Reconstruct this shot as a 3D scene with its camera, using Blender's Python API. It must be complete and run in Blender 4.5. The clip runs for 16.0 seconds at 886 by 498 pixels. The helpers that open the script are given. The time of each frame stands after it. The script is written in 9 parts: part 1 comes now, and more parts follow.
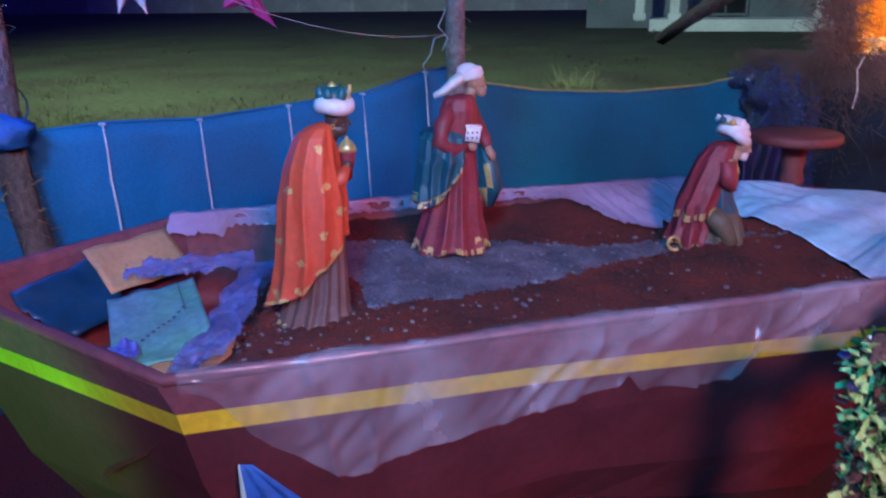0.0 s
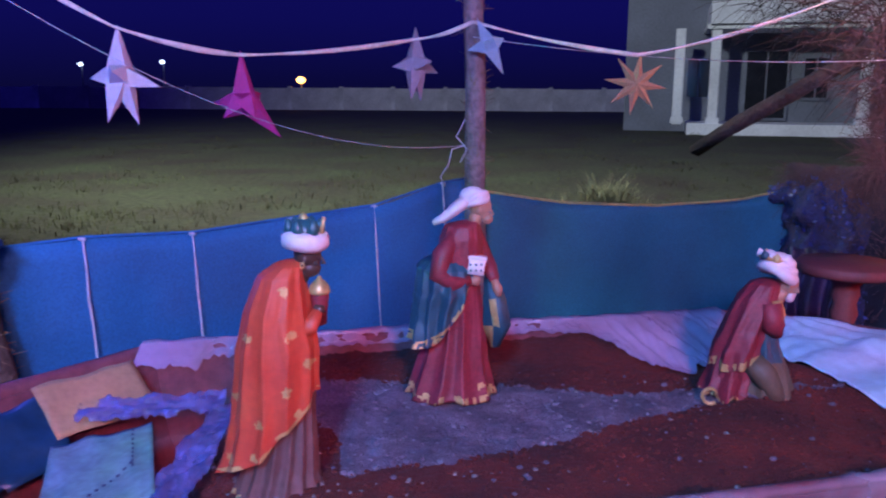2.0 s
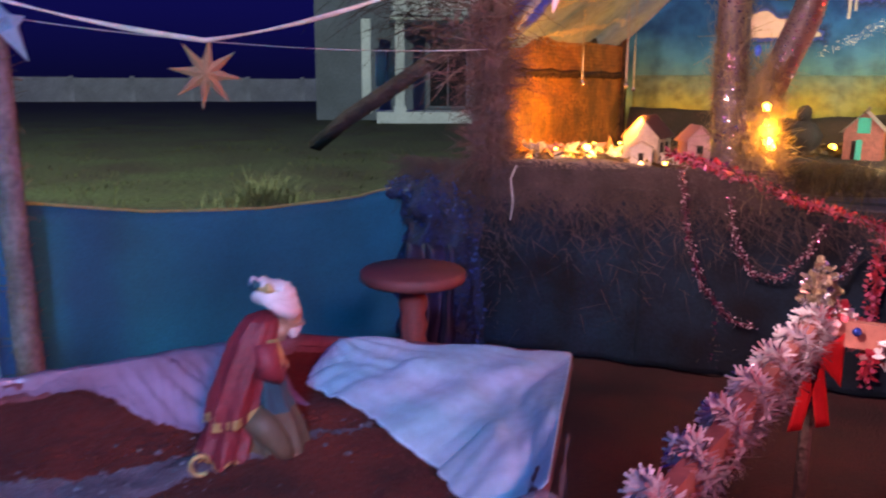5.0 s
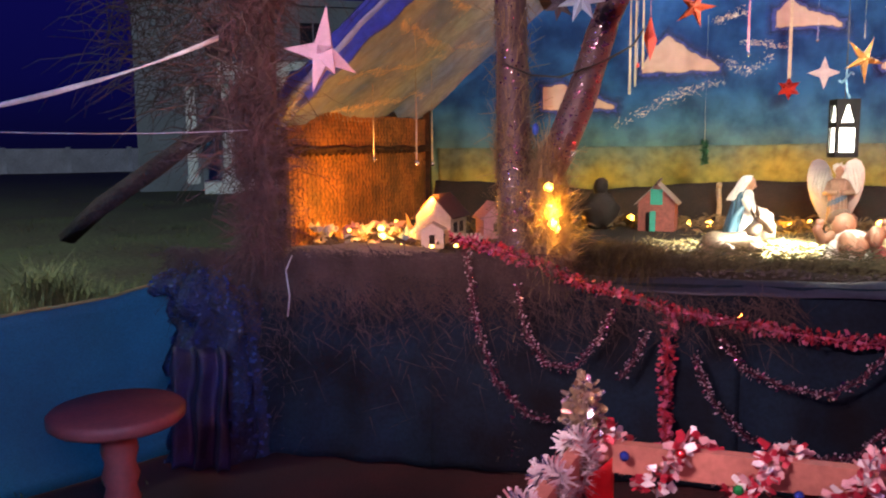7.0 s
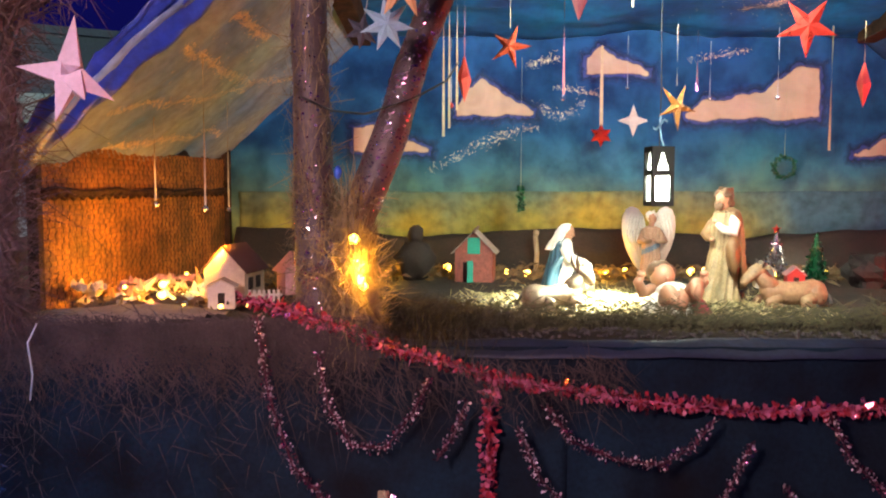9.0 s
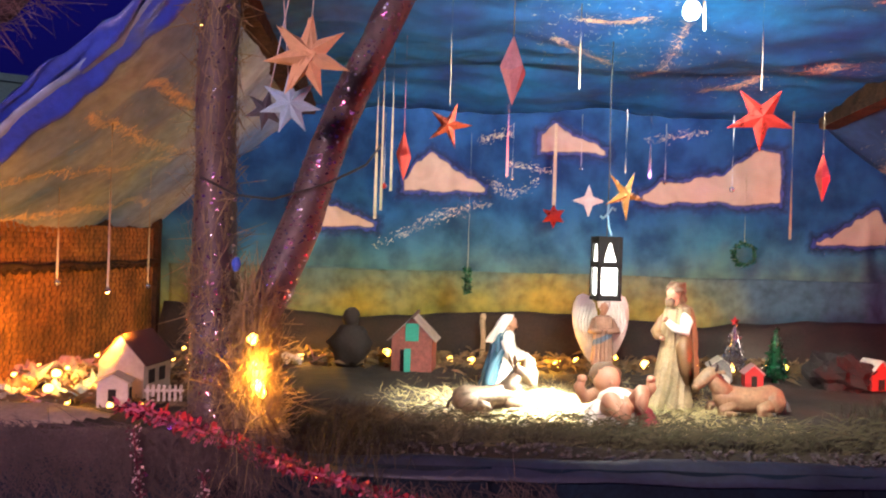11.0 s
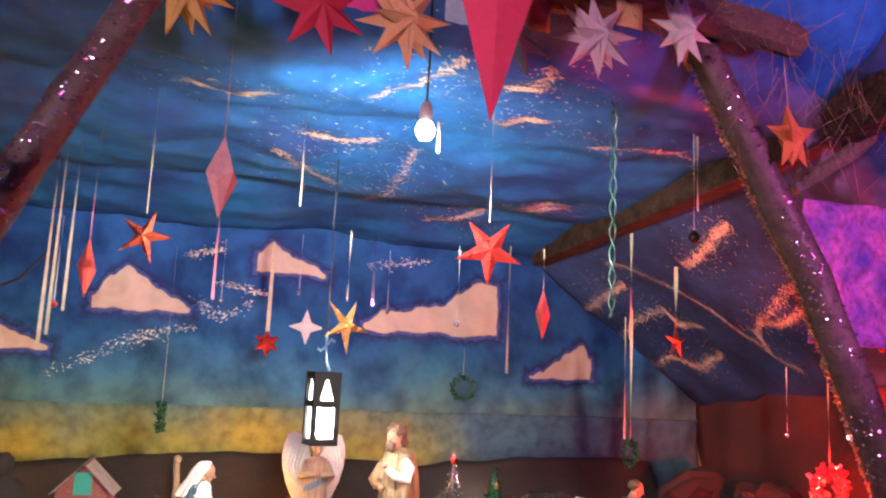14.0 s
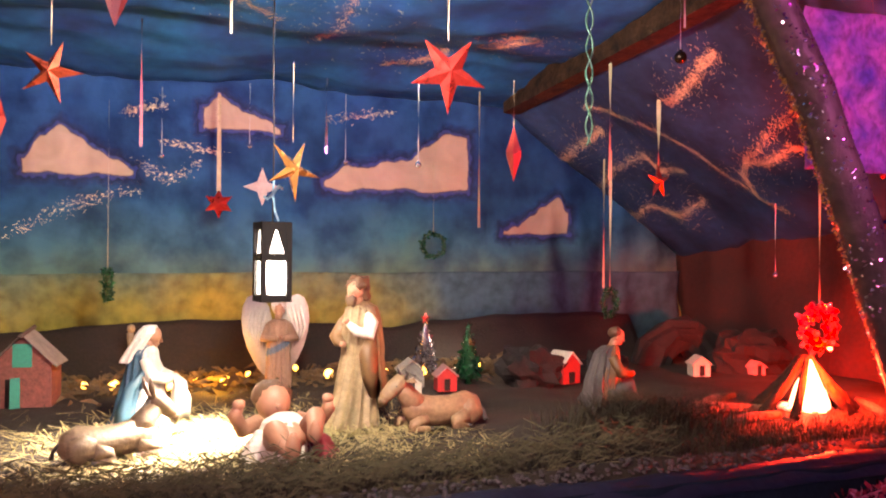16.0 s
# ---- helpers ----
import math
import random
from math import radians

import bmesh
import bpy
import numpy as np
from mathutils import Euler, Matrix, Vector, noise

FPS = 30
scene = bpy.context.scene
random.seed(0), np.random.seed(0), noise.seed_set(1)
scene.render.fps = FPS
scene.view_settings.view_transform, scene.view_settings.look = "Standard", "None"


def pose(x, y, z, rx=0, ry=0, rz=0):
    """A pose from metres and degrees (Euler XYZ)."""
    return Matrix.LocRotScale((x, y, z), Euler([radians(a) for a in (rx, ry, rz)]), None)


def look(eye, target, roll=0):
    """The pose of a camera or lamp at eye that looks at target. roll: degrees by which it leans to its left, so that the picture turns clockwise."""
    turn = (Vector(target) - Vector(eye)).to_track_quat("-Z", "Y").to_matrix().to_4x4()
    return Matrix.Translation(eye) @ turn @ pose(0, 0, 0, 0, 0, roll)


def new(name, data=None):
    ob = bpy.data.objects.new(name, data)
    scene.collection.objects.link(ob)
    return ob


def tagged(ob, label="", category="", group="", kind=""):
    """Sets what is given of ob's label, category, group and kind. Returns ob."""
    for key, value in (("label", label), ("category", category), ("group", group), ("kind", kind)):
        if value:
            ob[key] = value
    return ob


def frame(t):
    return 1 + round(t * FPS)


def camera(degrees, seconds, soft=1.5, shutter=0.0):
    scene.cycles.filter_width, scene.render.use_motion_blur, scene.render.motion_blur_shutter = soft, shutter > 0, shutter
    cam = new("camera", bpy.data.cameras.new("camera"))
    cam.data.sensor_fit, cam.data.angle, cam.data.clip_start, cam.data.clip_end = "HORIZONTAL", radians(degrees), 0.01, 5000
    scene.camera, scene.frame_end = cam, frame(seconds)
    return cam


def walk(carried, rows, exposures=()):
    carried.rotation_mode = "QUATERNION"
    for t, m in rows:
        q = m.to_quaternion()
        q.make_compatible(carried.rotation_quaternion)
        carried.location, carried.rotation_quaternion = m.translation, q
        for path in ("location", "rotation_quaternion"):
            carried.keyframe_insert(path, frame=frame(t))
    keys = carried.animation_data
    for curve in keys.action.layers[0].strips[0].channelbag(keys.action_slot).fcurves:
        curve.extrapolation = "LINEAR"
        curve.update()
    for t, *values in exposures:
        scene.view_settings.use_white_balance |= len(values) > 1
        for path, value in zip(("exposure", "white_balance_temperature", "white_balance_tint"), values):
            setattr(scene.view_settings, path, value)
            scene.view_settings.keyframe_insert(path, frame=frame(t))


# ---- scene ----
cam = camera(56.9, 16.0, soft=2.0, shutter=0.4)
PATH = [
    (0, (-0.139, -0.314, 1.452), (-0.146, 1.593, 0.848), -0.5),
    (0.5, (-0.081, -0.255, 1.484), (-0.218, 1.668, 0.953), -0.4),
    (1, (-0.066, -0.184, 1.514), (-0.254, 1.757, 1.068), -0.4),
    (1.5, (-0.053, -0.065, 1.519), (-0.239, 1.887, 1.127), -0.1),
    (2, (-0.04, 0.02, 1.495), (-0.136, 1.981, 1.114), 0.3),
    (2.5, (0.027, 0.066, 1.479), (0.025, 2.026, 1.083), 0.4),
    (3, (0.184, 0.112, 1.481), (0.238, 2.07, 1.075), -0.1),
    (3.5, (0.346, 0.161, 1.494), (0.459, 2.116, 1.087), -0.1),
    (4, (0.44, 0.207, 1.492), (0.696, 2.147, 1.081), -0.5),
    (4.5, (0.507, 0.3, 1.484), (0.905, 2.216, 1.073), -0.5),
    (5, (0.607, 0.437, 1.504), (1.185, 2.308, 1.102), 0.3),
    (5.2, (0.748, 0.532, 1.488), (1.355, 2.398, 1.103), -1.8),
    (7.3, (1.118, 0.708, 1.586), (2.086, 2.442, 1.348), -0.0),
    (7.5, (1.159, 0.72, 1.581), (2.153, 2.439, 1.346), 0.1),
    (8, (1.282, 0.85, 1.575), (2.405, 2.488, 1.342), 0.4),
    (8.5, (1.378, 0.984, 1.598), (2.641, 2.518, 1.375), 0.6),
    (8.7, (1.386, 1.027, 1.586), (2.672, 2.547, 1.391), 0.2),
    (10.8, (1.825, 1.236, 1.726), (3.157, 2.727, 1.701), 1.8),
    (11, (1.815, 1.209, 1.733), (3.159, 2.69, 1.729), 1.8),
    (11.5, (1.872, 1.277, 1.775), (3.319, 2.655, 1.874), 2.3),
    (12, (1.901, 1.373, 1.821), (3.438, 2.631, 2.054), 3.1),
    (12.5, (1.949, 1.451, 1.843), (3.569, 2.58, 2.159), 2.7),
    (13, (1.998, 1.511, 1.847), (3.692, 2.521, 2.181), 2.8),
    (13.5, (2.059, 1.516, 1.836), (3.777, 2.483, 2.172), 3.0),
    (14, (2.167, 1.473, 1.804), (3.9, 2.42, 2.117), 2.7),
    (14.3, (2.263, 1.438, 1.826), (3.996, 2.397, 2.105), 1.4),
    (14.5, (2.301, 1.426, 1.776), (4.04, 2.377, 2.04), 2.1),
    (15, (2.389, 1.412, 1.745), (4.138, 2.367, 1.907), 1.4),
    (15.5, (2.465, 1.464, 1.722), (4.224, 2.411, 1.801), 0.6),
    (16, (2.532, 1.584, 1.686), (4.316, 2.488, 1.701), 0.4),
]
# the phone darkens its picture as the bright stage comes into view
EXPOSURES = [(0, 0.25, 6600, -20), (1.1, 0.25, 6600, -6), (1.5, 0.25, 6600, 14), (1.8, 0.2, 6500, 22), (2.5, 0.2, 6500, 20), (3.0, 0.25, 6600, 10), (3.5, 0.32, 6700, 14), (4.3, 0.22, 6700, -8), (5, 0.14, 7600, -3), (7.5, -0.42, 7000, 2), (8.0, -0.36, 6900, -12), (8.7, -0.30, 6900, -14), (10.8, -0.36, 6800, 3), (12.5, -0.30, 6500, -5), (13.0, -0.14, 6600, 12), (13.8, -0.32, 6600, 13), (14.5, -0.62, 7200, 16), (16, -0.62, 7900, 20)]
walk(cam, [(t, look(e, g, r)) for t, e, g, r in PATH], EXPOSURES)

# ---- world and lamps ----
C0 = Vector((1.92, 5.02, 0.0))
STAGE = Matrix(((0.754, 0.657, 0, C0.x), (-0.657, 0.754, 0, C0.y), (0, 0, 1, 0), (0, 0, 0, 1)))


def st(u, v, z, rx=0, ry=0, rz=0):
    """A pose in the stage's own axes: u along the backdrop, v towards it."""
    return STAGE @ pose(u, v, z, rx, ry, rz)


world = bpy.data.worlds.new("night")
scene.world = world
world.use_nodes = True
wn, wl = world.node_tree.nodes, world.node_tree.links
wn.clear()
w_out, w_bg = wn.new("ShaderNodeOutputWorld"), wn.new("ShaderNodeBackground")
w_tc, w_sep, w_ramp = wn.new("ShaderNodeTexCoord"), wn.new("ShaderNodeSeparateXYZ"), wn.new("ShaderNodeValToRGB")
wl.new(w_tc.outputs["Generated"], w_sep.inputs[0])
wl.new(w_sep.outputs["Z"], w_ramp.inputs[0])
w_ramp.color_ramp.elements[0].position, w_ramp.color_ramp.elements[0].color = 0.0, (0.0025, 0.0025, 0.030, 1)
w_ramp.color_ramp.elements[1].position, w_ramp.color_ramp.elements[1].color = 0.35, (0.006, 0.005, 0.15, 1)
w_mid = w_ramp.color_ramp.elements.new(0.08)
w_mid.color = (0.0035, 0.0033, 0.075, 1)
wl.new(w_ramp.outputs[0], w_bg.inputs["Color"])
w_bg.inputs["Strength"].default_value = 0.95
wl.new(w_bg.outputs[0], w_out.inputs[0])


def lamp(name, kind, where, color, watts, size=0.05, aim=None, cone=60, blend=0.6):
    data = bpy.data.lights.new(name, kind)
    data.color, data.energy = color, watts
    if kind == "AREA":
        data.size = size
    else:
        data.shadow_soft_size = size
    if kind == "SPOT":
        data.spot_size, data.spot_blend = radians(cone), blend
    ob = new(name, data)
    ob.matrix_world = look(where, aim) if aim else Matrix.Translation(where)
    return ob


def at_stage(u, v, z):
    return STAGE @ Vector((u, v, z))


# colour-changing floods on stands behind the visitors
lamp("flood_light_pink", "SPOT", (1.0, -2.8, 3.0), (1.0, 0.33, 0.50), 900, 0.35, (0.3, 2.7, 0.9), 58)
lamp("flood_light_blue", "SPOT", (-0.4, -1.9, 3.0), (0.08, 0.38, 1.0), 1300, 0.25, (-0.05, 4.4, 0.80), 50)
lamp("flood_light_green", "SPOT", (-2.7, -0.1, 0.12), (0.06, 1.0, 0.16), 170, 0.12, (-1.40, 1.42, 0.42), 25)
lamp("flood_light_violet", "SPOT", at_stage(5.8, -2.6, 2.4), (0.95, 0.22, 0.75), 520, 0.15, at_stage(5.3, 0.3, 2.90), 58)
lamp("flood_light_rose", "SPOT", at_stage(1.2, -3.6, 2.3), (1.0, 0.60, 0.74), 820, 0.15, at_stage(2.6, -0.4, 2.62), 106)
# the field's distant street light
lamp("field_light", "SPOT", (-7.0, 5.5, 11.0), (0.80, 0.95, 0.90), 13500, 0.5, (7.0, 24.0, 0.0), 112)
# stage lamps
lamp("bulb_light", "SPOT", at_stage(3.28, -0.24, 2.53), (1.0, 0.97, 0.88), 560, 0.04, at_stage(3.85, 2.6, 1.55), 136, 0.8)
lamp("lantern_light", "SPOT", at_stage(3.24, 0.98, 1.49), (1.0, 0.93, 0.78), 1500, 0.06, at_stage(2.98, 0.98, 0.99), 84, 0.9)
lamp("lantern_glow_light", "POINT", at_stage(3.30, 1.02, 1.60), (1.0, 0.95, 0.85), 18, 0.03)
lamp("fire_light", "SPOT", at_stage(5.60, 0.45, 1.28), (1.0, 0.030, 0.012), 1200, 0.06, at_stage(6.25, 0.95, 1.02), 112, 0.8)
lamp("fire_glow_light", "POINT", at_stage(5.56, 0.48, 1.16), (1.0, 0.030, 0.012), 300, 0.05)
lamp("village_light", "SPOT", at_stage(1.10, 0.66, 1.30), (1.0, 0.36, 0.04), 175, 0.05, at_stage(0.40, 1.25, 1.05), 110, 0.8)
lamp("village_glow_light", "POINT", at_stage(0.80, 0.75, 1.16), (1.0, 0.40, 0.06), 26, 0.05)
lamp("trunk_light", "POINT", at_stage(1.86, -0.10, 1.28), (1.0, 0.42, 0.05), 20, 0.03)
lamp("string_light_back", "POINT", at_stage(3.2, 2.22, 1.06), (1.0, 0.45, 0.06), 28, 0.10)
lamp("string_light_left", "POINT", at_stage(1.72, 2.36, 1.08), (1.0, 0.45, 0.06), 24, 0.10)
lamp("string_light_right", "POINT", at_stage(4.7, 2.5, 1.12), (0.9, 0.85, 0.75), 9.0, 0.10)
lamp("pole_light", "POINT", (-1.60, 2.20, 1.45), (0.08, 0.10, 1.0), 22, 0.08)


# ---- materials ----
MATS = {}


def mat(name, color, rough=0.7, metal=0.0, var=0.25, scale=6.0, fine=60.0, bump=0.15, dist=0.01, second=None, mix=0.5, sheen=0.0, emit=None, power=0.0, alpha=1.0, spec=0.5, through_light=0.0):
    """A procedural surface: two scales of noise in colour, roughness and relief."""
    if name in MATS:
        return MATS[name]
    m = bpy.data.materials.new(name)
    m.use_nodes = True
    n, l = m.node_tree.nodes, m.node_tree.links
    b = n["Principled BSDF"]
    b.inputs["Metallic"].default_value = metal
    b.inputs["Specular IOR Level"].default_value = spec
    tc = n.new("ShaderNodeTexCoord")
    big, small = n.new("ShaderNodeTexNoise"), n.new("ShaderNodeTexNoise")
    big.inputs["Scale"].default_value, big.inputs["Detail"].default_value = scale, 4
    small.inputs["Scale"].default_value, small.inputs["Detail"].default_value = fine, 3
    l.new(tc.outputs["Object"], big.inputs["Vector"])
    l.new(tc.outputs["Object"], small.inputs["Vector"])
    ramp = n.new("ShaderNodeValToRGB")
    c = Vector(color)
    d = Vector(second) if second else c * (1 - var * 1.6)
    ramp.color_ramp.elements[0].position, ramp.color_ramp.elements[0].color = max(0.0, mix - 0.2), (*d, 1)
    ramp.color_ramp.elements[1].position, ramp.color_ramp.elements[1].color = min(1.0, mix + 0.2), (*c, 1)
    l.new(big.outputs["Fac"], ramp.inputs[0])
    mul = n.new("ShaderNodeMixRGB")
    mul.blend_type = "MULTIPLY"
    mul.inputs["Fac"].default_value = min(1.0, var * 1.5)
    l.new(ramp.outputs[0], mul.inputs[1])
    fr = n.new("ShaderNodeValToRGB")
    fr.color_ramp.elements[0].position, fr.color_ramp.elements[0].color = 0.3, (0.45, 0.45, 0.45, 1)
    fr.color_ramp.elements[1].position, fr.color_ramp.elements[1].color = 0.65, (1.1, 1.1, 1.1, 1)
    l.new(small.outputs["Fac"], fr.inputs[0])
    l.new(fr.outputs[0], mul.inputs[2])
    l.new(mul.outputs[0], b.inputs["Base Color"])
    mr = n.new("ShaderNodeMapRange")
    mr.inputs["To Min"].default_value, mr.inputs["To Max"].default_value = max(0.03, rough - 0.15), min(1.0, rough + 0.15)
    l.new(big.outputs["Fac"], mr.inputs[0])
    l.new(mr.outputs[0], b.inputs["Roughness"])
    bp = n.new("ShaderNodeBump")
    bp.inputs["Strength"].default_value, bp.inputs["Distance"].default_value = bump, dist
    l.new(small.outputs["Fac"], bp.inputs["Height"])
    l.new(bp.outputs[0], b.inputs["Normal"])
    if sheen:
        b.inputs["Sheen Weight"].default_value = sheen
    if emit:
        b.inputs["Emission Color"].default_value, b.inputs["Emission Strength"].default_value = (*emit, 1), power
    b.inputs["Alpha"].default_value = alpha
    if through_light:
        tl_node, mx = n.new("ShaderNodeBsdfTranslucent"), n.new("ShaderNodeMixShader")
        mx.inputs[0].default_value = through_light
        l.new(mul.outputs[0], tl_node.inputs["Color"])
        l.new(b.outputs[0], mx.inputs[1])
        l.new(tl_node.outputs[0], mx.inputs[2])
        l.new(mx.outputs[0], n["Material Output"].inputs[0])
    MATS[name] = m
    return m


def film_mat(name, color, clear, rough=0.22, gloss=0.10):
    """Thin plastic film: mostly clear, partly milky, with crinkled gloss."""
    m = bpy.data.materials.new(name)
    m.use_nodes = True
    n, l = m.node_tree.nodes, m.node_tree.links
    n.clear()
    out, mx, mg = n.new("ShaderNodeOutputMaterial"), n.new("ShaderNodeMixShader"), n.new("ShaderNodeMixShader")
    tr, df, gl = n.new("ShaderNodeBsdfTransparent"), n.new("ShaderNodeBsdfDiffuse"), n.new("ShaderNodeBsdfGlossy")
    df.inputs["Color"].default_value = (*color, 1)
    gl.inputs["Color"].default_value, gl.inputs["Roughness"].default_value = (0.9, 0.9, 0.95, 1), rough
    tc, cloudy, ramp = n.new("ShaderNodeTexCoord"), n.new("ShaderNodeTexNoise"), n.new("ShaderNodeMapRange")
    cloudy.inputs["Scale"].default_value, cloudy.inputs["Detail"].default_value = 4.0, 8
    l.new(tc.outputs["Object"], cloudy.inputs["Vector"])
    l.new(cloudy.outputs["Fac"], ramp.inputs[0])
    ramp.inputs["From Min"].default_value, ramp.inputs["From Max"].default_value = 0.42, 0.72
    ramp.inputs["To Min"].default_value, ramp.inputs["To Max"].default_value = max(0.0, 1 - clear - 0.12), min(1.0, 1 - clear + 0.22)
    bp, crinkle = n.new("ShaderNodeBump"), n.new("ShaderNodeTexNoise")
    bp.inputs["Strength"].default_value, bp.inputs["Distance"].default_value = 0.16, 0.006
    crinkle.inputs["Scale"].default_value, crinkle.inputs["Detail"].default_value, crinkle.inputs["Distortion"].default_value = 16.0, 4, 1.5
    long = n.new("ShaderNodeMapping")
    long.inputs["Scale"].default_value = (1.0, 1.0, 0.3)
    l.new(tc.outputs["Object"], long.inputs["Vector"])
    l.new(long.outputs[0], crinkle.inputs["Vector"])
    l.new(crinkle.outputs["Fac"], bp.inputs["Height"])
    l.new(bp.outputs[0], gl.inputs["Normal"])
    l.new(ramp.outputs[0], mx.inputs[0])
    l.new(tr.outputs[0], mx.inputs[1])
    l.new(df.outputs[0], mx.inputs[2])
    mg.inputs[0].default_value = gloss
    l.new(mx.outputs[0], mg.inputs[1])
    l.new(gl.outputs[0], mg.inputs[2])
    l.new(mg.outputs[0], out.inputs[0])
    return m


def glow_mat(name, color, power):
    m = bpy.data.materials.new(name)
    m.use_nodes = True
    b = m.node_tree.nodes["Principled BSDF"]
    b.inputs["Base Color"].default_value = (0.8, 0.8, 0.8, 1)
    b.inputs["Emission Color"].default_value, b.inputs["Emission Strength"].default_value = (*color, 1), power
    return m


def foil_mat(name, color, rough=0.18, metal=0.9):
    m = mat(name, color, rough, metal, 0.2, 30, 160, 0.3, 0.002)
    return m


EARTH = mat("red_earth", (0.20, 0.024, 0.011), 0.95, 0, 0.55, 5, 230, 1.0, 0.010, second=(0.065, 0.010, 0.006))
GRAVEL = mat("grey_gravel", (0.21, 0.165, 0.21), 0.95, 0, 0.6, 9, 260, 1.0, 0.008, second=(0.075, 0.062, 0.085))
BARK_FILM = mat("film_wrapped_bark", (0.105, 0.070, 0.066), 0.55, 0, 0.45, 9, 26, 0.6, 0.012, second=(0.06, 0.035, 0.04))
STRAW_DARK = mat("dull_straw", (0.088, 0.058, 0.058), 0.95, 0, 0.4, 6, 70, 0.4, 0.01)
PEBBLE = mat("pale_pebble", (0.24, 0.21, 0.20), 0.8, 0, 0.25, 20, 80, 0.3)
HULL_RED = mat("hull_dark_red", (0.105, 0.014, 0.022), 0.75, 0, 0.3, 3, 40, 0.2, 0.006)
HULL_PINK = mat("hull_faded_red", (0.20, 0.052, 0.064), 0.8, 0, 0.4, 3, 30, 0.25, 0.006, second=(0.13, 0.035, 0.042))
HULL_YEL = mat("hull_yellow", (0.66, 0.48, 0.03), 0.5, 0, 0.2, 5, 40, 0.1)
FILM = film_mat("clear_film", (0.50, 0.45, 0.52), 0.76, 0.30, 0.06)
MILKY = film_mat("milky_film", (0.54, 0.37, 0.49), 0.42, 0.25, 0.09)
VIOLET_FILM = film_mat("violet_film_sheet", (0.19, 0.17, 0.38), 0.62, 0.30, 0.06)
SHEET_WHITE = mat("white_tarp", (0.50, 0.56, 0.66), 0.5, 0, 0.18, 4, 30, 0.2, 0.006, second=(0.30, 0.60, 0.68))
NET_BLUE = mat("blue_shade_net", (0.010, 0.17, 0.40), 0.75, 0, 0.3, 2.2, 110, 0.35, 0.003, second=(0.006, 0.10, 0.24))
NET_GREEN = mat("teal_shade_net", (0.008, 0.17, 0.27), 0.8, 0, 0.3, 1.3, 110, 0.35, 0.003, second=(0.006, 0.085, 0.14))
CORD = mat("pale_cord", (0.50, 0.52, 0.58), 0.8, 0, 0.2, 20, 90, 0.3, 0.002)
YCORD = mat("yellow_cord", (0.34, 0.30, 0.12), 0.8, 0, 0.2, 20, 90, 0.3, 0.002)
BARK = mat("rough_bark", (0.15, 0.105, 0.085), 0.95, 0, 0.45, 8, 45, 1.0, 0.02, second=(0.06, 0.04, 0.035))
STRAW_WRAP = mat("dry_straw", (0.26, 0.19, 0.10), 0.9, 0, 0.35, 6, 80, 0.5, 0.01, second=(0.13, 0.09, 0.05))
STRAW_PALE = mat("pale_straw", (0.44, 0.36, 0.17), 0.85, 0, 0.3, 10, 60, 0.3, 0.005)
THATCH = mat("dark_thatch", (0.11, 0.066, 0.054), 0.95, 0, 0.4, 6, 70, 0.6, 0.01)
GRASS = mat("field_grass", (0.066, 0.080, 0.030), 0.95, 0, 0.66, 0.55, 9.0, 1.0, 0.06, second=(0.045, 0.032, 0.016))
BLADE = mat("grass_blade", (0.10, 0.12, 0.035), 0.85, 0, 0.35, 3, 30, 0.2)
MOSS = mat("stage_grass", (0.034, 0.022, 0.012), 0.95, 0, 0.4, 7, 90, 0.6, 0.01, second=(0.014, 0.008, 0.006))
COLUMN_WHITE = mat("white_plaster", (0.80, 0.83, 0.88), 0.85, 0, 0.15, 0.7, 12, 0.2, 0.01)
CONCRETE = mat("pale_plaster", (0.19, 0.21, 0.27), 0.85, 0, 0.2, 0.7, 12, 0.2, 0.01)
GLASS_DARK = mat("dark_window", (0.02, 0.022, 0.03), 0.15, 0, 0.2, 2, 10, 0.0)
NAVY = mat("navy_cloth", (0.008, 0.022, 0.044), 0.85, 0, 0.35, 3, 50, 0.4, 0.01, second=(0.003, 0.003, 0.007), spec=0.2)
TARP_RIM = mat("shiny_blue_tarp", (0.018, 0.022, 0.055), 0.55, 0, 0.3, 4, 30, 0.5, 0.01)
BROWN_CLOTH = mat("brown_cloth", (0.024, 0.014, 0.011), 0.95, 0, 0.4, 5, 60, 0.5, 0.01)
TERRACOTTA = mat("terracotta_paint", (0.20, 0.050, 0.042), 0.6, 0, 0.25, 8, 60, 0.2, 0.004)
CARDBOARD = mat("cardboard", (0.42, 0.24, 0.12), 0.9, 0, 0.2, 5, 50, 0.2, 0.003)
PAPER_BLUE = mat("printed_blue_paper", (0.16, 0.26, 0.32), 0.5, 0, 0.35, 3, 40, 0.2, second=(0.14, 0.34, 0.20))


# ---- mesh helpers ----
R = random.Random(7)


def finish(bm, name, mats, smooth=True):
    me = bpy.data.meshes.new(name)
    bmesh.ops.recalc_face_normals(bm, faces=bm.faces[:])
    for f in bm.faces:
        f.smooth = smooth
    bm.to_mesh(me)
    bm.free()
    for m in mats if isinstance(mats, (list, tuple)) else [mats]:
        me.materials.append(m)
    return me


def mesh_thing(name, bm, mats, m=Matrix(), label="", category="", group="", kind="", smooth=True):
    ob = new(name, finish(bm, name, mats, smooth))
    ob.matrix_world = m
    return tagged(ob, label, category, group, kind)


def thing(name, m, label, category, group="", kind=""):
    ob = new(name)
    ob.empty_display_size = 0.05
    ob.matrix_world = m
    return tagged(ob, label, category, group, kind)


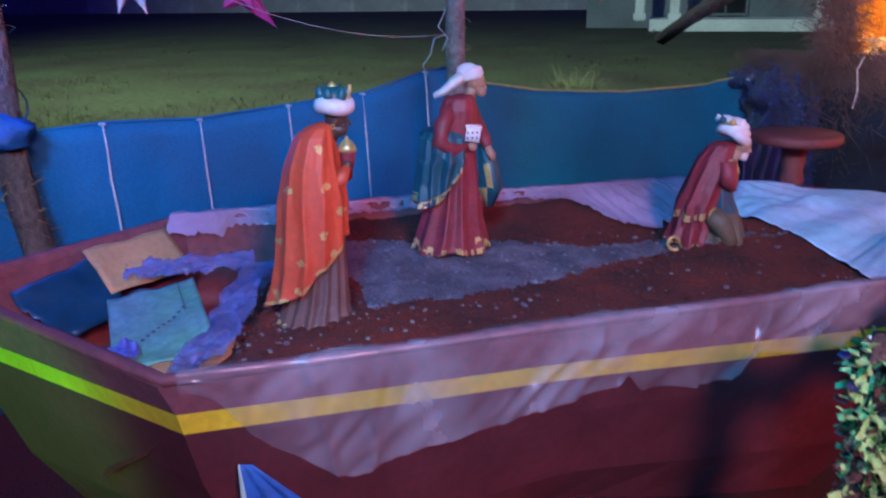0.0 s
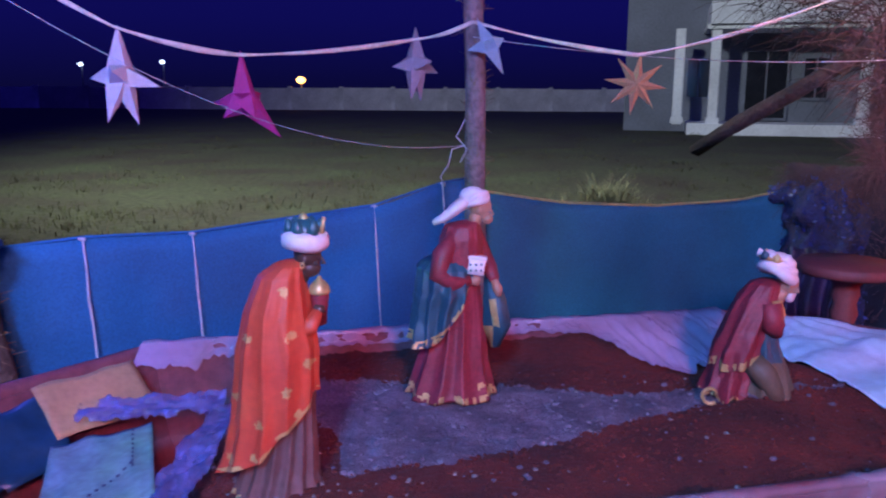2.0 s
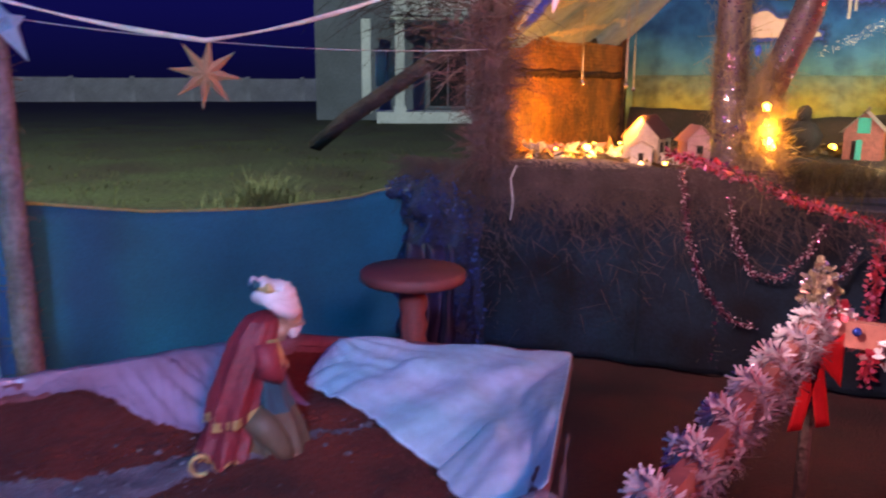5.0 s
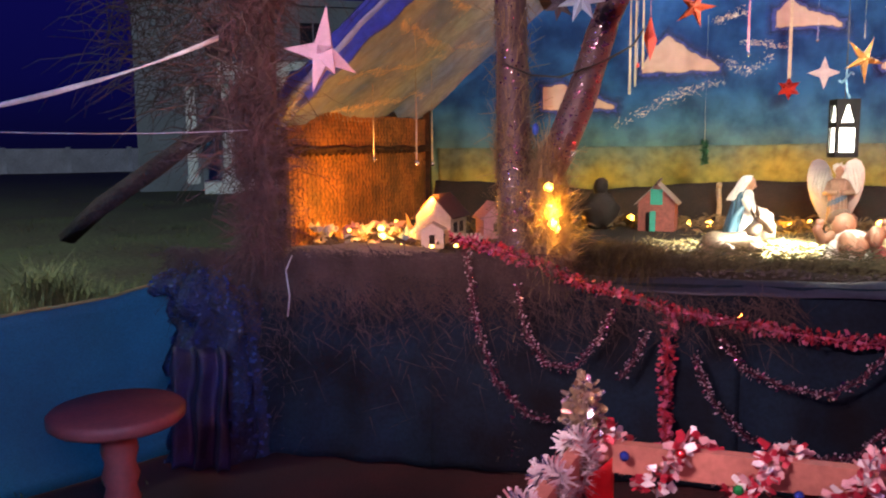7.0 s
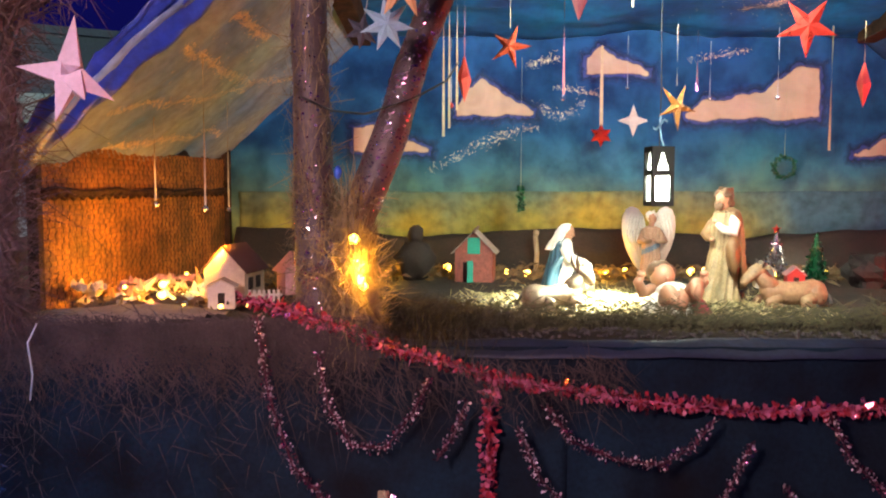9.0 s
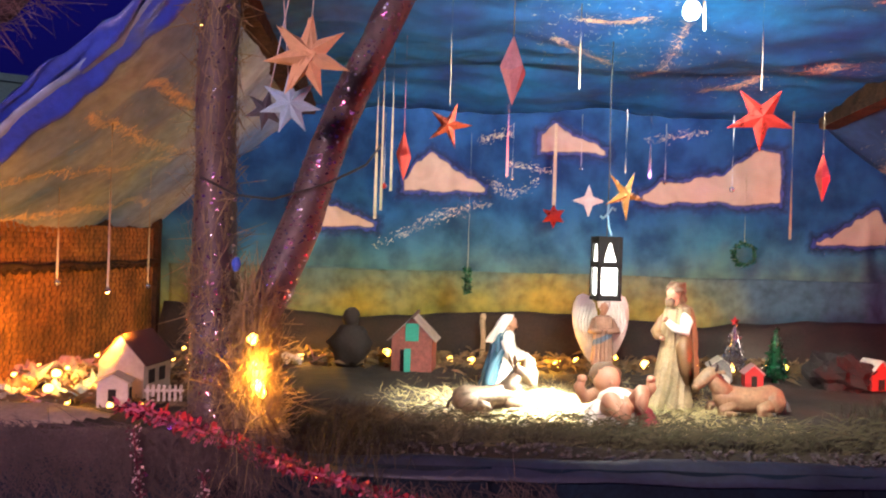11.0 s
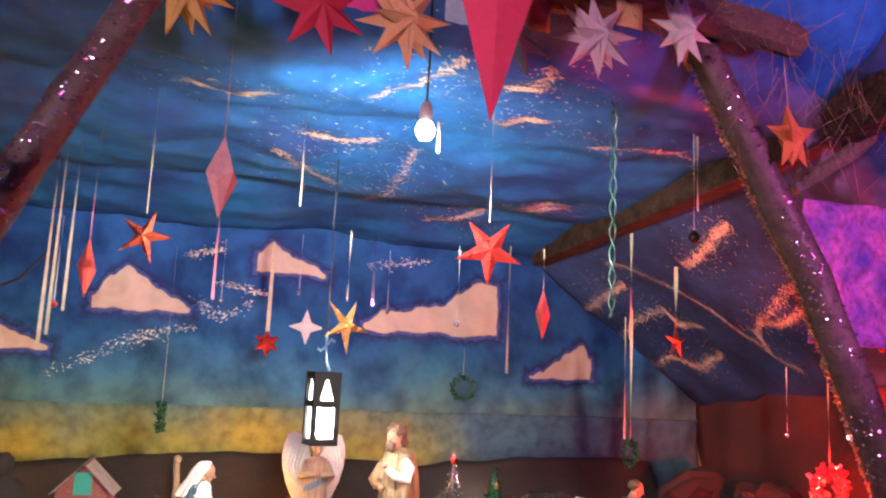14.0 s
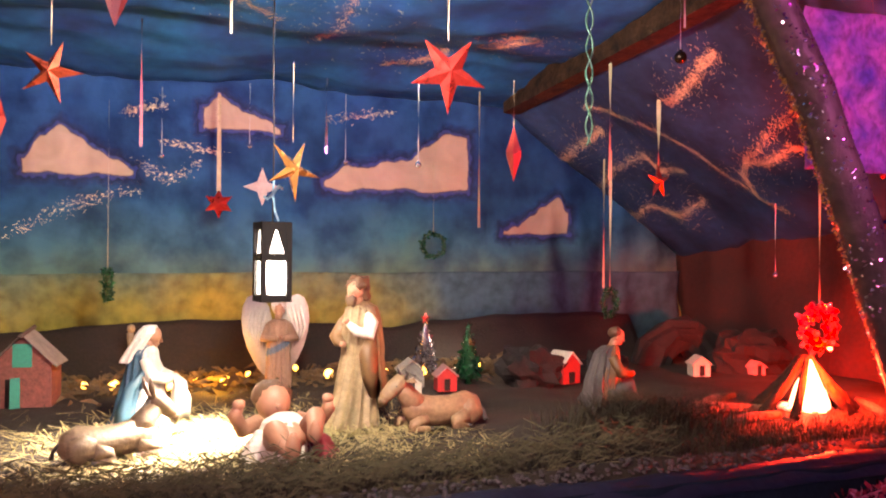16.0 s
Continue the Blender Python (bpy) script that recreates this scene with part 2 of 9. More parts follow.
def part(name, bm, mats, parent, label="", m=None, smooth=True):
    ob = new(name, finish(bm, name, mats, smooth))
    ob.parent = parent
    if m is not None:
        ob.matrix_local = m
    return tagged(ob, label)


def face(bm, vs, mi=0):
    try:
        f = bm.faces.new(vs)
        f.material_index = mi
        return f
    except ValueError:
        return None


def box(bm, c, s, mi=0, m=Matrix(), bevel=0.0):
    """A box with chamfered upright edges."""
    x, y, z = s[0] / 2, s[1] / 2, s[2] / 2
    b = min(bevel, x * 0.9, y * 0.9)
    if b > 0:
        plan = [(-x + b, -y), (x - b, -y), (x, -y + b), (x, y - b), (x - b, y), (-x + b, y), (-x, y - b), (-x, -y + b)]
    else:
        plan = [(-x, -y), (x, -y), (x, y), (-x, y)]
    lo = [bm.verts.new(m @ Vector((c[0] + p[0], c[1] + p[1], c[2] - z))) for p in plan]
    hi = [bm.verts.new(m @ Vector((c[0] + p[0], c[1] + p[1], c[2] + z))) for p in plan]
    n = len(plan)
    for i in range(n):
        face(bm, (lo[i], lo[(i + 1) % n], hi[(i + 1) % n], hi[i]), mi)
    face(bm, lo[::-1], mi)
    face(bm, hi, mi)


def tube(bm, pts, r, n=8, mi=0, wob=0.0, seed=0, flat=1.0, caps=True):
    """A tube along points; r is one radius or one for each point."""
    pts = [Vector(p) for p in pts]
    rs = r if isinstance(r, (list, tuple)) else [r] * len(pts)
    rng = random.Random(seed)
    rings = []
    side = None
    for i, p in enumerate(pts):
        d = (pts[min(i + 1, len(pts) - 1)] - pts[max(i - 1, 0)]).normalized()
        if side is None:
            side = d.cross(Vector((0.31, 0.22, 0.92)))
            if side.length < 0.05:
                side = d.cross(Vector((1, 0, 0)))
        side = (side - d * side.dot(d)).normalized()
        up = d.cross(side)
        ring = []
        for k in range(n):
            a = 2 * math.pi * k / n
            q = rs[i] * (1 + (rng.uniform(-wob, wob) if wob else 0))
            ring.append(bm.verts.new(p + side * math.cos(a) * q + up * math.sin(a) * q * flat))
        rings.append(ring)
    for a, b in zip(rings, rings[1:]):
        for k in range(n):
            face(bm, (a[k], a[(k + 1) % n], b[(k + 1) % n], b[k]), mi)
    if caps:
        face(bm, rings[0][::-1], mi)
        face(bm, rings[-1], mi)


def lathe(bm, prof, n=24, mi=0, m=Matrix()):
    """A turned shape from (radius, height) pairs."""
    rings = []
    for r, z in prof:
        rings.append([bm.verts.new(m @ Vector((r * math.cos(2 * math.pi * k / n), r * math.sin(2 * math.pi * k / n), z))) for k in range(n)])
    for a, b in zip(rings, rings[1:]):
        for k in range(n):
            face(bm, (a[k], a[(k + 1) % n], b[(k + 1) % n], b[k]), mi)
    face(bm, rings[0][::-1], mi)
    face(bm, rings[-1], mi)


def ball(bm, c, r, mi=0, n=14, m=Matrix(), lump=0.0, seed=0):
    """An ellipsoid; lump makes its outline uneven."""
    r = (r, r, r) if isinstance(r, (int, float)) else r
    k = max(6, n // 2 + 1)
    rings = []
    for i in range(1, k):
        a = math.pi * i / k
        ring = []
        for j in range(n):
            b = 2 * math.pi * j / n
            d = Vector((math.sin(a) * math.cos(b), math.sin(a) * math.sin(b), math.cos(a)))
            q = 1 + (lump * noise.noise(d * 2.2 + Vector((seed * 3.1, seed, 0))) if lump else 0)
            ring.append(bm.verts.new(m @ Vector((c[0] + d.x * r[0] * q, c[1] + d.y * r[1] * q, c[2] + d.z * r[2] * q))))
        rings.append(ring)
    top, bot = bm.verts.new(m @ Vector((c[0], c[1], c[2] + r[2]))), bm.verts.new(m @ Vector((c[0], c[1], c[2] - r[2])))
    for j in range(n):
        face(bm, (top, rings[0][j], rings[0][(j + 1) % n]), mi)
        face(bm, (bot, rings[-1][(j + 1) % n], rings[-1][j]), mi)
    for a, b in zip(rings, rings[1:]):
        for j in range(n):
            face(bm, (a[j], b[j], b[(j + 1) % n], a[(j + 1) % n]), mi)


def loft(bm, rings, n=40, mi=0, pick=None, caps=True):
    """Folded drapery: rings of (x, y, z, rx, ry, fold, count, phase); pick(k, a, z) chooses the material."""
    made = []
    for x, y, z, rx, ry, fold, cnt, ph in rings:
        ring = []
        for k in range(n):
            a = 2 * math.pi * k / n
            q = 1 + fold * math.cos(cnt * a + ph) + fold * 0.5 * math.cos(cnt * 1.7 * a + ph * 2.3)
            ring.append(bm.verts.new((x + rx * q * math.cos(a), y + ry * q * math.sin(a), z)))
        made.append(ring)
    for i, (a, b) in enumerate(zip(made, made[1:])):
        for k in range(n):
            w = pick(i, 2 * math.pi * (k + 0.5) / n, (rings[i][2] + rings[i + 1][2]) / 2) if pick else mi
            face(bm, (a[k], a[(k + 1) % n], b[(k + 1) % n], b[k]), w)
    if caps:
        face(bm, made[0][::-1], mi if not pick else pick(0, 0, rings[0][2]))
        face(bm, made[-1], mi if not pick else pick(len(rings) - 2, 0, rings[-1][2]))


def sheet(bm, nu, nv, fn, mi=0, thick=0.0, keep=None):
    """A cloth or ground sheet: fn(a, b) gives the point for a, b in 0..1; with thick it gets a back."""
    vs = [[bm.verts.new(fn(i / nu, j / nv)) for j in range(nv + 1)] for i in range(nu + 1)]
    made = []
    for i in range(nu):
        for j in range(nv):
            if keep and not keep((i + 0.5) / nu, (j + 0.5) / nv):
                continue
            f = face(bm, (vs[i][j], vs[i + 1][j], vs[i + 1][j + 1], vs[i][j + 1]), mi if isinstance(mi, int) else mi((i + 0.5) / nu, (j + 0.5) / nv))
            if f:
                made.append(f)
    loose = [v for row in vs for v in row if not v.link_faces]
    if loose:
        bmesh.ops.delete(bm, geom=loose, context="VERTS")
    if thick:
        bmesh.ops.recalc_face_normals(bm, faces=made)
        bmesh.ops.solidify(bm, geom=made, thickness=thick)


def nz(x, y, z=0.0, s=1.0):
    return noise.noise(Vector((x * s, y * s, z * s)))


def paper_star(bm, rad, inner, count, deep, mi=0, turn=0.0, long=None, m=Matrix()):
    """A folded paper star with ridges, its points in the local x-z plane."""
    front, back = bm.verts.new(m @ Vector((0, -deep, 0))), bm.verts.new(m @ Vector((0, deep, 0)))
    rim = []
    for k in range(count * 2):
        a = turn + math.pi * k / count
        q = inner if k % 2 else rad * (long[(k // 2) % len(long)] if long else 1)
        rim.append(bm.verts.new(m @ Vector((q * math.sin(a), (0.12 * deep if k % 4 == 0 else -0.12 * deep), q * math.cos(a)))))
    for k in range(count * 2):
        a, b = rim[k], rim[(k + 1) % (count * 2)]
        face(bm, (front, a, b), mi)
        face(bm, (back, b, a), mi)


def spike_star(bm, rad, spikes, mi=0, base=0.3):
    """A star lantern of square pyramids that point along the given directions."""
    for d, q in spikes:
        d = Vector(d).normalized()
        s = d.orthogonal().normalized()
        t = d.cross(s)
        w = rad * base
        ring = [bm.verts.new(d * w * 0.5 + (s * math.cos(k * math.pi / 2) + t * math.sin(k * math.pi / 2)) * w) for k in range(4)]
        tip = bm.verts.new(d * rad * q)
        core = bm.verts.new((0, 0, 0))
        for k in range(4):
            face(bm, (ring[k], ring[(k + 1) % 4], tip), mi)
            face(bm, (ring[(k + 1) % 4], ring[k], core), mi)


def knots(table, t):
    """Smooth value rows between the rows of a table whose first column runs from 0 to 1."""
    for a, b in zip(table, table[1:]):
        if t <= b[0]:
            f = (t - a[0]) / (b[0] - a[0])
            f = f * f * (3 - 2 * f) * 0.4 + f * 0.6
            return [p + (q - p) * f for p, q in zip(a[1:], b[1:])]
    return list(table[-1][1:])


def catenary(a, b, sag, n=16):
    a, b = Vector(a), Vector(b)
    return [a.lerp(b, i / n) - Vector((0, 0, sag * 4 * (i / n) * (1 - i / n))) for i in range(n + 1)]


def blades(bm, spots, height, width, mi=0, lean=0.5, rng=R):
    """Thin tapering blades at the given points."""
    for p in spots:
        a = rng.uniform(0, 6.283)
        h = height * rng.uniform(0.5, 1.2)
        d = Vector((math.cos(a), math.sin(a), 0))
        s = Vector((-d.y, d.x, 0)) * width
        p = Vector(p)
        q = p + d * lean * h * 0.4 + Vector((0, 0, h * 0.6))
        t = p + d * lean * h * 1.1 + Vector((0, 0, h * rng.uniform(0.7, 1.0)))
        v = [bm.verts.new(x) for x in (p - s, p + s, q + s * 0.7, q - s * 0.7, t)]
        face(bm, (v[0], v[1], v[2], v[3]), mi)
        face(bm, (v[3], v[2], v[4]), mi)


def tinsel(bm, path, rad, per_m, size, mis=(0,), rng=R):
    """A fluffy garland: small leaves of foil round a path."""
    path = [Vector(p) for p in path]
    for a, b in zip(path, path[1:]):
        for _ in range(max(1, int((b - a).length * per_m))):
            p = a.lerp(b, rng.random())
            d = Vector((rng.gauss(0, 1), rng.gauss(0, 1), rng.gauss(0, 1))).normalized()
            e = d.orthogonal().normalized()
            e.rotate(Matrix.Rotation(rng.uniform(0, 6.28), 3, d))
            q = p + d * rad * rng.uniform(0.2, 1.0)
            w = size * rng.uniform(0.5, 1.2)
            v = [bm.verts.new(x) for x in (q - e * w * 0.5, q + e * w * 0.5, q + d * w + e * w * 0.3, q + d * w * 1.1 - e * w * 0.3)]
            face(bm, v, rng.choice(mis))


def needles(bm, path, rad, per_m, width, mis=(0,), rng=R):
    """A bottle-brush garland: thin strips that stand out round a path."""
    path = [Vector(p) for p in path]
    for a, b in zip(path, path[1:]):
        t = (b - a).normalized()
        for _ in range(max(1, int((b - a).length * per_m))):
            p = a.lerp(b, rng.random())
            d = Vector((rng.gauss(0, 1), rng.gauss(0, 1), rng.gauss(0, 1)))
            d = (d - t * d.dot(t) * 0.7).normalized()
            s = d.cross(t).normalized() * width
            q = p + d * rad * rng.uniform(0.55, 1.1)
            face(bm, [bm.verts.new(x) for x in (p - s, p + s, q + s * 0.8, q - s * 0.8)], rng.choice(mis))


# ---- ground, field, far wall ----
bm = bmesh.new()
rows = [-60, -20, -8, -4, -2, -1, 0, 1, 2, 3, 4, 5, 6, 7, 8, 10, 12, 15, 20, 26, 34, 45, 62, 90, 150, 400, 1200]
cols = [-900, -300, -100, -60, -40, -25, -15, -10, -7, -5, -3, -2, -1, 0, 1, 2, 3, 4, 5, 6, 7, 8, 10, 14, 20, 30, 45, 70, 120, 300, 900]
gv = [[bm.verts.new((x, y, 0.02 * nz(x, y, 0, 0.4))) for y in rows] for x in cols]


def in_yard(x, y):
    return (x - C0.x) * 0.657 + (y - C0.y) * 0.754 < 0.9 and y < 5.6 and -7 < x < 14


for i in range(len(cols) - 1):
    for j in range(len(rows) - 1):
        face(bm, (gv[i][j], gv[i + 1][j], gv[i + 1][j + 1], gv[i][j + 1]), 1 if in_yard((cols[i] + cols[i + 1]) / 2, (rows[j] + rows[j + 1]) / 2) else 0)
mesh_thing("ground", bm, [GRASS, mat("trodden_earth", (0.075, 0.014, 0.013), 0.95, 0, 0.5, 3, 90, 0.9, 0.015, second=(0.030, 0.008, 0.007))], label="rough grass field round a trodden yard of red earth", category="ground", kind="structure")

bm = bmesh.new()
for k in range(13000):
    x, y = R.uniform(-8, 9), 4.6 + abs(R.gauss(0, 5.0))
    if (x - C0.x) * 0.754 - (y - C0.y) * 0.657 > -0.6 and (x - C0.x) * 0.657 + (y - C0.y) * 0.754 > -0.5 and (x - C0.x) * 0.657 + (y - C0.y) * 0.754 < 4 or nz(x, y, 3, 0.5) < -0.05:
        continue
    blades(bm, [(x, y, 0.0)], 0.075 + 0.05 * nz(x, y, 0, 0.7), 0.005, 0, 0.5)
mesh_thing("field_grass", bm, BLADE, label="tufts of dry green grass on the open field", category="grass", kind="stuff", smooth=False)
bm = bmesh.new()
for k in range(1100):
    a, q = R.uniform(0, 6.28), abs(R.gauss(0, 0.30))
    blades(bm, [(1.3 + q * 1.6 * math.cos(a), 9.2 + q * math.sin(a), 0)], 0.62 - 0.6 * min(q, 0.8), 0.005, 0, 0.55)
mesh_thing("tall_grass", bm, mat("pale_grass", (0.19, 0.19, 0.09), 0.9, 0, 0.3, 3, 30, 0.2), label="wispy clump of tall pale grass in the field", category="grass", kind="stuff", smooth=False)

bm = bmesh.new()
FR2 = random.Random(23)
for k in range(1500):
    y = 5.6 + 24 * FR2.random() ** 1.5
    x = FR2.uniform(-0.62, 0.42) * y + FR2.uniform(-1, 1)
    if nz(x, y, 3, 0.35) < -0.05 or in_yard(x, y):
        continue
    spread = FR2.uniform(0.05, 0.22)
    blades(bm, [(x + FR2.gauss(0, spread), y + FR2.gauss(0, spread), 0.0) for _ in range(12)], FR2.uniform(0.05, 0.15), 0.004, FR2.choice((0, 0, 1)), 0.9, FR2)
mesh_thing("field_tufts", bm, [mat("field_blade", (0.085, 0.090, 0.032), 0.9, 0, 0.4, 2, 20, 0.2), mat("dry_field_blade", (0.11, 0.085, 0.045), 0.9, 0, 0.4, 2, 20, 0.2)], label="scattered low tufts of rough grass in the field", category="grass", kind="stuff", smooth=False)
far_wall = thing("boundary_wall", Matrix.Translation((0, 62, 0)), "long pale limewashed boundary wall across the field", "wall", kind="structure")
x = -75.0
shades = [mat("limewash_%d" % i, c, 0.9, 0, 0.25, 0.8, 10, 0.3, 0.02) for i, c in enumerate(((0.84, 0.85, 0.86), (0.88, 0.88, 0.90), (0.55, 0.52, 0.50)))]
k = 0
while x < 20:
    w = 3.9
    bm = bmesh.new()
    box(bm, (0, 0, 0.8), (w - 0.02, 0.22, 1.6 + 0.05 * (k % 3)), 0)
    box(bm, (w / 2 - 0.1, -0.05, 0.85), (0.28, 0.34, 1.78), 0)
    part("wall_panel", bm, shades[2 if 11 <= k <= 12 else (k % 5 == 2)], far_wall, m=Matrix.Translation((x, 0, 0)), smooth=False)
    x += w
    k += 1

# ---- distant house with a columned porch ----
house = thing("house", pose(8.0, 30, 0, 0, 0, -12), "pale two-storey house with a columned porch, unlit at night", "house")
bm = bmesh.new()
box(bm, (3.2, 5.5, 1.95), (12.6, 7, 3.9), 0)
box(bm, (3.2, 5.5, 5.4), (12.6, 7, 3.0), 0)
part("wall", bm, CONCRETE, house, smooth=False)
bm = bmesh.new()
box(bm, (2.4, 1.0, 0.2), (6.4, 3.2, 0.40), 0)
part("plinth", bm, COLUMN_WHITE, house, smooth=False)
bm = bmesh.new()
box(bm, (3.5, 0.9, 4.15), (7.4, 3.4, 0.75), 0)
box(bm, (3.2, 0.9, 3.70), (7.0, 3.0, 0.16), 0)
part("balcony", bm, COLUMN_WHITE, house, smooth=False)
for cx in (-1.15, 0.05, 4.9):
    bm = bmesh.new()
    box(bm, (cx, -0.3, 2.0), (0.34, 0.34, 3.3), 0, bevel=0.03)
    box(bm, (cx, -0.3, 0.5), (0.44, 0.44, 0.2), 0)
    part("column", bm, COLUMN_WHITE, house, smooth=False)
for wx, wz, ww, wh in ((-0.4, 2.0, 0.9, 1.5), (2.0, 1.75, 1.5, 2.5), (3.7, 2.0, 0.9, 1.5), (6.3, 2.0, 1.2, 1.5), (-0.1, 5.6, 1.1, 1.4), (3.4, 5.6, 1.1, 1.4), (6.3, 5.6, 1.1, 1.4)):
    bm = bmesh.new()
    box(bm, (wx, 1.96, wz), (ww, 0.10, wh), 0)
    w_ob = part("window", bm, GLASS_DARK, house, "dark unlit window", smooth=False)
    bm = bmesh.new()
    for dx in (-ww / 2, ww / 2):
        box(bm, (wx + dx, 1.92, wz), (0.09, 0.12, wh), 0)
    for dz in (-wh / 2, wh / 2):
        box(bm, (wx, 1.92, wz + dz), (ww + 0.09, 0.12, 0.09), 0)
    box(bm, (wx, 1.92, wz), (0.05, 0.12, wh), 0)
    part("frame", bm, CONCRETE, w_ob, smooth=False)
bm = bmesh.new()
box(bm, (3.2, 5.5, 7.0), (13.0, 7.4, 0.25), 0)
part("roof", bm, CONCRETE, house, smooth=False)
FAR_LAMP = glow_mat("far_lamp_glow", (1.0, 0.42, 0.08), 7)
FAR_WHITE = glow_mat("far_white_glow", (0.6, 0.8, 1.0), 3)
for lx, ly, lz, rr, mm in ((-14.0, 63.0, 2.2, 0.36, FAR_LAMP), (-32.5, 66, 3.4, 0.22, FAR_WHITE), (-25.8, 66, 3.6, 0.22, FAR_WHITE)):
    pole = thing("street_lamp", pose(lx, ly, 0), "distant glowing street lamp on a slim pole", "lamp", "distant street lamps")
    bm = bmesh.new()
    tube(bm, [(0, 0, 0), (0, 0, lz)], 0.06, 6)
    part("pole", bm, CONCRETE, pole)
    bm = bmesh.new()
    ball(bm, (0, -0.2, lz), (rr, rr * 0.7, rr * 0.7), 0, 10)
    part("lamp_head", bm, mm, pole, "glowing lamp head")

# ---- net fences ----
FENCE_A = [Vector((-2.55, 1.36, 0.98)), Vector((-1.70, 2.37, 0.99)), Vector((-1.405, 2.735, 0.99)), Vector((-1.14, 3.06, 0.955)), Vector((-0.54, 3.76, 0.97)), Vector((-0.24, 4.11, 1.04)), Vector((-0.12, 4.24, 1.05))]
FENCE_B = [Vector((-0.12, 4.24, 0.99)), Vector((0.4, 4.46, 0.895)), Vector((0.95, 4.68, 0.855)), Vector((1.5, 4.90, 0.870)), Vector((1.95, 5.06, 0.935))]


def along(pts, a):
    q = a * (len(pts) - 1)
    i = min(int(q), len(pts) - 2)
    return pts[i].lerp(pts[i + 1], q - i)


def net(pts, nu, name, material, lab, seed, folds, gather=0.0):
    fence = thing(name, Matrix(), lab, "fence", kind="")

    def fn(a, b):
        p = along(pts, a)
        d = (pts[-1] - pts[0]).normalized()
        o = 0.035 * nz(a * 5, b * 1.5, seed) + 0.030 * gather * a ** 4 * math.sin(math.atan2(b - 0.82, 1.12 - a) * 16) + folds * math.sin(a * 40 + b * 9 + seed) * nz(a * 3, b * 3, seed + 5)
        return Vector((p.x - d.y * o, p.y + d.x * o, p.z * b + 0.01 * (1 - b)))
    bm = bmesh.new()
    sheet(bm, nu, 14, fn, 0, 0.004)
    part("net", bm, material, fence)
    return fence, fn


fence_a, _ = net(FENCE_A, 60, "net_fence", NET_BLUE, "blue shade-net fence laced with white cord", 2.0, 0.012)
for p in FENCE_A[1:-1] + [FENCE_A[3].lerp(FENCE_A[4], 0.5)]:
    bm = bmesh.new()
    tube(bm, [p + Vector((0.005 * i, -0.035, -0.93 * i / 9 + 0.0)) + Vector((0.006 * nz(i, p.x, 3), 0, 0)) for i in range(10)], 0.0042, 6, 0, 0.45)
    ball(bm, p + Vector((0, -0.035, 0)), (0.016, 0.008, 0.007), 0, 8)
    part("lacing_cord", bm, CORD, fence_a, "white lacing cord")
bm = bmesh.new()
tube(bm, [p + Vector((0.0, -0.012, 0.004)) for p in FENCE_A], 0.006, 6)
part("top_cord", bm, NET_BLUE, fence_a)
fence_b, fb = net(FENCE_B, 50, "net_fence", NET_GREEN, "teal shade-net fence with a yellow top cord", 6.0, 0.012, 1.0)
bm = bmesh.new()
tube(bm, [fb(i / 24, 1.0) + Vector((0, -0.004, 0.004)) for i in range(25)], 0.008, 6)
part("top_cord", bm, YCORD, fence_b, "yellow top cord")


def straw_fuzz(bm, pts, rad, count, size, mi, rng=R, lay=0.35):
    pts = [Vector(p) for p in pts]
    for _ in range(count):
        q = rng.random() * (len(pts) - 1)
        i = min(int(q), len(pts) - 2)
        p = pts[i].lerp(pts[i + 1], q - i)
        d = Vector((rng.gauss(0, 1), rng.gauss(0, 1), rng.gauss(0, 0.5))).normalized()
        e = Vector((rng.gauss(0, 0.6), rng.gauss(0, 0.6), rng.gauss(0, 0.35 / lay))).normalized()
        a = p + d * rad * rng.uniform(0.8, 1.1)
        b = a + (e + d * lay).normalized() * size * rng.uniform(0.4, 1.2)
        s = d.cross(e).normalized() * 0.0022
        v = [bm.verts.new(x) for x in (a - s, a + s, b + s * 0.4, b - s * 0.4)]
        face(bm, v, mi)


def post(name, pts, rads, lab, fuzz=300, seed=1, size=0.10, mats=(BARK, STRAW_WRAP)):
    ob = thing(name, Matrix(), lab, "post")
    path = []
    for i in range(len(pts) - 1):
        for k in range(8):
            path.append(Vector(pts[i]).lerp(Vector(pts[i + 1]), k / 8))
    path.append(Vector(pts[-1]))
    rr = [rads[0] + (rads[1] - rads[0]) * i / (len(path) - 1) for i in range(len(path))]
    path = [p + Vector((0.012 * nz(p.z * 3, seed), 0.012 * nz(p.z * 3, seed + 9), 0)) for p in path]
    bm = bmesh.new()
    tube(bm, path, rr, 14, 0, 0.10, seed)
    part("trunk", bm, mats[0], ob)
    if fuzz:
        bm = bmesh.new()
        straw_fuzz(bm, path, (rads[0] + rads[1]) / 2, fuzz, size, 0)
        tagged(part("straw_wrap", bm, mats[1], ob, "wrapped dry straw", smooth=False), kind="stuff")
    return ob


# paler violet bark colour stands for lamp light and film on this post
post("fence_post", [(-0.06, 3.98, 0), (-0.08, 4.0, 1.0), (-0.10, 4.02, 2.7)], (0.055, 0.045), "rough bark-covered fence post tied with cord", 800, 3, 0.06, (mat("lit_bark", (0.26, 0.20, 0.22), 0.9, 0, 0.45, 8, 40, 0.8, 0.015, second=(0.12, 0.09, 0.10)), STRAW_WRAP))
post("fence_post", [(-1.50, 2.42, 0), (-1.585, 2.37, 1.0), (-1.63, 2.35, 2.7)], (0.045, 0.062), "bark post wound with blue string lights", 700, 5, 0.05)
bm = bmesh.new()
ball(bm, (-1.59, 2.34, 1.02), (0.11, 0.09, 0.055), 0, 18, lump=0.5, seed=2)
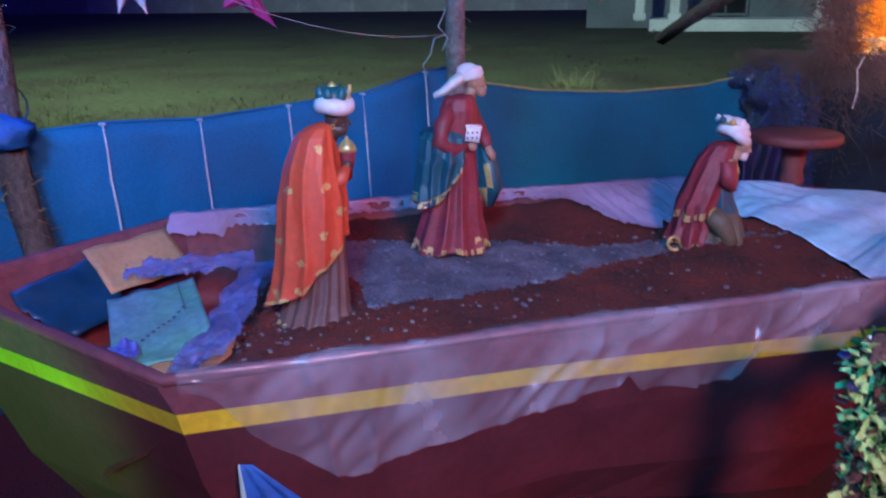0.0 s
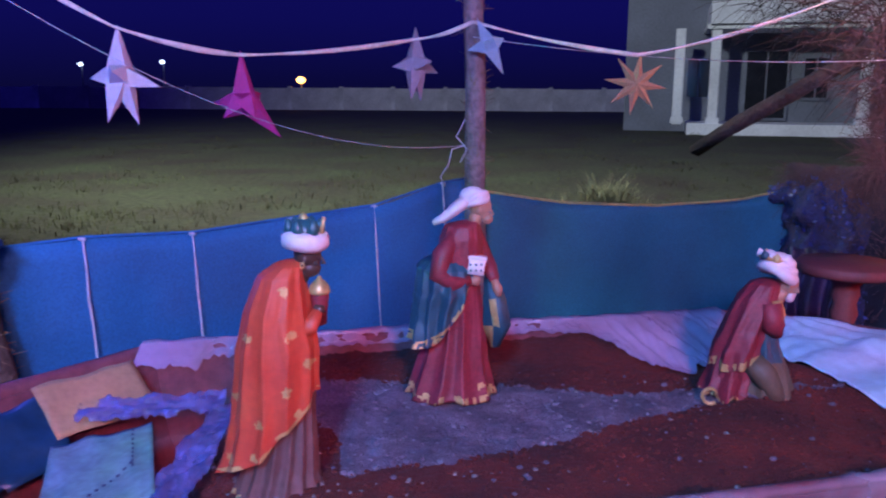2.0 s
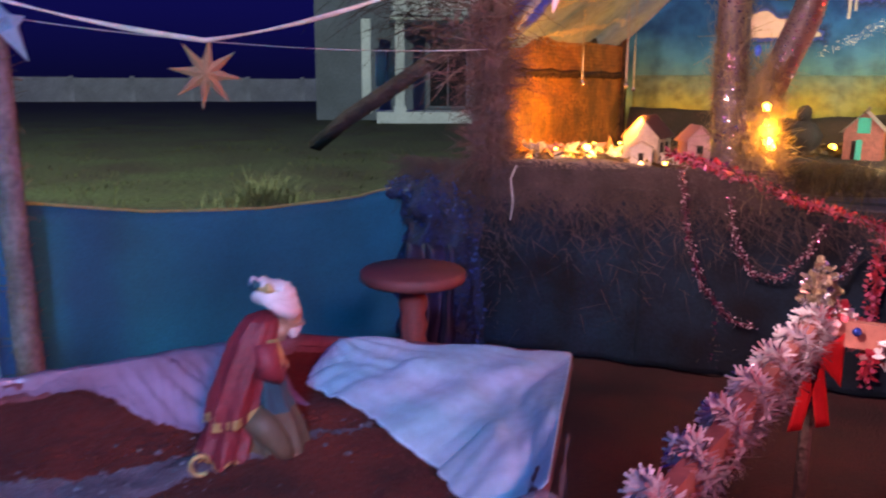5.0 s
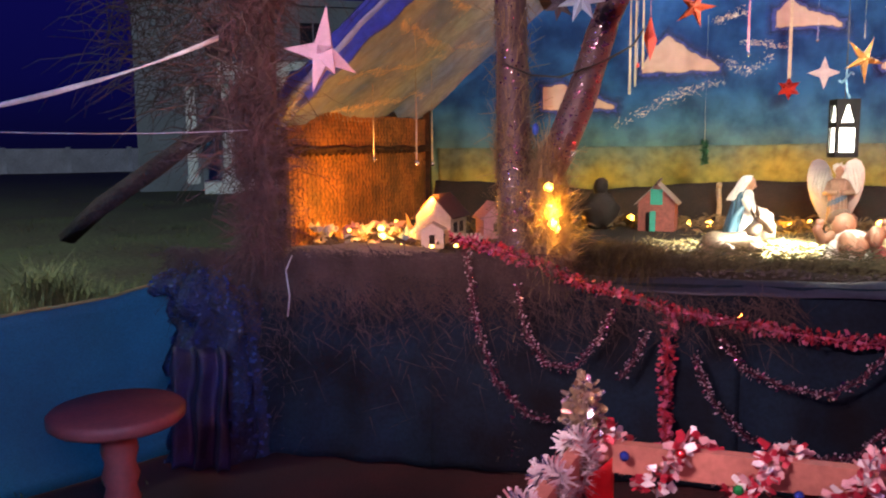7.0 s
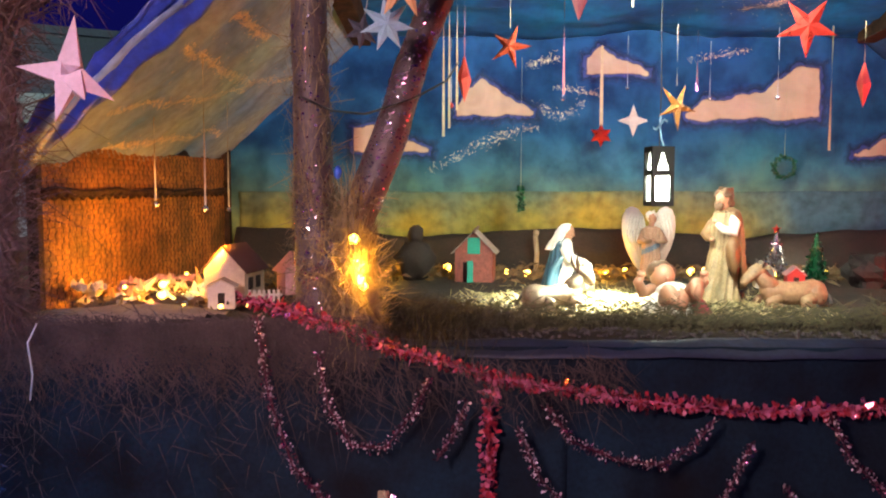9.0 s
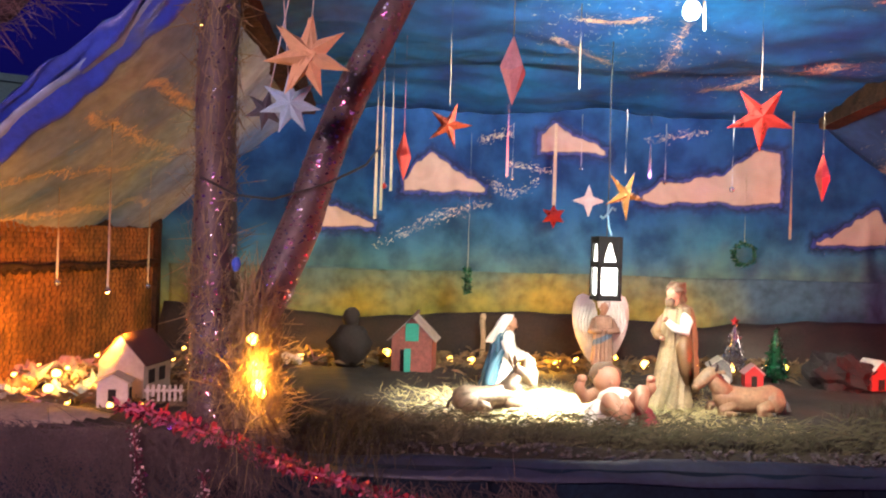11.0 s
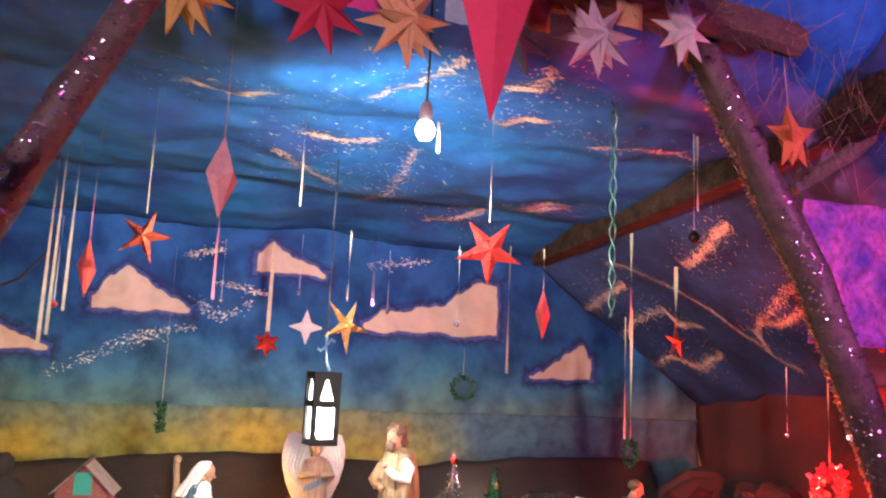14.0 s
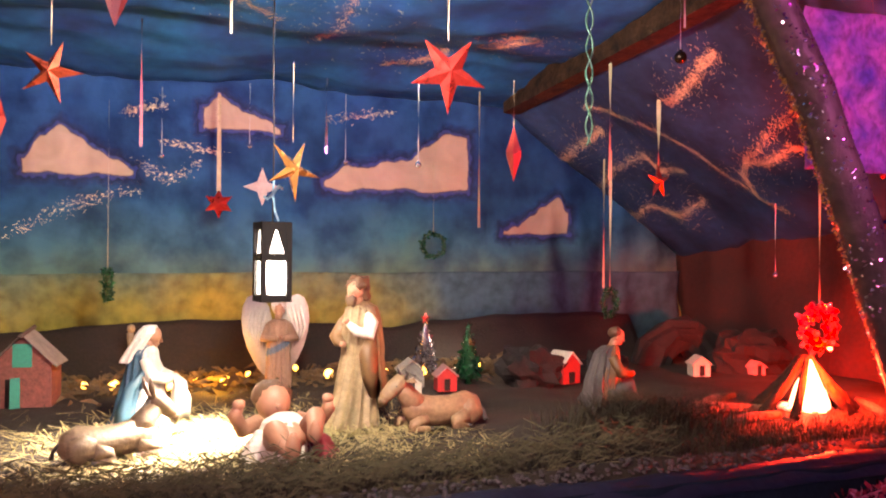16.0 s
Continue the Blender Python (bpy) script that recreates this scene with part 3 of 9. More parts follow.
mesh_thing("cloth_knot", bm, mat("knot_blue", (0.01, 0.10, 0.32), 0.7, 0, 0.3, 9, 60, 0.4), label="knotted blue net cloth tied round the post", category="cloth")
LED_BLUE = glow_mat("led_blue", (0.05, 0.16, 1.0), 16)
leds = thing("string_lights", Matrix(), "blue string lights wound up the post", "lights")
cable = []
for i in range(60):
    a, z = i * 0.42, 1.03 + i * 0.028
    f = (z - 1.0) / 1.7
    cable.append(Vector((-1.59 - 0.04 * f + 0.085 * math.cos(a - 0.6), 2.365 - 0.01 * f + 0.085 * math.sin(a - 0.6), z)))
bm = bmesh.new()
tube(bm, cable, 0.003, 5)
part("cable", bm, mat("dark_cable", (0.02, 0.03, 0.06), 0.5), leds)
for i, (z, dx) in enumerate(((1.04, -0.05), (1.13, 0.03), (1.22, 0.035), (1.31, 0.03), (1.43, 0.03), (1.50, -0.07), (1.60, 0.02), (1.68, -0.06), (1.80, 0.02), (1.93, -0.02), (2.05, 0.02))):
    bm = bmesh.new()
    f = (z - 1.0) / 1.7
    ball(bm, (-1.585 - 0.04 * f + dx, 2.365 - 0.088, z), (0.014, 0.012, 0.012), 0, 8)
    part("bulb", bm, LED_BLUE, leds, "glowing blue bulb")

# ---- bunting ropes and paper stars of the yard ----
ROPE = [(-1.62, 2.36, 1.98), (-1.29, 2.80, 1.70), (-0.98, 3.22, 1.625), (-0.37, 3.98, 1.73), (-0.10, 3.96, 1.81), (0.69, 4.08, 1.665), (1.35, 4.28, 1.83), (2.02, 4.42, 2.10)]
bm = bmesh.new()
run = []
for a, b in zip(ROPE, ROPE[1:]):
    run += catenary(a, b, 0.015, 8)[:-1]
for i in range(len(run) - 1):
    tw = [0.004 + 0.007 * abs(math.sin(k * 0.37)) for k in (i, i + 1)]
    d = [Vector((0.0, 0.35 * math.cos(k * 0.37), 1)).normalized() * w for k, w in zip((i, i + 1), tw)]
    v = [bm.verts.new(Vector(q)) for q in (Vector(run[i]) - d[0], Vector(run[i + 1]) - d[1], Vector(run[i + 1]) + d[1], Vector(run[i]) + d[0])]
    face(bm, v)
bmesh.ops.remove_doubles(bm, verts=bm.verts[:], dist=0.0003)
bmesh.ops.solidify(bm, geom=bm.faces[:], thickness=0.003)
mesh_thing("paper_streamer", bm, mat("cream_paper", (0.72, 0.72, 0.66), 0.8, 0, 0.2, 12, 60, 0.2), label="twisted cream paper streamer strung between posts", category="streamer")
bm = bmesh.new()
tube(bm, catenary((-1.62, 2.36, 1.88), (-0.13, 3.93, 1.24), 0.185, 20), 0.0014, 5)
tube(bm, [(-0.13, 3.93, 1.24), (-0.19, 3.92, 1.22), (-0.21, 3.95, 1.14), (-0.25, 4.02, 1.08), (-0.23, 4.05, 1.03)], 0.0035, 5)
tube(bm, [(-0.13, 3.93, 1.36), (-0.17, 3.92, 1.28), (-0.12, 3.92, 1.22), (-0.15, 3.91, 1.16)], 0.003, 5)
tube(bm, catenary((-0.10, 3.95, 1.74), (2.05, 4.40, 1.66), 0.05, 20), 0.0020, 5)
mesh_thing("cord", bm, CORD, label="thin pale cord slung between the posts", category="cord")

STAR_W = mat("white_paper", (0.80, 0.76, 0.78), 0.75, 0, 0.12, 8, 60, 0.1, through_light=0.4)
STAR_P = mat("pink_paper", (0.62, 0.06, 0.32), 0.7, 0, 0.12, 8, 60, 0.1, through_light=0.4)
STAR_O = mat("peach_paper", (0.74, 0.48, 0.26), 0.75, 0, 0.12, 8, 60, 0.1, through_light=0.4)
STAR_Y = mat("yellow_paper", (0.58, 0.42, 0.12), 0.75, 0, 0.12, 8, 60, 0.1, through_light=0.4)
STAR_R = mat("crimson_paper", (0.55, 0.04, 0.10), 0.65, 0, 0.12, 8, 60, 0.1, through_light=0.4)
STAR_B = mat("pale_blue_paper", (0.40, 0.58, 0.72), 0.75, 0, 0.12, 8, 60, 0.1, through_light=0.4)
STAR_G = mat("grey_paper", (0.46, 0.45, 0.52), 0.75, 0, 0.12, 8, 60, 0.1, through_light=0.4)
STAR_M = mat("mauve_paper", (0.72, 0.56, 0.68), 0.75, 0, 0.12, 8, 60, 0.1, through_light=0.4)


def star_thing(where, size, count, material, lab, rz=0.0, ry=0.0, inner=0.4, deep=0.3, long=None, hang=0.0, twin=False, name="paper_star", rx=0.0):
    ob = thing(name, Matrix.Translation(where) @ pose(0, 0, 0, rx, ry, rz), lab, "star", "paper stars")
    bm = bmesh.new()
    paper_star(bm, size, size * inner, count, size * deep, 0, 0, long)
    if twin:
        paper_star(bm, size * 0.9, size * inner * 0.8, count, size * deep * 1.1, 0, math.pi / count, long, pose(0, 0, 0, 0, 22, 35))
    part("paper_body", bm, material, ob, smooth=False)
    if hang:
        bm = bmesh.new()
        tube(bm, [(0, 0, size * 0.9), (0.002, 0, size * 0.9 + hang)], 0.002, 5)
        part("string", bm, CORD, ob)
    return ob


def lantern_star(where, size, spikes, material, lab, rz=0.0):
    ob = thing("star_lantern", Matrix.Translation(where) @ pose(0, 0, 0, 0, 0, rz), lab, "star", "paper stars")
    bm = bmesh.new()
    spike_star(bm, size, spikes, 0, 0.30)
    bmesh.ops.remove_doubles(bm, verts=bm.verts[:], dist=0.0005)
    part("paper_body", bm, material, ob, smooth=False)
    return ob


SP = [((0, 0, 1), 1.1), ((-1, 0.1, -0.1), 0.75), ((1, 0.2, -0.3), 0.9), ((-0.25, -0.2, -1), 1.1), ((0.25, 0.2, -1), 1.15), ((0.2, -1, 0.1), 0.8), ((-0.2, 1, 0.1), 0.8)]
lantern_star((-1.29, 2.83, 1.54), 0.155, SP, STAR_W, "white folded-paper star lantern hung from the streamer")
ST_PK = [((-0.05, 0, 1), 1.15), ((-1, 0.1, -0.1), 0.8), ((0.75, 0.2, -0.85), 1.25), ((-0.5, -0.4, -0.5), 0.7), ((0.4, 0.5, 0.2), 0.5), ((0.5, -0.6, -0.6), 0.7)]
lantern_star((-0.98, 3.24, 1.455), 0.165, ST_PK, STAR_P, "bright pink paper star lantern, half collapsed")
lantern_star((-0.37, 4.00, 1.615), 0.16, SP, STAR_G, "pale grey paper star lantern hung from the streamer", 30)
lantern_star((-0.02, 3.90, 1.70), 0.15, [((-0.5, 0, 1), 0.9), ((0.5, 0, -1), 1.0), ((-0.9, 0.1, -0.2), 0.7), ((0.6, 0.1, 0.3), 0.5)], STAR_B, "pale blue paper star folded over on its string")
star_thing((0.69, 4.10, 1.53), 0.155, 8, STAR_O, "peach eight-pointed paper star hung from the streamer", 0, 8, 0.36, 0.3)
lantern_star((2.27, 3.997, 1.97), 0.17, [((0.1, 0, 1), 1.15), ((-1, -0.1, 0.1), 0.95), ((0.9, 0.2, -0.55), 0.95), ((-0.25, -0.3, -1), 1.05), ((0.4, -0.4, -0.7), 0.7)], STAR_M, "mauve-white paper star lantern hung by the thatch", -25)

# ---- boat filled with earth ----
BOAT = [Vector((-1.50, 1.72, 0)), Vector((-0.72, 1.16, 0)), Vector((1.23, 1.765, 0)), Vector((1.645, 2.51, 0)), Vector((0.915, 2.915, 0)), Vector((-1.07, 2.36, 0))]
BMID = Vector((0.10, 1.93, 0))


def boat_ring(z, inset, steps=10, rise=0.0):
    out = []
    lift = (0.0, 0.036, -0.016, 0.0, 0.0, 0.0)
    for i in range(6):
        a, b = BOAT[i], BOAT[(i + 1) % 6]
        for k in range(steps):
            p = a.lerp(b, k / steps)
            d = (BMID - p)
            q = p + d.normalized() * inset
            out.append(Vector((q.x, q.y, z + rise * (lift[i] + (lift[(i + 1) % 6] - lift[i]) * k / steps))))
    return out


boat = thing("boat", Matrix(), "old red wooden boat with a yellow stripe, filled with earth", "boat")


def band(rings, mis, name, mats, lab=""):
    bm = bmesh.new()
    vs = [[bm.verts.new(p) for p in r] for r in rings]
    n = len(vs[0])
    for i in range(len(vs) - 1):
        for k in range(n):
            face(bm, (vs[i][k], vs[i][(k + 1) % n], vs[i + 1][(k + 1) % n], vs[i + 1][k]), mis[i])
    return part(name, bm, mats, boat, lab, smooth=False)


band([boat_ring(0.03, 0.30), boat_ring(0.20, 0.17), boat_ring(0.44, 0.075), boat_ring(0.538, 0.045, 10, 1.0), boat_ring(0.588, 0.033, 10, 1.0), boat_ring(0.70, 0.0), boat_ring(0.70, 0.045), boat_ring(0.45, 0.085), boat_ring(0.22, 0.20)], [0, 0, 0, 1, 2, 2, 2, 2], "hull", [HULL_RED, HULL_YEL, HULL_PINK])
bm = bmesh.new()
vs = [bm.verts.new(p) for p in boat_ring(0.24, 0.16, 4)]
face(bm, vs)
vs = [bm.verts.new(p) for p in boat_ring(0.035, 0.29, 4)]
face(bm, vs)
part("bottom", bm, HULL_RED, boat, smooth=False)
bm = bmesh.new()
rim = boat_ring(0.708, 0.018)
tube(bm, rim + [rim[0]], 0.024, 8, 0, 0.06, 3, 0.6, False)
part("gunwale", bm, HULL_PINK, boat, "worn faded-red gunwale")


def inside(x, y, inset):
    p = Vector((x, y, 0))
    for i in range(6):
        a, b = BOAT[i], BOAT[(i + 1) % 6]
        e = (b - a).normalized()
        if e.x * (y - a.y) - e.y * (x - a.x) < inset:
            return False
    return True


def sand_z(x, y):
    z = 0.642 + 0.022 * nz(x, y, 1, 2.2) + 0.010 * nz(x, y, 4, 9) + 0.007 * nz(x, y, 4, 28) + 0.005 * nz(x, y, 7, 62)
    z += 0.03 * math.exp(-((x - 0.85) ** 2 + (y - 2.3) ** 2) / 0.05)
    far = y - (2.36 + 0.278 * (x + 1.07))
    z += 0.055 * max(0.0, 1 + far / 0.30)
    z -= max(0.0, -0.62 - x) * 0.9
    z -= max(0.0, x - 1.05) * 0.25
    return z


bm = bmesh.new()
sheet(bm, 300, 216, lambda a, b: Vector((-1.0 + 2.5 * a, 1.1 + 1.8 * b, sand_z(-1.0 + 2.5 * a, 1.1 + 1.8 * b))), 0, keep=lambda a, b: inside(-1.0 + 2.5 * a, 1.1 + 1.8 * b, 0.055))
mesh_thing("earth_bed", bm, EARTH, label="bed of crumbly dark red earth filling the boat", category="earth")


GRAVEL_EDGE = [(-1.02, 2.30), (-0.71, 2.16), (-0.40, 1.94), (-0.345, 1.72), (-0.154, 1.77), (0.05, 1.876), (0.266, 2.014), (0.514, 2.165), (0.728, 2.21), (0.96, 2.31)]


def gravel_depth(x, y):
    """Metres inside the gravel's edge; negative outside."""
    low = GRAVEL_EDGE[0][1] if x < -1.02 else GRAVEL_EDGE[-1][1]
    for (x0, y0), (x1, y1) in zip(GRAVEL_EDGE, GRAVEL_EDGE[1:]):
        if x0 <= x <= x1:
            low = y0 + (y1 - y0) * (x - x0) / (x1 - x0)
    return min(y - low, 2.285 - y, 0.98 - x) + 0.035 * nz(x, y, 2, 5) + 0.018 * nz(x, y, 2, 17)


def gravel_mask(x, y):
    return gravel_depth(x, y) > 0


def gravel_at(x, y):
    d = gravel_depth(x, y)
    return Vector((x, y, sand_z(x, y) + max(-0.02, min(0.006, d * 0.14)) + 0.0035 * nz(x, y, 3, 45) + 0.002 * nz(x, y, 6, 120)))


bm = bmesh.new()
sheet(bm, 260, 110, lambda a, b: gravel_at(-1.0 + 2.0 * a, 1.6 + 0.8 * b), 0, keep=lambda a, b: gravel_depth(-1.0 + 2.0 * a, 1.6 + 0.8 * b) > -0.05 and inside(-1.0 + 2.0 * a, 1.6 + 0.8 * b, 0.06))
mesh_thing("gravel_path", bm, GRAVEL, label="grey gravel path strewn across the red earth", category="gravel")
bm = bmesh.new()
for k in range(11000):
    x, y = R.uniform(-0.85, 1.25), R.uniform(1.25, 2.45)
    g = gravel_mask(x, y)
    if not inside(x, y, 0.1) or (not g and R.random() < 0.55):
        continue
    r = 0.0018 + 0.0065 * R.random() ** 3
    ball(bm, (x, y, sand_z(x, y) + 0.004), (r * 1.2, r, r * 0.8), (2 if R.random() < 0.3 else 0) if g else (0 if R.random() < 0.06 else 1), 6)
mesh_thing("earth_crumbs", bm, [GRAVEL, EARTH, mat("pale_gravel", (0.22, 0.20, 0.25), 0.9, 0, 0.4, 20, 90, 0.3)], label="small stones and crumbs of earth in the boat", category="stones", kind="stuff")
pale = []
for k in range(110):
    x, y = (R.gauss(-0.48, 0.13), R.gauss(1.60, 0.07)) if k > 74 else R.choice(((R.uniform(-0.75, -0.2), R.uniform(1.42, 1.9)), (R.uniform(-0.3, 1.1), R.uniform(1.4, 2.1)), (R.uniform(-0.6, 0.6), R.uniform(1.7, 2.4))))
    if not inside(x, y, 0.12):
        continue
    bm = bmesh.new()
    r = R.uniform(0.0025, 0.0065)
    ball(bm, (0, 0, 0), (r * 1.3, r, r * 0.75), 0, 8, lump=0.4, seed=k)
    mesh_thing("pebble", bm, PEBBLE, pose(x, y, sand_z(x, y) + r * 0.4, 0, 0, R.uniform(0, 360)), "pale pebble lying on the earth", "pebble", "pebbles in the boat")

# plastic film over the near side, the far side and the stern
bm = bmesh.new()


def near_film(a, b):
    p = BOAT[1].lerp(BOAT[2], 0.02 + 0.98 * a)
    n = Vector((0.295, -0.955, 0))
    over = b * 1.25
    if over < 0.25:
        q = (0.25 - over)
        return p - n * (q * 0.42) + Vector((0, 0, 0.735 - q * 0.30 + 0.012 * nz(a * 14, b * 4) + 0.006 * nz(a * 50, b * 9)))
    d = over - 0.25
    q = knots([(0, 0.05), (0.03, 0.07), (0.08, 0.20), (0.17, 0.31), (0.30, 0.255), (0.495, 0.20), (0.51, 0.17), (0.53, 0.215), (0.66, 0.225), (0.69, 0.16), (0.80, 0.19), (0.9, 0.10), (1.0, 0.05)], a)[0]
    low = (q + 0.012 * nz(a * 19, 4)) * d
    fan = (a - 0.10) / (0.35 + 0.65 * max(0.0, 1.2 - d)) if a < 0.2 else a
    ridge = 1 - abs(nz(fan * 26 + d * 2.5, d * 1.6, 3)) * 3
    fold = 0.009 * ridge * min(1, d * 3) + 0.003 * (1 - abs(nz(a * 60 - d * 3, d * 0.8, 7)) * 3) * min(1, d * 2)
    for at, lean, tall in ((0.125, 0.03, 0.016), (0.205, -0.01, 0.012), (0.34, 0.04, 0.010), (0.47, -0.03, 0.012), (0.615, -0.015, 0.018), (0.655, 0.03, 0.012), (0.70, -0.03, 0.016), (0.82, 0.02, 0.012), (0.93, -0.02, 0.012)):
        fold += tall * math.exp(-((a - at - lean * d + 0.004 * nz(d * 4, at * 50)) / 0.0055) ** 2) * min(1, d * 5)
    return p + n * (0.034 - 0.03 * d + fold) + Vector((0, 0, 0.735 - low))


sheet(bm, 420, 34, near_film, 0)
mesh_thing("plastic_sheet", bm, FILM, label="clear crinkled plastic film folded over the boat's side", category="plastic sheet")
bm = bmesh.new()


def far_film(a, b):
    p = BOAT[5].lerp(BOAT[4], 0.945 * a)
    n = Vector((0.267, -0.964, 0))
    d = (b - 0.2) / 0.8
    if d < 0:
        return p + n * (d * 0.08 - 0.02) + Vector((0, 0, 0.738 + d * 0.10 + 0.008 * nz(a * 30, b * 4)))
    reach = knots([(0, 0.10), (0.06, 0.12), (0.12, 0.05), (0.5, 0.05), (0.68, 0.07), (0.743, 0.13), (0.824, 0.34), (0.863, 0.45), (0.92, 0.51), (1.0, 0.50)], a)[0]
    hang = min(1.0, reach * 2.2)
    slant = a * 34 - d * 3.0 * hang
    pleat = ((1 - abs(nz(slant, d * 0.8, 8)) * 3) * 0.050 + 0.026 * math.sin(slant * 2.1)) * (0.14 + hang) + 0.010 * (1 - 3 * abs(nz(a * 70, b * 3, 2)))
    q = p + n * (0.012 + d * reach - pleat * min(1, d * 4)) + Vector((-0.09 * hang * d, 0, 0))
    z = 0.738 - d * (0.045 + 0.02 * abs(nz(a * 7, 3)) + 0.045 * hang) + 0.5 * pleat * min(1, d * 4)
    return Vector((q.x, q.y, max(z, sand_z(q.x, q.y) + 0.022)))


sheet(bm, 300, 26, far_film, 0)
mesh_thing("plastic_sheet", bm, MILKY, label="milky pleated plastic film along the boat's far edge", category="plastic sheet")
bm = bmesh.new()


def stern_tarp(a, b):
    far = BOAT[4].lerp(BOAT[3], 0.20)
    edge = far.lerp(BOAT[3], a / 0.45) if a < 0.45 else BOAT[3].lerp(BOAT[2], (a - 0.45) / 0.55)
    inner = along([Vector((0.94, 2.78, 0)), Vector((0.875, 2.62, 0)), Vector((0.975, 2.43, 0)), Vector((1.045, 2.21, 0)), Vector((1.115, 2.09, 0)), Vector((1.12, 1.92, 0)), Vector((1.178, 1.876, 0)), Vector((1.205, 1.83, 0))], a)
    inner.x += 0.025 * nz(a * 9, 2) + 0.012 * nz(a * 30, 5)
    p = edge.lerp(inner, b)
    mid = math.sin(b * 3.1)
    fan = math.atan2(p.y - 2.70, p.x - 1.32)
    z = (0.728 + 0.022 * min(1.0, max(0.0, (a - 0.5) * 4))) * (1 - b) + (sand_z(inner.x, inner.y) + 0.012) * b + 0.012 * mid + mid * (0.022 * nz(a * 4, b * 3, 5) + 0.010 * nz(a * 13, b * 9, 7) + 0.010 * (1 - 3 * abs(nz(fan * 3, b, 3))))
    return Vector((p.x, p.y, z + 0.012 * nz(a * 9, 1) * (1 - b)))


sheet(bm, 70, 50, stern_tarp, 0, 0.003)
mesh_thing("tarp", bm, SHEET_WHITE, label="white tarpaulin draped rumpled over the boat's stern", category="tarp")
bm = bmesh.new()
sheet(bm, 16, 10, lambda a, b: BOAT[2].lerp(BOAT[3], 0.0 + 0.30 * a) + Vector((0.022 + 0.012 * nz(a * 5, b * 3), -0.012, 0.742 - b * (0.20 - 0.06 * a))), 0)
mesh_thing("plastic_sheet", bm, FILM, label="clear plastic film hanging at the stern corner", category="plastic sheet")

# loose things in the bow
bm = bmesh.new()
sheet(bm, 14, 10, lambda a, b: Vector((-1.225 + 0.165 * a + 0.10 * b, 2.01 + 0.245 * a - 0.07 * b, 0.715 - 0.11 * b + 0.010 * nz(a * 3, b * 3))), 0, 0.006)
mesh_thing("cardboard_flap", bm, CARDBOARD, label="bent brown cardboard flap leaning on the gunwale", category="cardboard")
bm = bmesh.new()
sheet(bm, 18, 14, lambda a, b: Vector((-1.345 + 0.15 * a + 0.13 * b, 1.80 + 0.225 * a - 0.09 * b, 0.665 - 0.15 * b + 0.03 * a + 0.012 * nz(a * 4, b * 4, 2))), 0, 0.004, keep=lambda a, b: a > 0.28 * b * b + 0.05 * nz(b * 9, 3) and b < 0.93 - 0.2 * max(0, 0.5 - a))
mesh_thing("plastic_sheet", bm, mat("blue_plastic", (0.006, 0.045, 0.10), 0.4, 0, 0.25, 5, 40, 0.2), label="torn dark blue plastic sheet lying against the hull", category="plastic sheet")
poster = thing("printed_poster", Matrix(), "pale blue-green printed poster lying creased in the bow", "poster")


def poster_at(a, b, up=0.0):
    return Vector((-1.13 + 0.23 * a + 0.19 * b, 1.915 + 0.085 * a - 0.45 * b, 0.590 + 0.045 * a - 0.02 * b + 0.012 * nz(a * 4, b * 4, 4) + 0.012 * abs(a - 0.72) + up))


bm = bmesh.new()
sheet(bm, 24, 24, lambda a, b: poster_at(a, b), 0, 0.003)
part("sheet", bm, PAPER_BLUE, poster)
bm = bmesh.new()
for k in range(9):
    sheet(bm, 2, 2, lambda a, b: poster_at(0.30 + 0.06 * k + 0.035 * a, 0.70 - 0.035 * k + 0.025 * b, 0.005), 0)
    sheet(bm, 2, 2, lambda a, b: poster_at(0.80 + 0.02 * a, 0.05 + 0.05 * k + 0.03 * b, 0.005), 0)
part("print", bm, mat("printed_dark", (0.03, 0.05, 0.09), 0.5), poster, "row of dark printed marks")
bm = bmesh.new()
sheet(bm, 14, 12, lambda a, b: poster_at(-0.03 + 0.34 * a, 0.70 + 0.28 * b, 0.016 + 0.012 * nz(a * 5, b * 5, 6)), 0, 0.003, keep=lambda a, b: (a - 0.4) ** 2 + (b - 0.5) ** 2 < 0.24 + 0.06 * nz(a * 6, b * 6))
mesh_thing("crumpled_sheet", bm, mat("violet_film", (0.20, 0.20, 0.55), 0.35, 0, 0.3, 12, 50, 0.5, second=(0.10, 0.10, 0.40)), label="crumpled violet printed film on the poster", category="plastic sheet")
bm = bmesh.new()
sheet(bm, 60, 24, lambda a, b: Vector((-1.13 + 0.38 * a + 0.03 * b, 2.10 + 0.07 * a - 0.13 * b, 0.652 - 0.02 * b + 0.020 * nz(a * 7, b * 4, 9) + 0.012 * a + 0.010 * (1 - 3 * abs(nz(a * 16, b * 8, 3))))), 0, 0.003, keep=lambda a, b: b > 0.12 + 0.14 * nz(a * 6, 2) and b < 0.9 + 0.14 * nz(a * 7, 8))
mesh_thing("crumpled_sheet", bm, VIOLET_FILM, label="crumpled plastic sheet over the cardboard", category="plastic sheet")
bm = bmesh.new()
sheet(bm, 90, 30, lambda a, b: Vector((-0.80 + 0.16 * b + 0.10 * a * (1 - a) + 0.03 * nz(a * 6, b * 2), 2.12 - 0.84 * a, 0.640 + 0.018 * nz(a * 8, b * 4, 3) - 0.03 * (1 - b) + 0.02 * b + 0.010 * (1 - 3 * abs(nz(a * 26, b * 7, 5))))), 0, 0.002, keep=lambda a, b: b < 0.80 + 0.25 * nz(a * 5, 4))
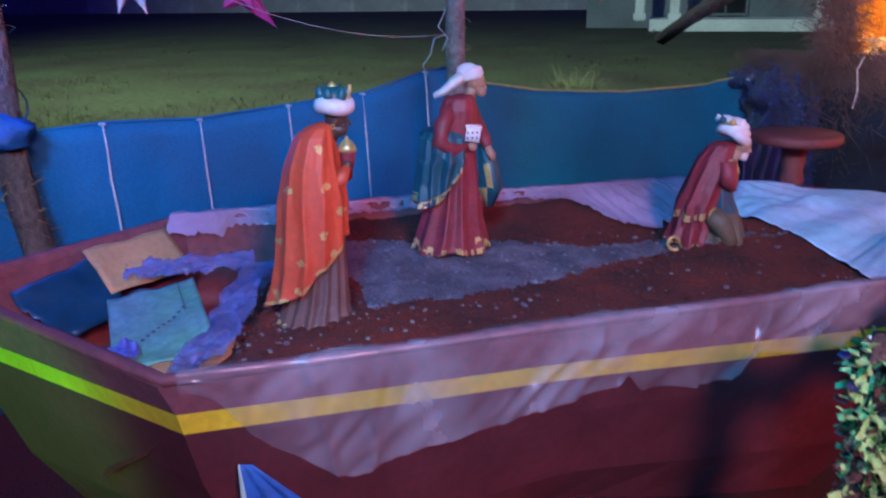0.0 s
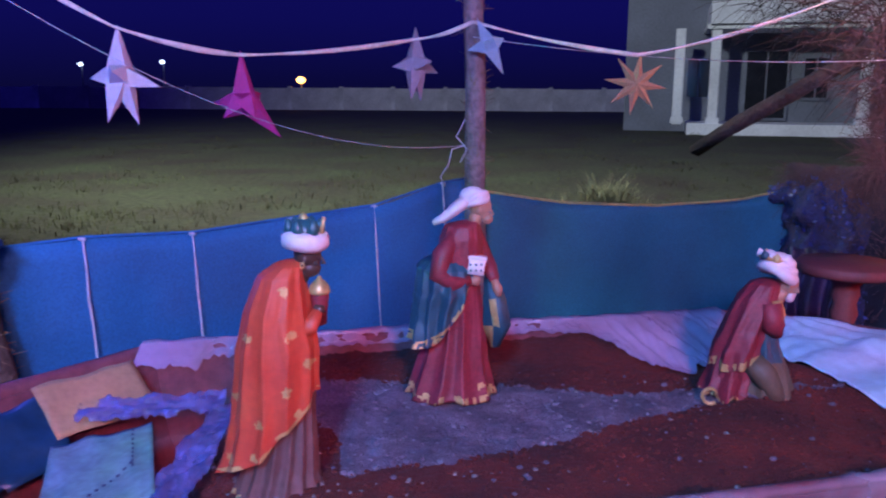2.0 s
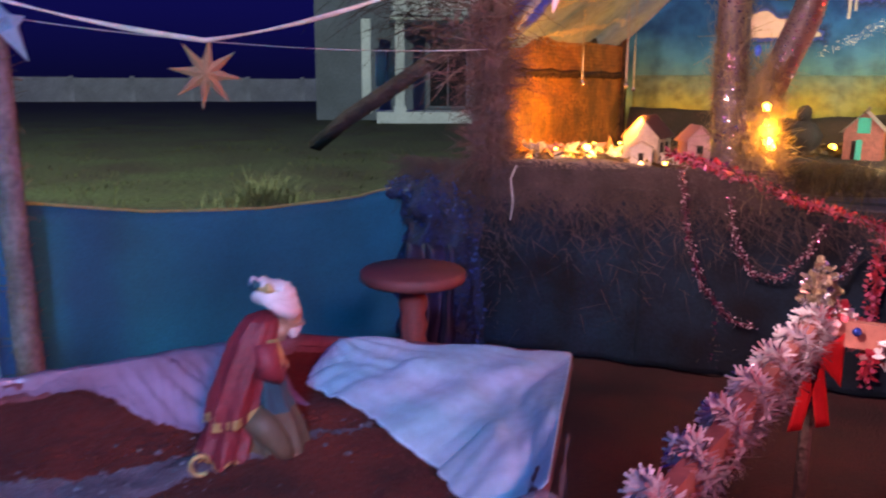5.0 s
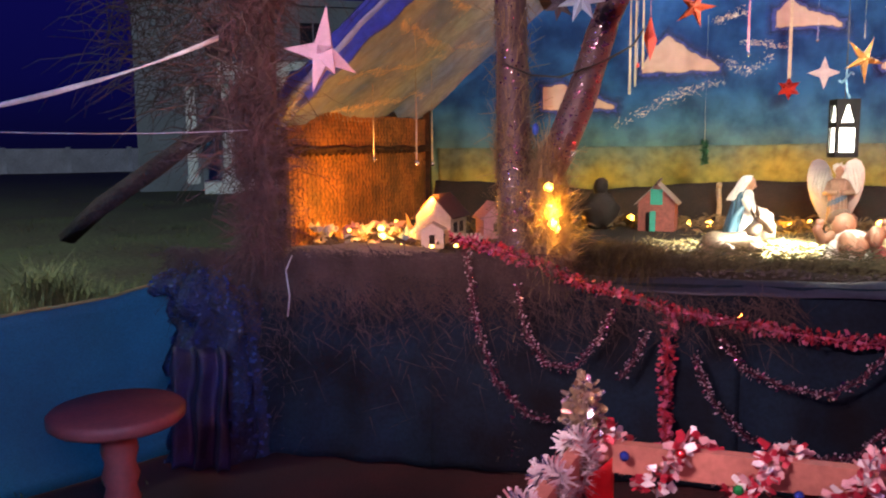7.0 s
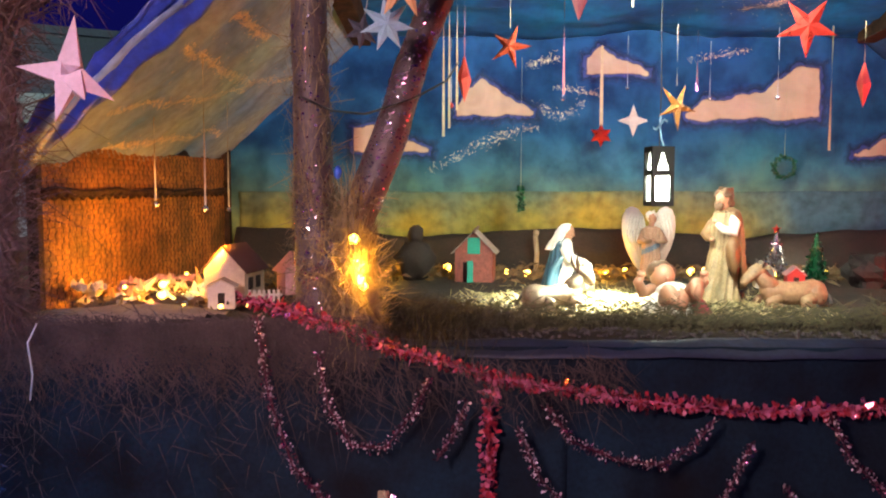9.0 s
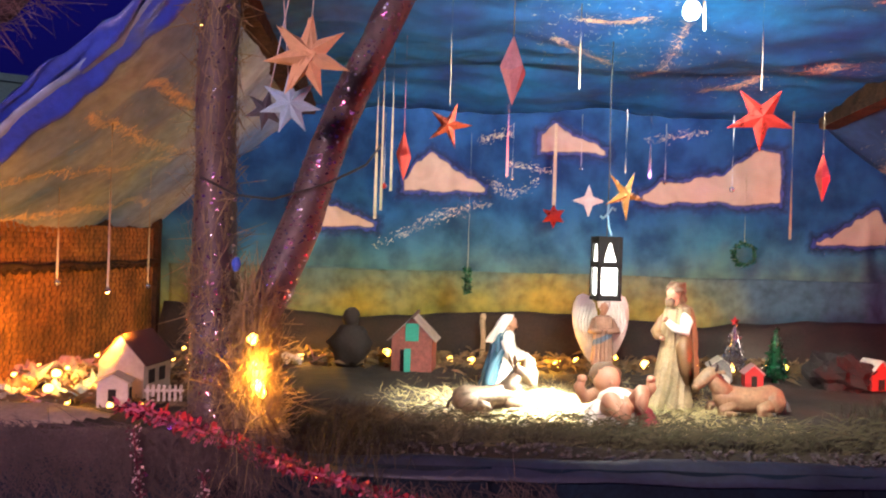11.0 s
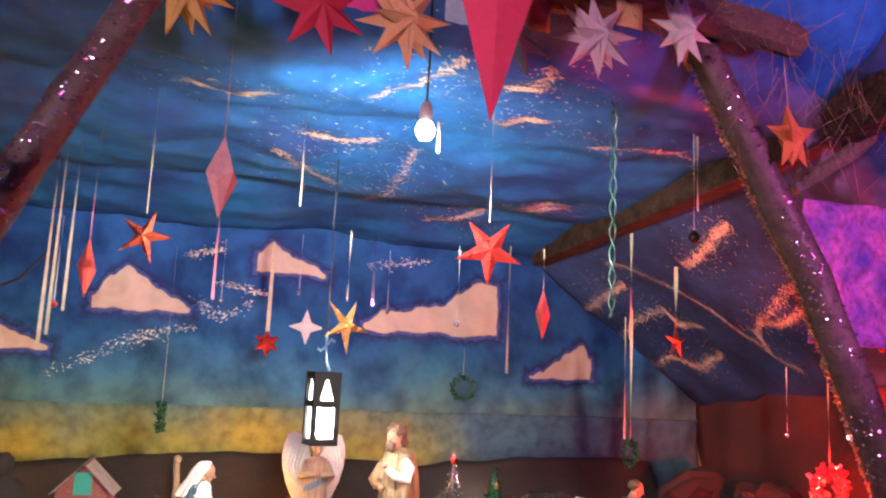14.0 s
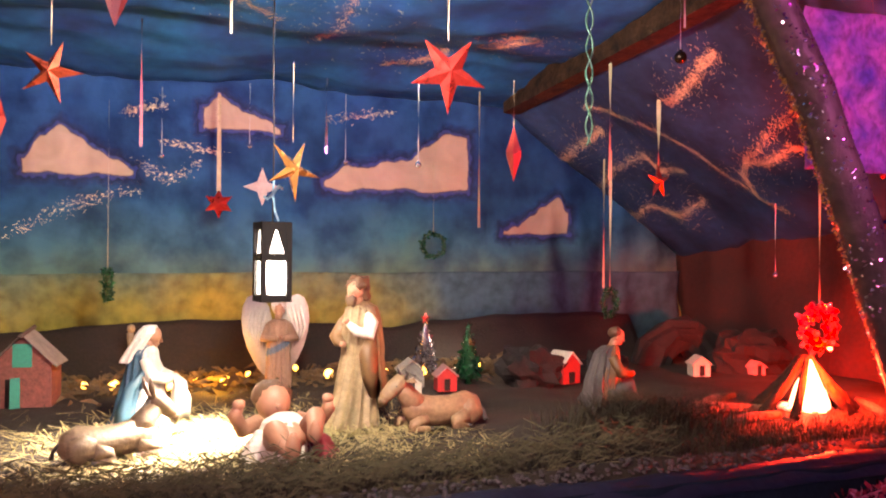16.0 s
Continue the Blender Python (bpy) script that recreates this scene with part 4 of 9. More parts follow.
mesh_thing("plastic_sheet", bm, VIOLET_FILM, label="milky plastic film edging the earth bed", category="plastic sheet")
bm = bmesh.new()
sheet(bm, 12, 8, lambda a, b: Vector((-0.88 + 0.20 * a, 1.50 + 0.16 * a - 0.10 * b, 0.575 + 0.05 * a - 0.05 * b + 0.01 * nz(a * 3, b * 3))), 0, 0.006)
mesh_thing("cardboard_flap", bm, CARDBOARD, label="flat piece of brown cardboard under the poster", category="cardboard")
bm = bmesh.new()
sheet(bm, 30, 20, lambda a, b: Vector((-0.575 + 0.01 * b + (0.03 + 0.50 * b) * a, 1.175 - 0.03 * b - 0.03 * math.sin(a * 16) * b + 0.12 * a * b, 0.512 - 0.42 * b - 0.10 * a * b)), lambda a, b: 1 if a < 0.10 else 0, 0.003)
mesh_thing("cloth", bm, [mat("blue_flag", (0.02, 0.13, 0.45), 0.7, 0, 0.3, 5, 50, 0.3), mat("pale_hem", (0.45, 0.62, 0.50), 0.7)], label="blue cloth with a pale hem bunched against the hull", category="cloth")

# ---- pedestal table by the stage ----
table = thing("pedestal_table", pose(1.30, 3.02, 0), "round terracotta-painted pedestal table with a turned stem", "table")
bm = bmesh.new()
lathe(bm, [(0.168, 0.845), (0.178, 0.855), (0.178, 0.878), (0.170, 0.886), (0.0, 0.886)], 40)
part("tabletop", bm, TERRACOTTA, table)
bm = bmesh.new()
lathe(bm, [(0.10, 0), (0.10, 0.03), (0.05, 0.06)] + [(0.040 + 0.010 * (k % 2), 0.10 + 0.035 * k) for k in range(20)] + [(0.045, 0.80), (0.08, 0.845)], 28)
part("stem", bm, TERRACOTTA, table)
bm = bmesh.new()
sheet(bm, 30, 16, lambda a, b: Vector((0.02 + 0.30 * a + 0.03 * nz(a * 3, b * 3, 2), -0.30 - 0.03 * math.sin(a * 15 + b) - 0.04 * b, 0.62 - 0.60 * b + 0.03 * nz(a * 6, 4))), 0, 0.003)
mesh_thing("cloth", bm, mat("violet_blue_cloth", (0.020, 0.014, 0.075), 0.5, 0, 0.5, 9, 60, 0.5, 0.01), STAGE, "dark violet-blue cloth hanging in folds before the netting", "cloth")

# ---- stage: platform, backdrop, tent ----
def backdrop_mat():
    """Painted cloth: yellow below, green and blue above, with brushy blotches."""
    m = bpy.data.materials.new("painted_backdrop")
    m.use_nodes = True
    n, l = m.node_tree.nodes, m.node_tree.links
    b = n["Principled BSDF"]
    tc, sep = n.new("ShaderNodeTexCoord"), n.new("ShaderNodeSeparateXYZ")
    l.new(tc.outputs["Object"], sep.inputs[0])
    n1, n2 = n.new("ShaderNodeTexNoise"), n.new("ShaderNodeTexNoise")
    n1.inputs["Scale"].default_value, n1.inputs["Detail"].default_value = 1.6, 5
    n2.inputs["Scale"].default_value, n2.inputs["Detail"].default_value = 5.0, 7
    l.new(tc.outputs["Object"], n1.inputs["Vector"])
    l.new(tc.outputs["Object"], n2.inputs["Vector"])
    add = n.new("ShaderNodeMath")
    add.operation = "MULTIPLY_ADD"
    l.new(n1.outputs["Fac"], add.inputs[0])
    add.inputs[1].default_value = 0.55
    l.new(sep.outputs["Z"], add.inputs[2])
    ramp = n.new("ShaderNodeValToRGB")
    mp = n.new("ShaderNodeMapRange")
    mp.inputs["From Min"].default_value, mp.inputs["From Max"].default_value = 1.35, 3.1
    l.new(add.outputs[0], mp.inputs[0])
    l.new(mp.outputs[0], ramp.inputs[0])
    r = ramp.color_ramp
    r.elements[0].position, r.elements[0].color = 0.0, (0.20, 0.22, 0.06, 1)
    r.elements[1].position, r.elements[1].color = 1.0, (0.014, 0.075, 0.25, 1)
    for p, c in ((0.16, (0.16, 0.20, 0.08)), (0.26, (0.085, 0.16, 0.13)), (0.38, (0.035, 0.12, 0.19)), (0.52, (0.016, 0.080, 0.20)), (0.72, (0.012, 0.055, 0.18))):
        r.elements.new(p).color = (*c, 1)
    mul = n.new("ShaderNodeMixRGB")
    mul.blend_type = "MULTIPLY"
    mul.inputs["Fac"].default_value = 0.75
    fr = n.new("ShaderNodeValToRGB")
    fr.color_ramp.elements[0].position, fr.color_ramp.elements[0].color = 0.34, (0.25, 0.28, 0.42, 1)
    fr.color_ramp.elements[1].position, fr.color_ramp.elements[1].color = 0.62, (1.15, 1.15, 1.1, 1)
    l.new(n2.outputs["Fac"], fr.inputs[0])
    l.new(ramp.outputs[0], mul.inputs[1])
    l.new(fr.outputs[0], mul.inputs[2])
    l.new(mul.outputs[0], b.inputs["Base Color"])
    b.inputs["Roughness"].default_value, b.inputs["Specular IOR Level"].default_value = 0.8, 0.12
    bp = n.new("ShaderNodeBump")
    bp.inputs["Strength"].default_value, bp.inputs["Distance"].default_value = 0.6, 0.03
    l.new(n2.outputs["Fac"], bp.inputs["Height"])
    l.new(bp.outputs[0], b.inputs["Normal"])
    return m


BACKDROP = backdrop_mat()
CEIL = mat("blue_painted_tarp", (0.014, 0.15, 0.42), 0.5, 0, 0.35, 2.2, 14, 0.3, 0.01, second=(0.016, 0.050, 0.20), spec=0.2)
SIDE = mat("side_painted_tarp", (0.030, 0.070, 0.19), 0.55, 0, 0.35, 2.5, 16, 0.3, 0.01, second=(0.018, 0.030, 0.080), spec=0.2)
# left tarp's blue second tone stands for bluish lamp light on its upper part
LEFT_TARP = mat("left_painted_tarp", (0.36, 0.42, 0.44), 0.5, 0, 0.35, 1.6, 16, 0.3, 0.01, second=(0.09, 0.19, 0.46), spec=0.2)
DARK_RED_CLOTH = mat("dark_maroon_cloth", (0.065, 0.014, 0.012), 0.85, 0, 0.35, 3, 30, 0.4, 0.01)
CLOUD = mat("cloud_paint", (0.50, 0.44, 0.45), 0.8, 0, 0.2, 6, 40, 0.2, 0.004, second=(0.38, 0.33, 0.36))
GOLD_FLECK = mat("gold_spray", (0.85, 0.66, 0.46), 0.4, 0.1, 0.2, 20, 90, 0.2, 0.002)
WOOD_DARK = mat("dark_timber", (0.075, 0.040, 0.024), 0.9, 0, 0.5, 11, 50, 0.8, 0.012, second=(0.012, 0.008, 0.007), spec=0.2)


def wall_push(u, z):
    """How the hung cloth bulges, in metres."""
    crease = 0.014 * (1 - 3 * abs(nz(u * 1.6 + z * 0.8, z * 2.6 - u * 0.5, 6))) + 0.008 * (1 - 3 * abs(nz(u * 4.5 - z * 2, z * 5, 12)))
    pleat = 0.035 * math.exp(-((u - 5.85) / 0.45) ** 2) * math.sin(u * 21 + 1.5 * nz(u * 2, z, 4)) * min(1.0, max(0.0, (2.15 - z) * 2))
    return 0.06 * nz(u * 0.9, z * 0.9, 3) + 0.035 * nz(u * 3.2, z * 1.2, 9) + 0.020 * nz(u * 7, z * 4, 5) + 0.008 * nz(u * 16, z * 7, 2) + crease + pleat


def wall_at(u, z, lift=0.0):
    return Vector((u, 2.93 + wall_push(u, z) - lift, z))


bm = bmesh.new()
sheet(bm, 240, 100, lambda a, b: wall_at(0.35 + 6.5 * a, 0.9 + 2.35 * b), 0, 0.004)
mesh_thing("wall_back", bm, BACKDROP, STAGE, "painted cloth backdrop of yellow horizon and blue night sky", "backdrop", kind="structure")


def low_cloth_mat():
    """Yellow paint that turns olive, then grey-blue, towards the hem and the fire side."""
    m = bpy.data.materials.new("yellow_painted_cloth")
    m.use_nodes = True
    n, l = m.node_tree.nodes, m.node_tree.links
    b = n["Principled BSDF"]
    b.inputs["Roughness"].default_value, b.inputs["Specular IOR Level"].default_value = 0.85, 0.1
    tc, sep, big, fine = n.new("ShaderNodeTexCoord"), n.new("ShaderNodeSeparateXYZ"), n.new("ShaderNodeTexNoise"), n.new("ShaderNodeTexNoise")
    l.new(tc.outputs["Object"], sep.inputs[0])
    for node, sc in ((big, 2.2), (fine, 13.0)):
        node.inputs["Scale"].default_value, node.inputs["Detail"].default_value = sc, 6
        l.new(tc.outputs["Object"], node.inputs["Vector"])
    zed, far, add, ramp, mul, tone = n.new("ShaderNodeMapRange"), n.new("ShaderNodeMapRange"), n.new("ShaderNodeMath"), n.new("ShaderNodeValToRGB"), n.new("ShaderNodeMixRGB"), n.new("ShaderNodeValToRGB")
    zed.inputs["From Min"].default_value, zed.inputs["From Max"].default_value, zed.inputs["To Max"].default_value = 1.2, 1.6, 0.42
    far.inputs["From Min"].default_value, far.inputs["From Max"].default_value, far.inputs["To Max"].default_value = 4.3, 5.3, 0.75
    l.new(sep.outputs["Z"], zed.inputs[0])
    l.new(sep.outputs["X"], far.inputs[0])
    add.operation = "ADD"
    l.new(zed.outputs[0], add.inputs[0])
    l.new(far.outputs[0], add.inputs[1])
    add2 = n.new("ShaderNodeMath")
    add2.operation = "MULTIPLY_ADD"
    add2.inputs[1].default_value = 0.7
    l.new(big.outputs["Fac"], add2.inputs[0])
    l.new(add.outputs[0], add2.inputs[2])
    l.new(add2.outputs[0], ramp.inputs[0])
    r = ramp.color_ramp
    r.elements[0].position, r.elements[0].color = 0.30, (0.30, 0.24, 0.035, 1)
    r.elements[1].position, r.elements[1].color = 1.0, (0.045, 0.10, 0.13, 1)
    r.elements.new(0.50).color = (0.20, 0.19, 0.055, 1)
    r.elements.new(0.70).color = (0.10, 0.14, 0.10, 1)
    tone.color_ramp.elements[0].position, tone.color_ramp.elements[0].color = 0.33, (0.5, 0.5, 0.5, 1)
    tone.color_ramp.elements[1].position, tone.color_ramp.elements[1].color = 0.62, (1.1, 1.1, 1.1, 1)
    mul.blend_type, mul.inputs["Fac"].default_value = "MULTIPLY", 0.7
    l.new(fine.outputs["Fac"], tone.inputs[0])
    l.new(ramp.outputs[0], mul.inputs[1])
    l.new(tone.outputs[0], mul.inputs[2])
    l.new(mul.outputs[0], b.inputs["Base Color"])
    return m


def low_cloth(a, b):
    """The yellow length of cloth below the seam; its upper hem curls a little forward."""
    u, t = 0.60 + 6.13 * a, 1.565 + 0.012 * nz(a * 9, 2) + 0.012 * a
    z = 0.95 + (t - 0.95) * b
    p = wall_at(u, z, 0.018 + 0.010 * nz(u * 2.5, z * 2, 8) + 0.012 * max(0.0, b - 0.94) / 0.06)
    return p


bm = bmesh.new()
sheet(bm, 220, 36, low_cloth, 0, 0.004)
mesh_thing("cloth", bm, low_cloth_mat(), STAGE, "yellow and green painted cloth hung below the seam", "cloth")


def roof_z(u, v):
    f = (2.93 - v) / 2.93
    if u < 1.55:
        z = 1.82 + (u - 0.4) / 1.15 * 0.98
    elif u > 5.25:
        z = 2.80 - (u - 5.25) / 1.4 * 0.98
    else:
        z = 2.80
    k = 0.03 + 0.24 * min(1.0, max(0.0, (u - 1.2) / 0.7))
    return z + k * f + max(0.0, 0.25 - v) * 0.55


def roof_at(u, v, lift=0.0):
    s = -0.07 * abs(math.sin((v + 0.2) * 2.6)) + 0.05 * nz(u * 1.2, v * 1.5, 2) + 0.028 * nz(u * 3, v * 5, 7) + 0.012 * nz(u * 9, v * 12, 4) + 0.010 * (1 - 3 * abs(nz(u * 1.1, v * 3.4, 11))) + 0.005 * (1 - 3 * abs(nz(u * 3.5 + v, v * 8, 14)))
    return Vector((u, v, roof_z(u, v) + s - lift))


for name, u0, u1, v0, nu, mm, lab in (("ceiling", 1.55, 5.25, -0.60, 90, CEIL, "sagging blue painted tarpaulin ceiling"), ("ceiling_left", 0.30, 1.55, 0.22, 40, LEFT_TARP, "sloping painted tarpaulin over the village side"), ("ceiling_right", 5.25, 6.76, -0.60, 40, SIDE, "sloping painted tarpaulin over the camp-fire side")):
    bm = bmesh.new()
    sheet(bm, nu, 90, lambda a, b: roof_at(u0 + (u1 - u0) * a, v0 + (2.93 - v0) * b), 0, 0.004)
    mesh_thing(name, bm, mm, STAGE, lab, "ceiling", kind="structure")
bm = bmesh.new()
sheet(bm, 40, 24, lambda a, b: Vector((6.74 + 0.05 * nz(a * 5, b * 2) + 0.025 * math.sin(a * 34) * (1 - 0.4 * b), -0.35 + 3.3 * a, 0.9 + 0.98 * b)), 0, 0.004)
mesh_thing("wall_right", bm, DARK_RED_CLOTH, STAGE, "dark maroon cloth wall behind the camp fire", "wall", kind="structure")
bm = bmesh.new()
sheet(bm, 70, 14, lambda a, b: roof_at(0.32, 0.24 + 2.6 * a) * (1 - b) + Vector((0.34 + 0.03 * nz(a * 9, b * 2), 0.24 + 2.6 * a, 1.775 + 0.025 * nz(a * 8, 3))) * b + Vector((0.03 * math.sin(b * 3.1) * nz(a * 14, b * 2, 5), 0, 0)), 0, 0.004)
mesh_thing("cloth", bm, LEFT_TARP, STAGE, "painted tarpaulin flap hanging to the woven mat", "cloth")

bm = bmesh.new()
sheet(bm, 60, 16, lambda a, b: roof_at(0.26 + 1.36 * a, 0.24) + Vector((0.03 * nz(a * 8, b * 2), -0.06 + 0.16 * b - 0.03 * math.sin(b * 3.1), 0.055 - 0.15 * b + 0.03 * (1 - 3 * abs(nz(a * 6 + b, b * 2.5, 4))) + 0.02 * math.sin(b * 3.1))), 0, 0.004)
mesh_thing("tarp_edge", bm, mat("royal_blue_tarp", (0.016, 0.040, 0.36), 0.35, 0, 0.35, 5, 30, 0.5, 0.01, second=(0.03, 0.07, 0.50)), STAGE, "folded royal-blue tarpaulin rim of the sloping roof", "tarp")

# woven palm mat wall
mat_wall = thing("woven_mat", STAGE, "woven palm-leaf mat wall lit warm from below", "mat")
WEAVE = [mat("palm_weave_%d" % i, c, 0.7, 0, 0.5, 4.5, 30, 0.4, 0.004, second=tuple(q * 0.25 for q in c)) for i, c in enumerate(((0.36, 0.15, 0.035), (0.27, 0.105, 0.025), (0.42, 0.19, 0.05)))]
bm = bmesh.new()
NV, NZ = 84, 30
for i in range(NV):
    for j in range(NZ):
        v0, z0 = 0.45 + 2.45 * i / NV, 1.0 + 0.80 * j / NZ
        dv, dz = 2.45 / NV, 0.80 / NZ
        u = 0.31 + 0.10 * i / NV * 2
        h = (0.004 if (i + j) % 2 else 0.0) + R.uniform(0, 0.003)
        sk = 0.012 if j % 2 else -0.006
        p = [(u + h, v0 + sk, z0), (u + h + 0.003, v0 + dv - 0.0006 + sk, z0), (u + h + 0.003, v0 + dv - 0.0006 + sk, z0 + dz - 0.0008), (u + h, v0 + sk, z0 + dz - 0.0008)]
        c = (u + h + 0.005, v0 + dv / 2 + sk, z0 + dz / 2)
        vs = [bm.verts.new(q) for q in p]
        cv = bm.verts.new(c)
        for k in range(4):
            face(bm, (vs[k], vs[(k + 1) % 4], cv), R.choice((0, 1, 2)))
part("weave", bm, WEAVE, mat_wall, smooth=False)
bm = bmesh.new()
tube(bm, [(0.338 + 0.2 * i / 160, 0.45 + 2.42 * i / 160, 1.535 + 0.022 * abs(math.sin(i * 0.55))) for i in range(161)], 0.012, 6, 0, 0.3, 3)
tube(bm, [(0.335 + 0.2 * i / 20, 0.45 + 2.42 * i / 20, 1.568 + 0.008 * math.sin(i * 1.4)) for i in range(21)], 0.017, 6, 0, 0.3, 3)
part("binding", bm, WOOD_DARK, mat_wall, "dark stitched binding")
bm = bmesh.new()
box(bm, (0.52, 2.86, 1.42), (0.05, 0.07, 0.92))
part("batten", bm, WOOD_DARK, mat_wall, smooth=False)
bm = bmesh.new()
box(bm, (0.30, 0.44, 1.42), (0.05, 0.05, 0.92))
part("batten", bm, WOOD_DARK, mat_wall, smooth=False)
bm = bmesh.new()
sheet(bm, 6, 10, lambda a, b: Vector((0.28 + 0.2 * a, 0.45 + 2.45 * a, 0.98 + 0.86 * b)), 0, 0.004)
part("backing", bm, BROWN_CLOTH, mat_wall)

# platform
bm = bmesh.new()


def plat_z(u, v):
    z = 0.985 + 0.018 * nz(u, v, 1, 2.0) + 0.010 * nz(u, v, 2, 7)
    z += 0.07 * math.exp(-((u - 0.9) ** 2 / 0.5 + (v - 0.2) ** 2 / 0.1))
    z += 0.05 * math.exp(-((u - 4.65) ** 2 / 0.10 + (v - 0.55) ** 2 / 0.05))
    if v < 0.12:
        z -= (0.12 - v) * 0.25
    return z


sheet(bm, 150, 70, lambda a, b: Vector((-0.1 + 6.8 * a, -0.02 + 2.95 * b, plat_z(-0.1 + 6.8 * a, -0.02 + 2.95 * b))), 0, 0.01)
mesh_thing("floor", bm, MOSS, STAGE, "stage floor spread with dry grass and earth", "floor", kind="structure")


def skirt(a, b):
    u = -0.12 + 6.9 * a
    return Vector((u, -0.03 - 0.025 * b - 0.022 * nz(u * 5, b * 1.2, 4) - 0.012 * math.sin(u * 22 + 2 * nz(u, b)) * b, 0.955 - 0.94 * b))


skirt_ob = thing("stage_skirt", STAGE, "dark navy cloth lengths hung round the stage front", "cloth")
for k in range(5):
    bm = bmesh.new()
    sheet(bm, 44, 26, lambda a, b: skirt((k + a * 1.03) / 5, b) + Vector((0, -0.006 * (k % 2), 0)), 0, 0.004)
    part("cloth_length", bm, NAVY, skirt_ob)
bm = bmesh.new()
sheet(bm, 30, 20, lambda a, b: Vector((-0.12 - 0.02 * nz(a * 8, b * 2), 0.0 + 2.9 * a, 0.955 - 0.94 * b)), 0, 0.004)
mesh_thing("stage_skirt", bm, NAVY, STAGE, "dark navy cloth along the stage end", "cloth")
bm = bmesh.new()
sheet(bm, 120, 8, lambda a, b: Vector((1.75 + 4.9 * a, 0.10 - 0.17 * b - 0.01 * nz(a * 30, b), 0.962 + 0.012 * nz(a * 16, b * 2) - 0.10 * max(0, b - 0.55) + 0.012 * math.sin(b * 3.1))), 0, 0.004)
mesh_thing("tarp_edge", bm, TARP_RIM, STAGE, "shiny dark blue tarpaulin edging the platform", "tarp")
bm = bmesh.new()


def brown_band(a, b):
    u = 0.6 + 5.6 * a
    top = 1.22 + 0.07 * abs(math.sin(u * 1.3 + 0.6)) + 0.02 * nz(u * 4, 1)
    return Vector((u, 2.62 + 0.2 * b + 0.03 * nz(u * 4, b * 3), 0.98 + (top - 0.98) * b))


sheet(bm, 90, 8, brown_band, 0, 0.006)
mesh_thing("cloth", bm, BROWN_CLOTH, STAGE, "brown cloth ridge along the foot of the backdrop", "cloth")

# beams and poles of the tent
for pts, lab in (((Vector((5.25, 2.84, 2.76)), Vector((5.30, -0.2, 3.02))), "dark rough timber beam under the tarpaulin"), ((Vector((1.55, 2.84, 2.74)), Vector((1.50, -0.2, 3.0))), "dark rough timber beam under the tarpaulin")):
    bm = bmesh.new()
    d = pts[1] - pts[0]
    m = Matrix.Translation(pts[0].lerp(pts[1], 0.5)) @ pose(0, 0, 0, math.degrees(math.atan2(d.z, abs(d.y))) * -1, 0, math.degrees(math.atan2(d.x, -d.y)))
    box(bm, (0, 0, 0), (0.13, d.length, 0.20), 0, m, 0.012)
    mesh_thing("beam", bm, WOOD_DARK, STAGE, lab, "beam", "tent beams", smooth=False)

FOIL_V = [foil_mat("foil_silver", (0.75, 0.72, 0.80)), foil_mat("foil_violet", (0.45, 0.12, 0.50)), foil_mat("foil_pink", (0.75, 0.16, 0.38))]
FOIL_RED = [mat("pink_petal", (0.62, 0.13, 0.26), 0.5, 0, 0.3, 20, 60, 0.2), mat("red_petal", (0.50, 0.03, 0.07), 0.45, 0.1, 0.3, 20, 60, 0.2), foil_mat("foil_rose", (0.7, 0.2, 0.3))]
FOIL_WHITE = [mat("white_petal", (0.80, 0.80, 0.84), 0.5, 0, 0.2, 20, 60, 0.2), mat("blush_petal", (0.62, 0.36, 0.40), 0.5, 0, 0.2, 20, 60, 0.2), FOIL_V[0]]


def trunk(pts, r0, r1, lab, seed, fuzz=True, glitter=True):
    ob = thing("tree_trunk", STAGE, lab, "tree trunk")
    path = []
    pts = [Vector(p) for p in pts]
    for a, b in zip(pts, pts[1:]):
        for k in range(8):
            path.append(a.lerp(b, k / 8))
    path.append(pts[-1])
    path = [p + Vector((0.014 * nz(p.z * 2.5, seed), 0.01 * nz(p.z * 2.5, seed + 4), 0)) for p in path]
    rr = [r0 + (r1 - r0) * i / (len(path) - 1) for i in range(len(path))]
    bm = bmesh.new()
    tube(bm, path, rr, 16, 0, 0.08, seed)
    part("bark", bm, BARK_FILM, ob)
    if fuzz:
        bm = bmesh.new()
        straw_fuzz(bm, path, (r0 + r1) / 2, 3400, 0.13, 0, R, 0.12)
        tagged(part("straw_wrap", bm, STRAW_WRAP, ob, "wrapped dry straw", smooth=False), kind="stuff")
    if glitter:
        bm = bmesh.new()
        wind = [p + Vector((math.cos(i * 0.8), math.sin(i * 0.8), 0)) * rr[i] for i, p in enumerate(path)]
        tinsel(bm, wind, 0.010, 130, 0.009, (0, 1, 2))
        for i, p in enumerate(path[:-1]):
            for _ in range(110):
                a = R.uniform(0, 6.28)
                o = Vector((math.cos(a), math.sin(a), R.uniform(-0.3, 0.3)))
                q = p.lerp(path[i + 1], R.random()) + Vector((o.x, o.y, 0)) * (rr[i] * 1.06 + 0.002)
                e = Vector((-o.y, o.x, R.uniform(-0.6, 0.6))).normalized() * R.uniform(0.002, 0.010)
                f = o.cross(e).normalized() * R.uniform(0.002, 0.007)
                face(bm, [bm.verts.new(x) for x in (q - e, q + f, q + e, q - f)], R.choice((0, 0, 1, 2)))
        part("tinsel", bm, FOIL_V, ob, "shiny silver and violet tinsel", smooth=False)
    return ob


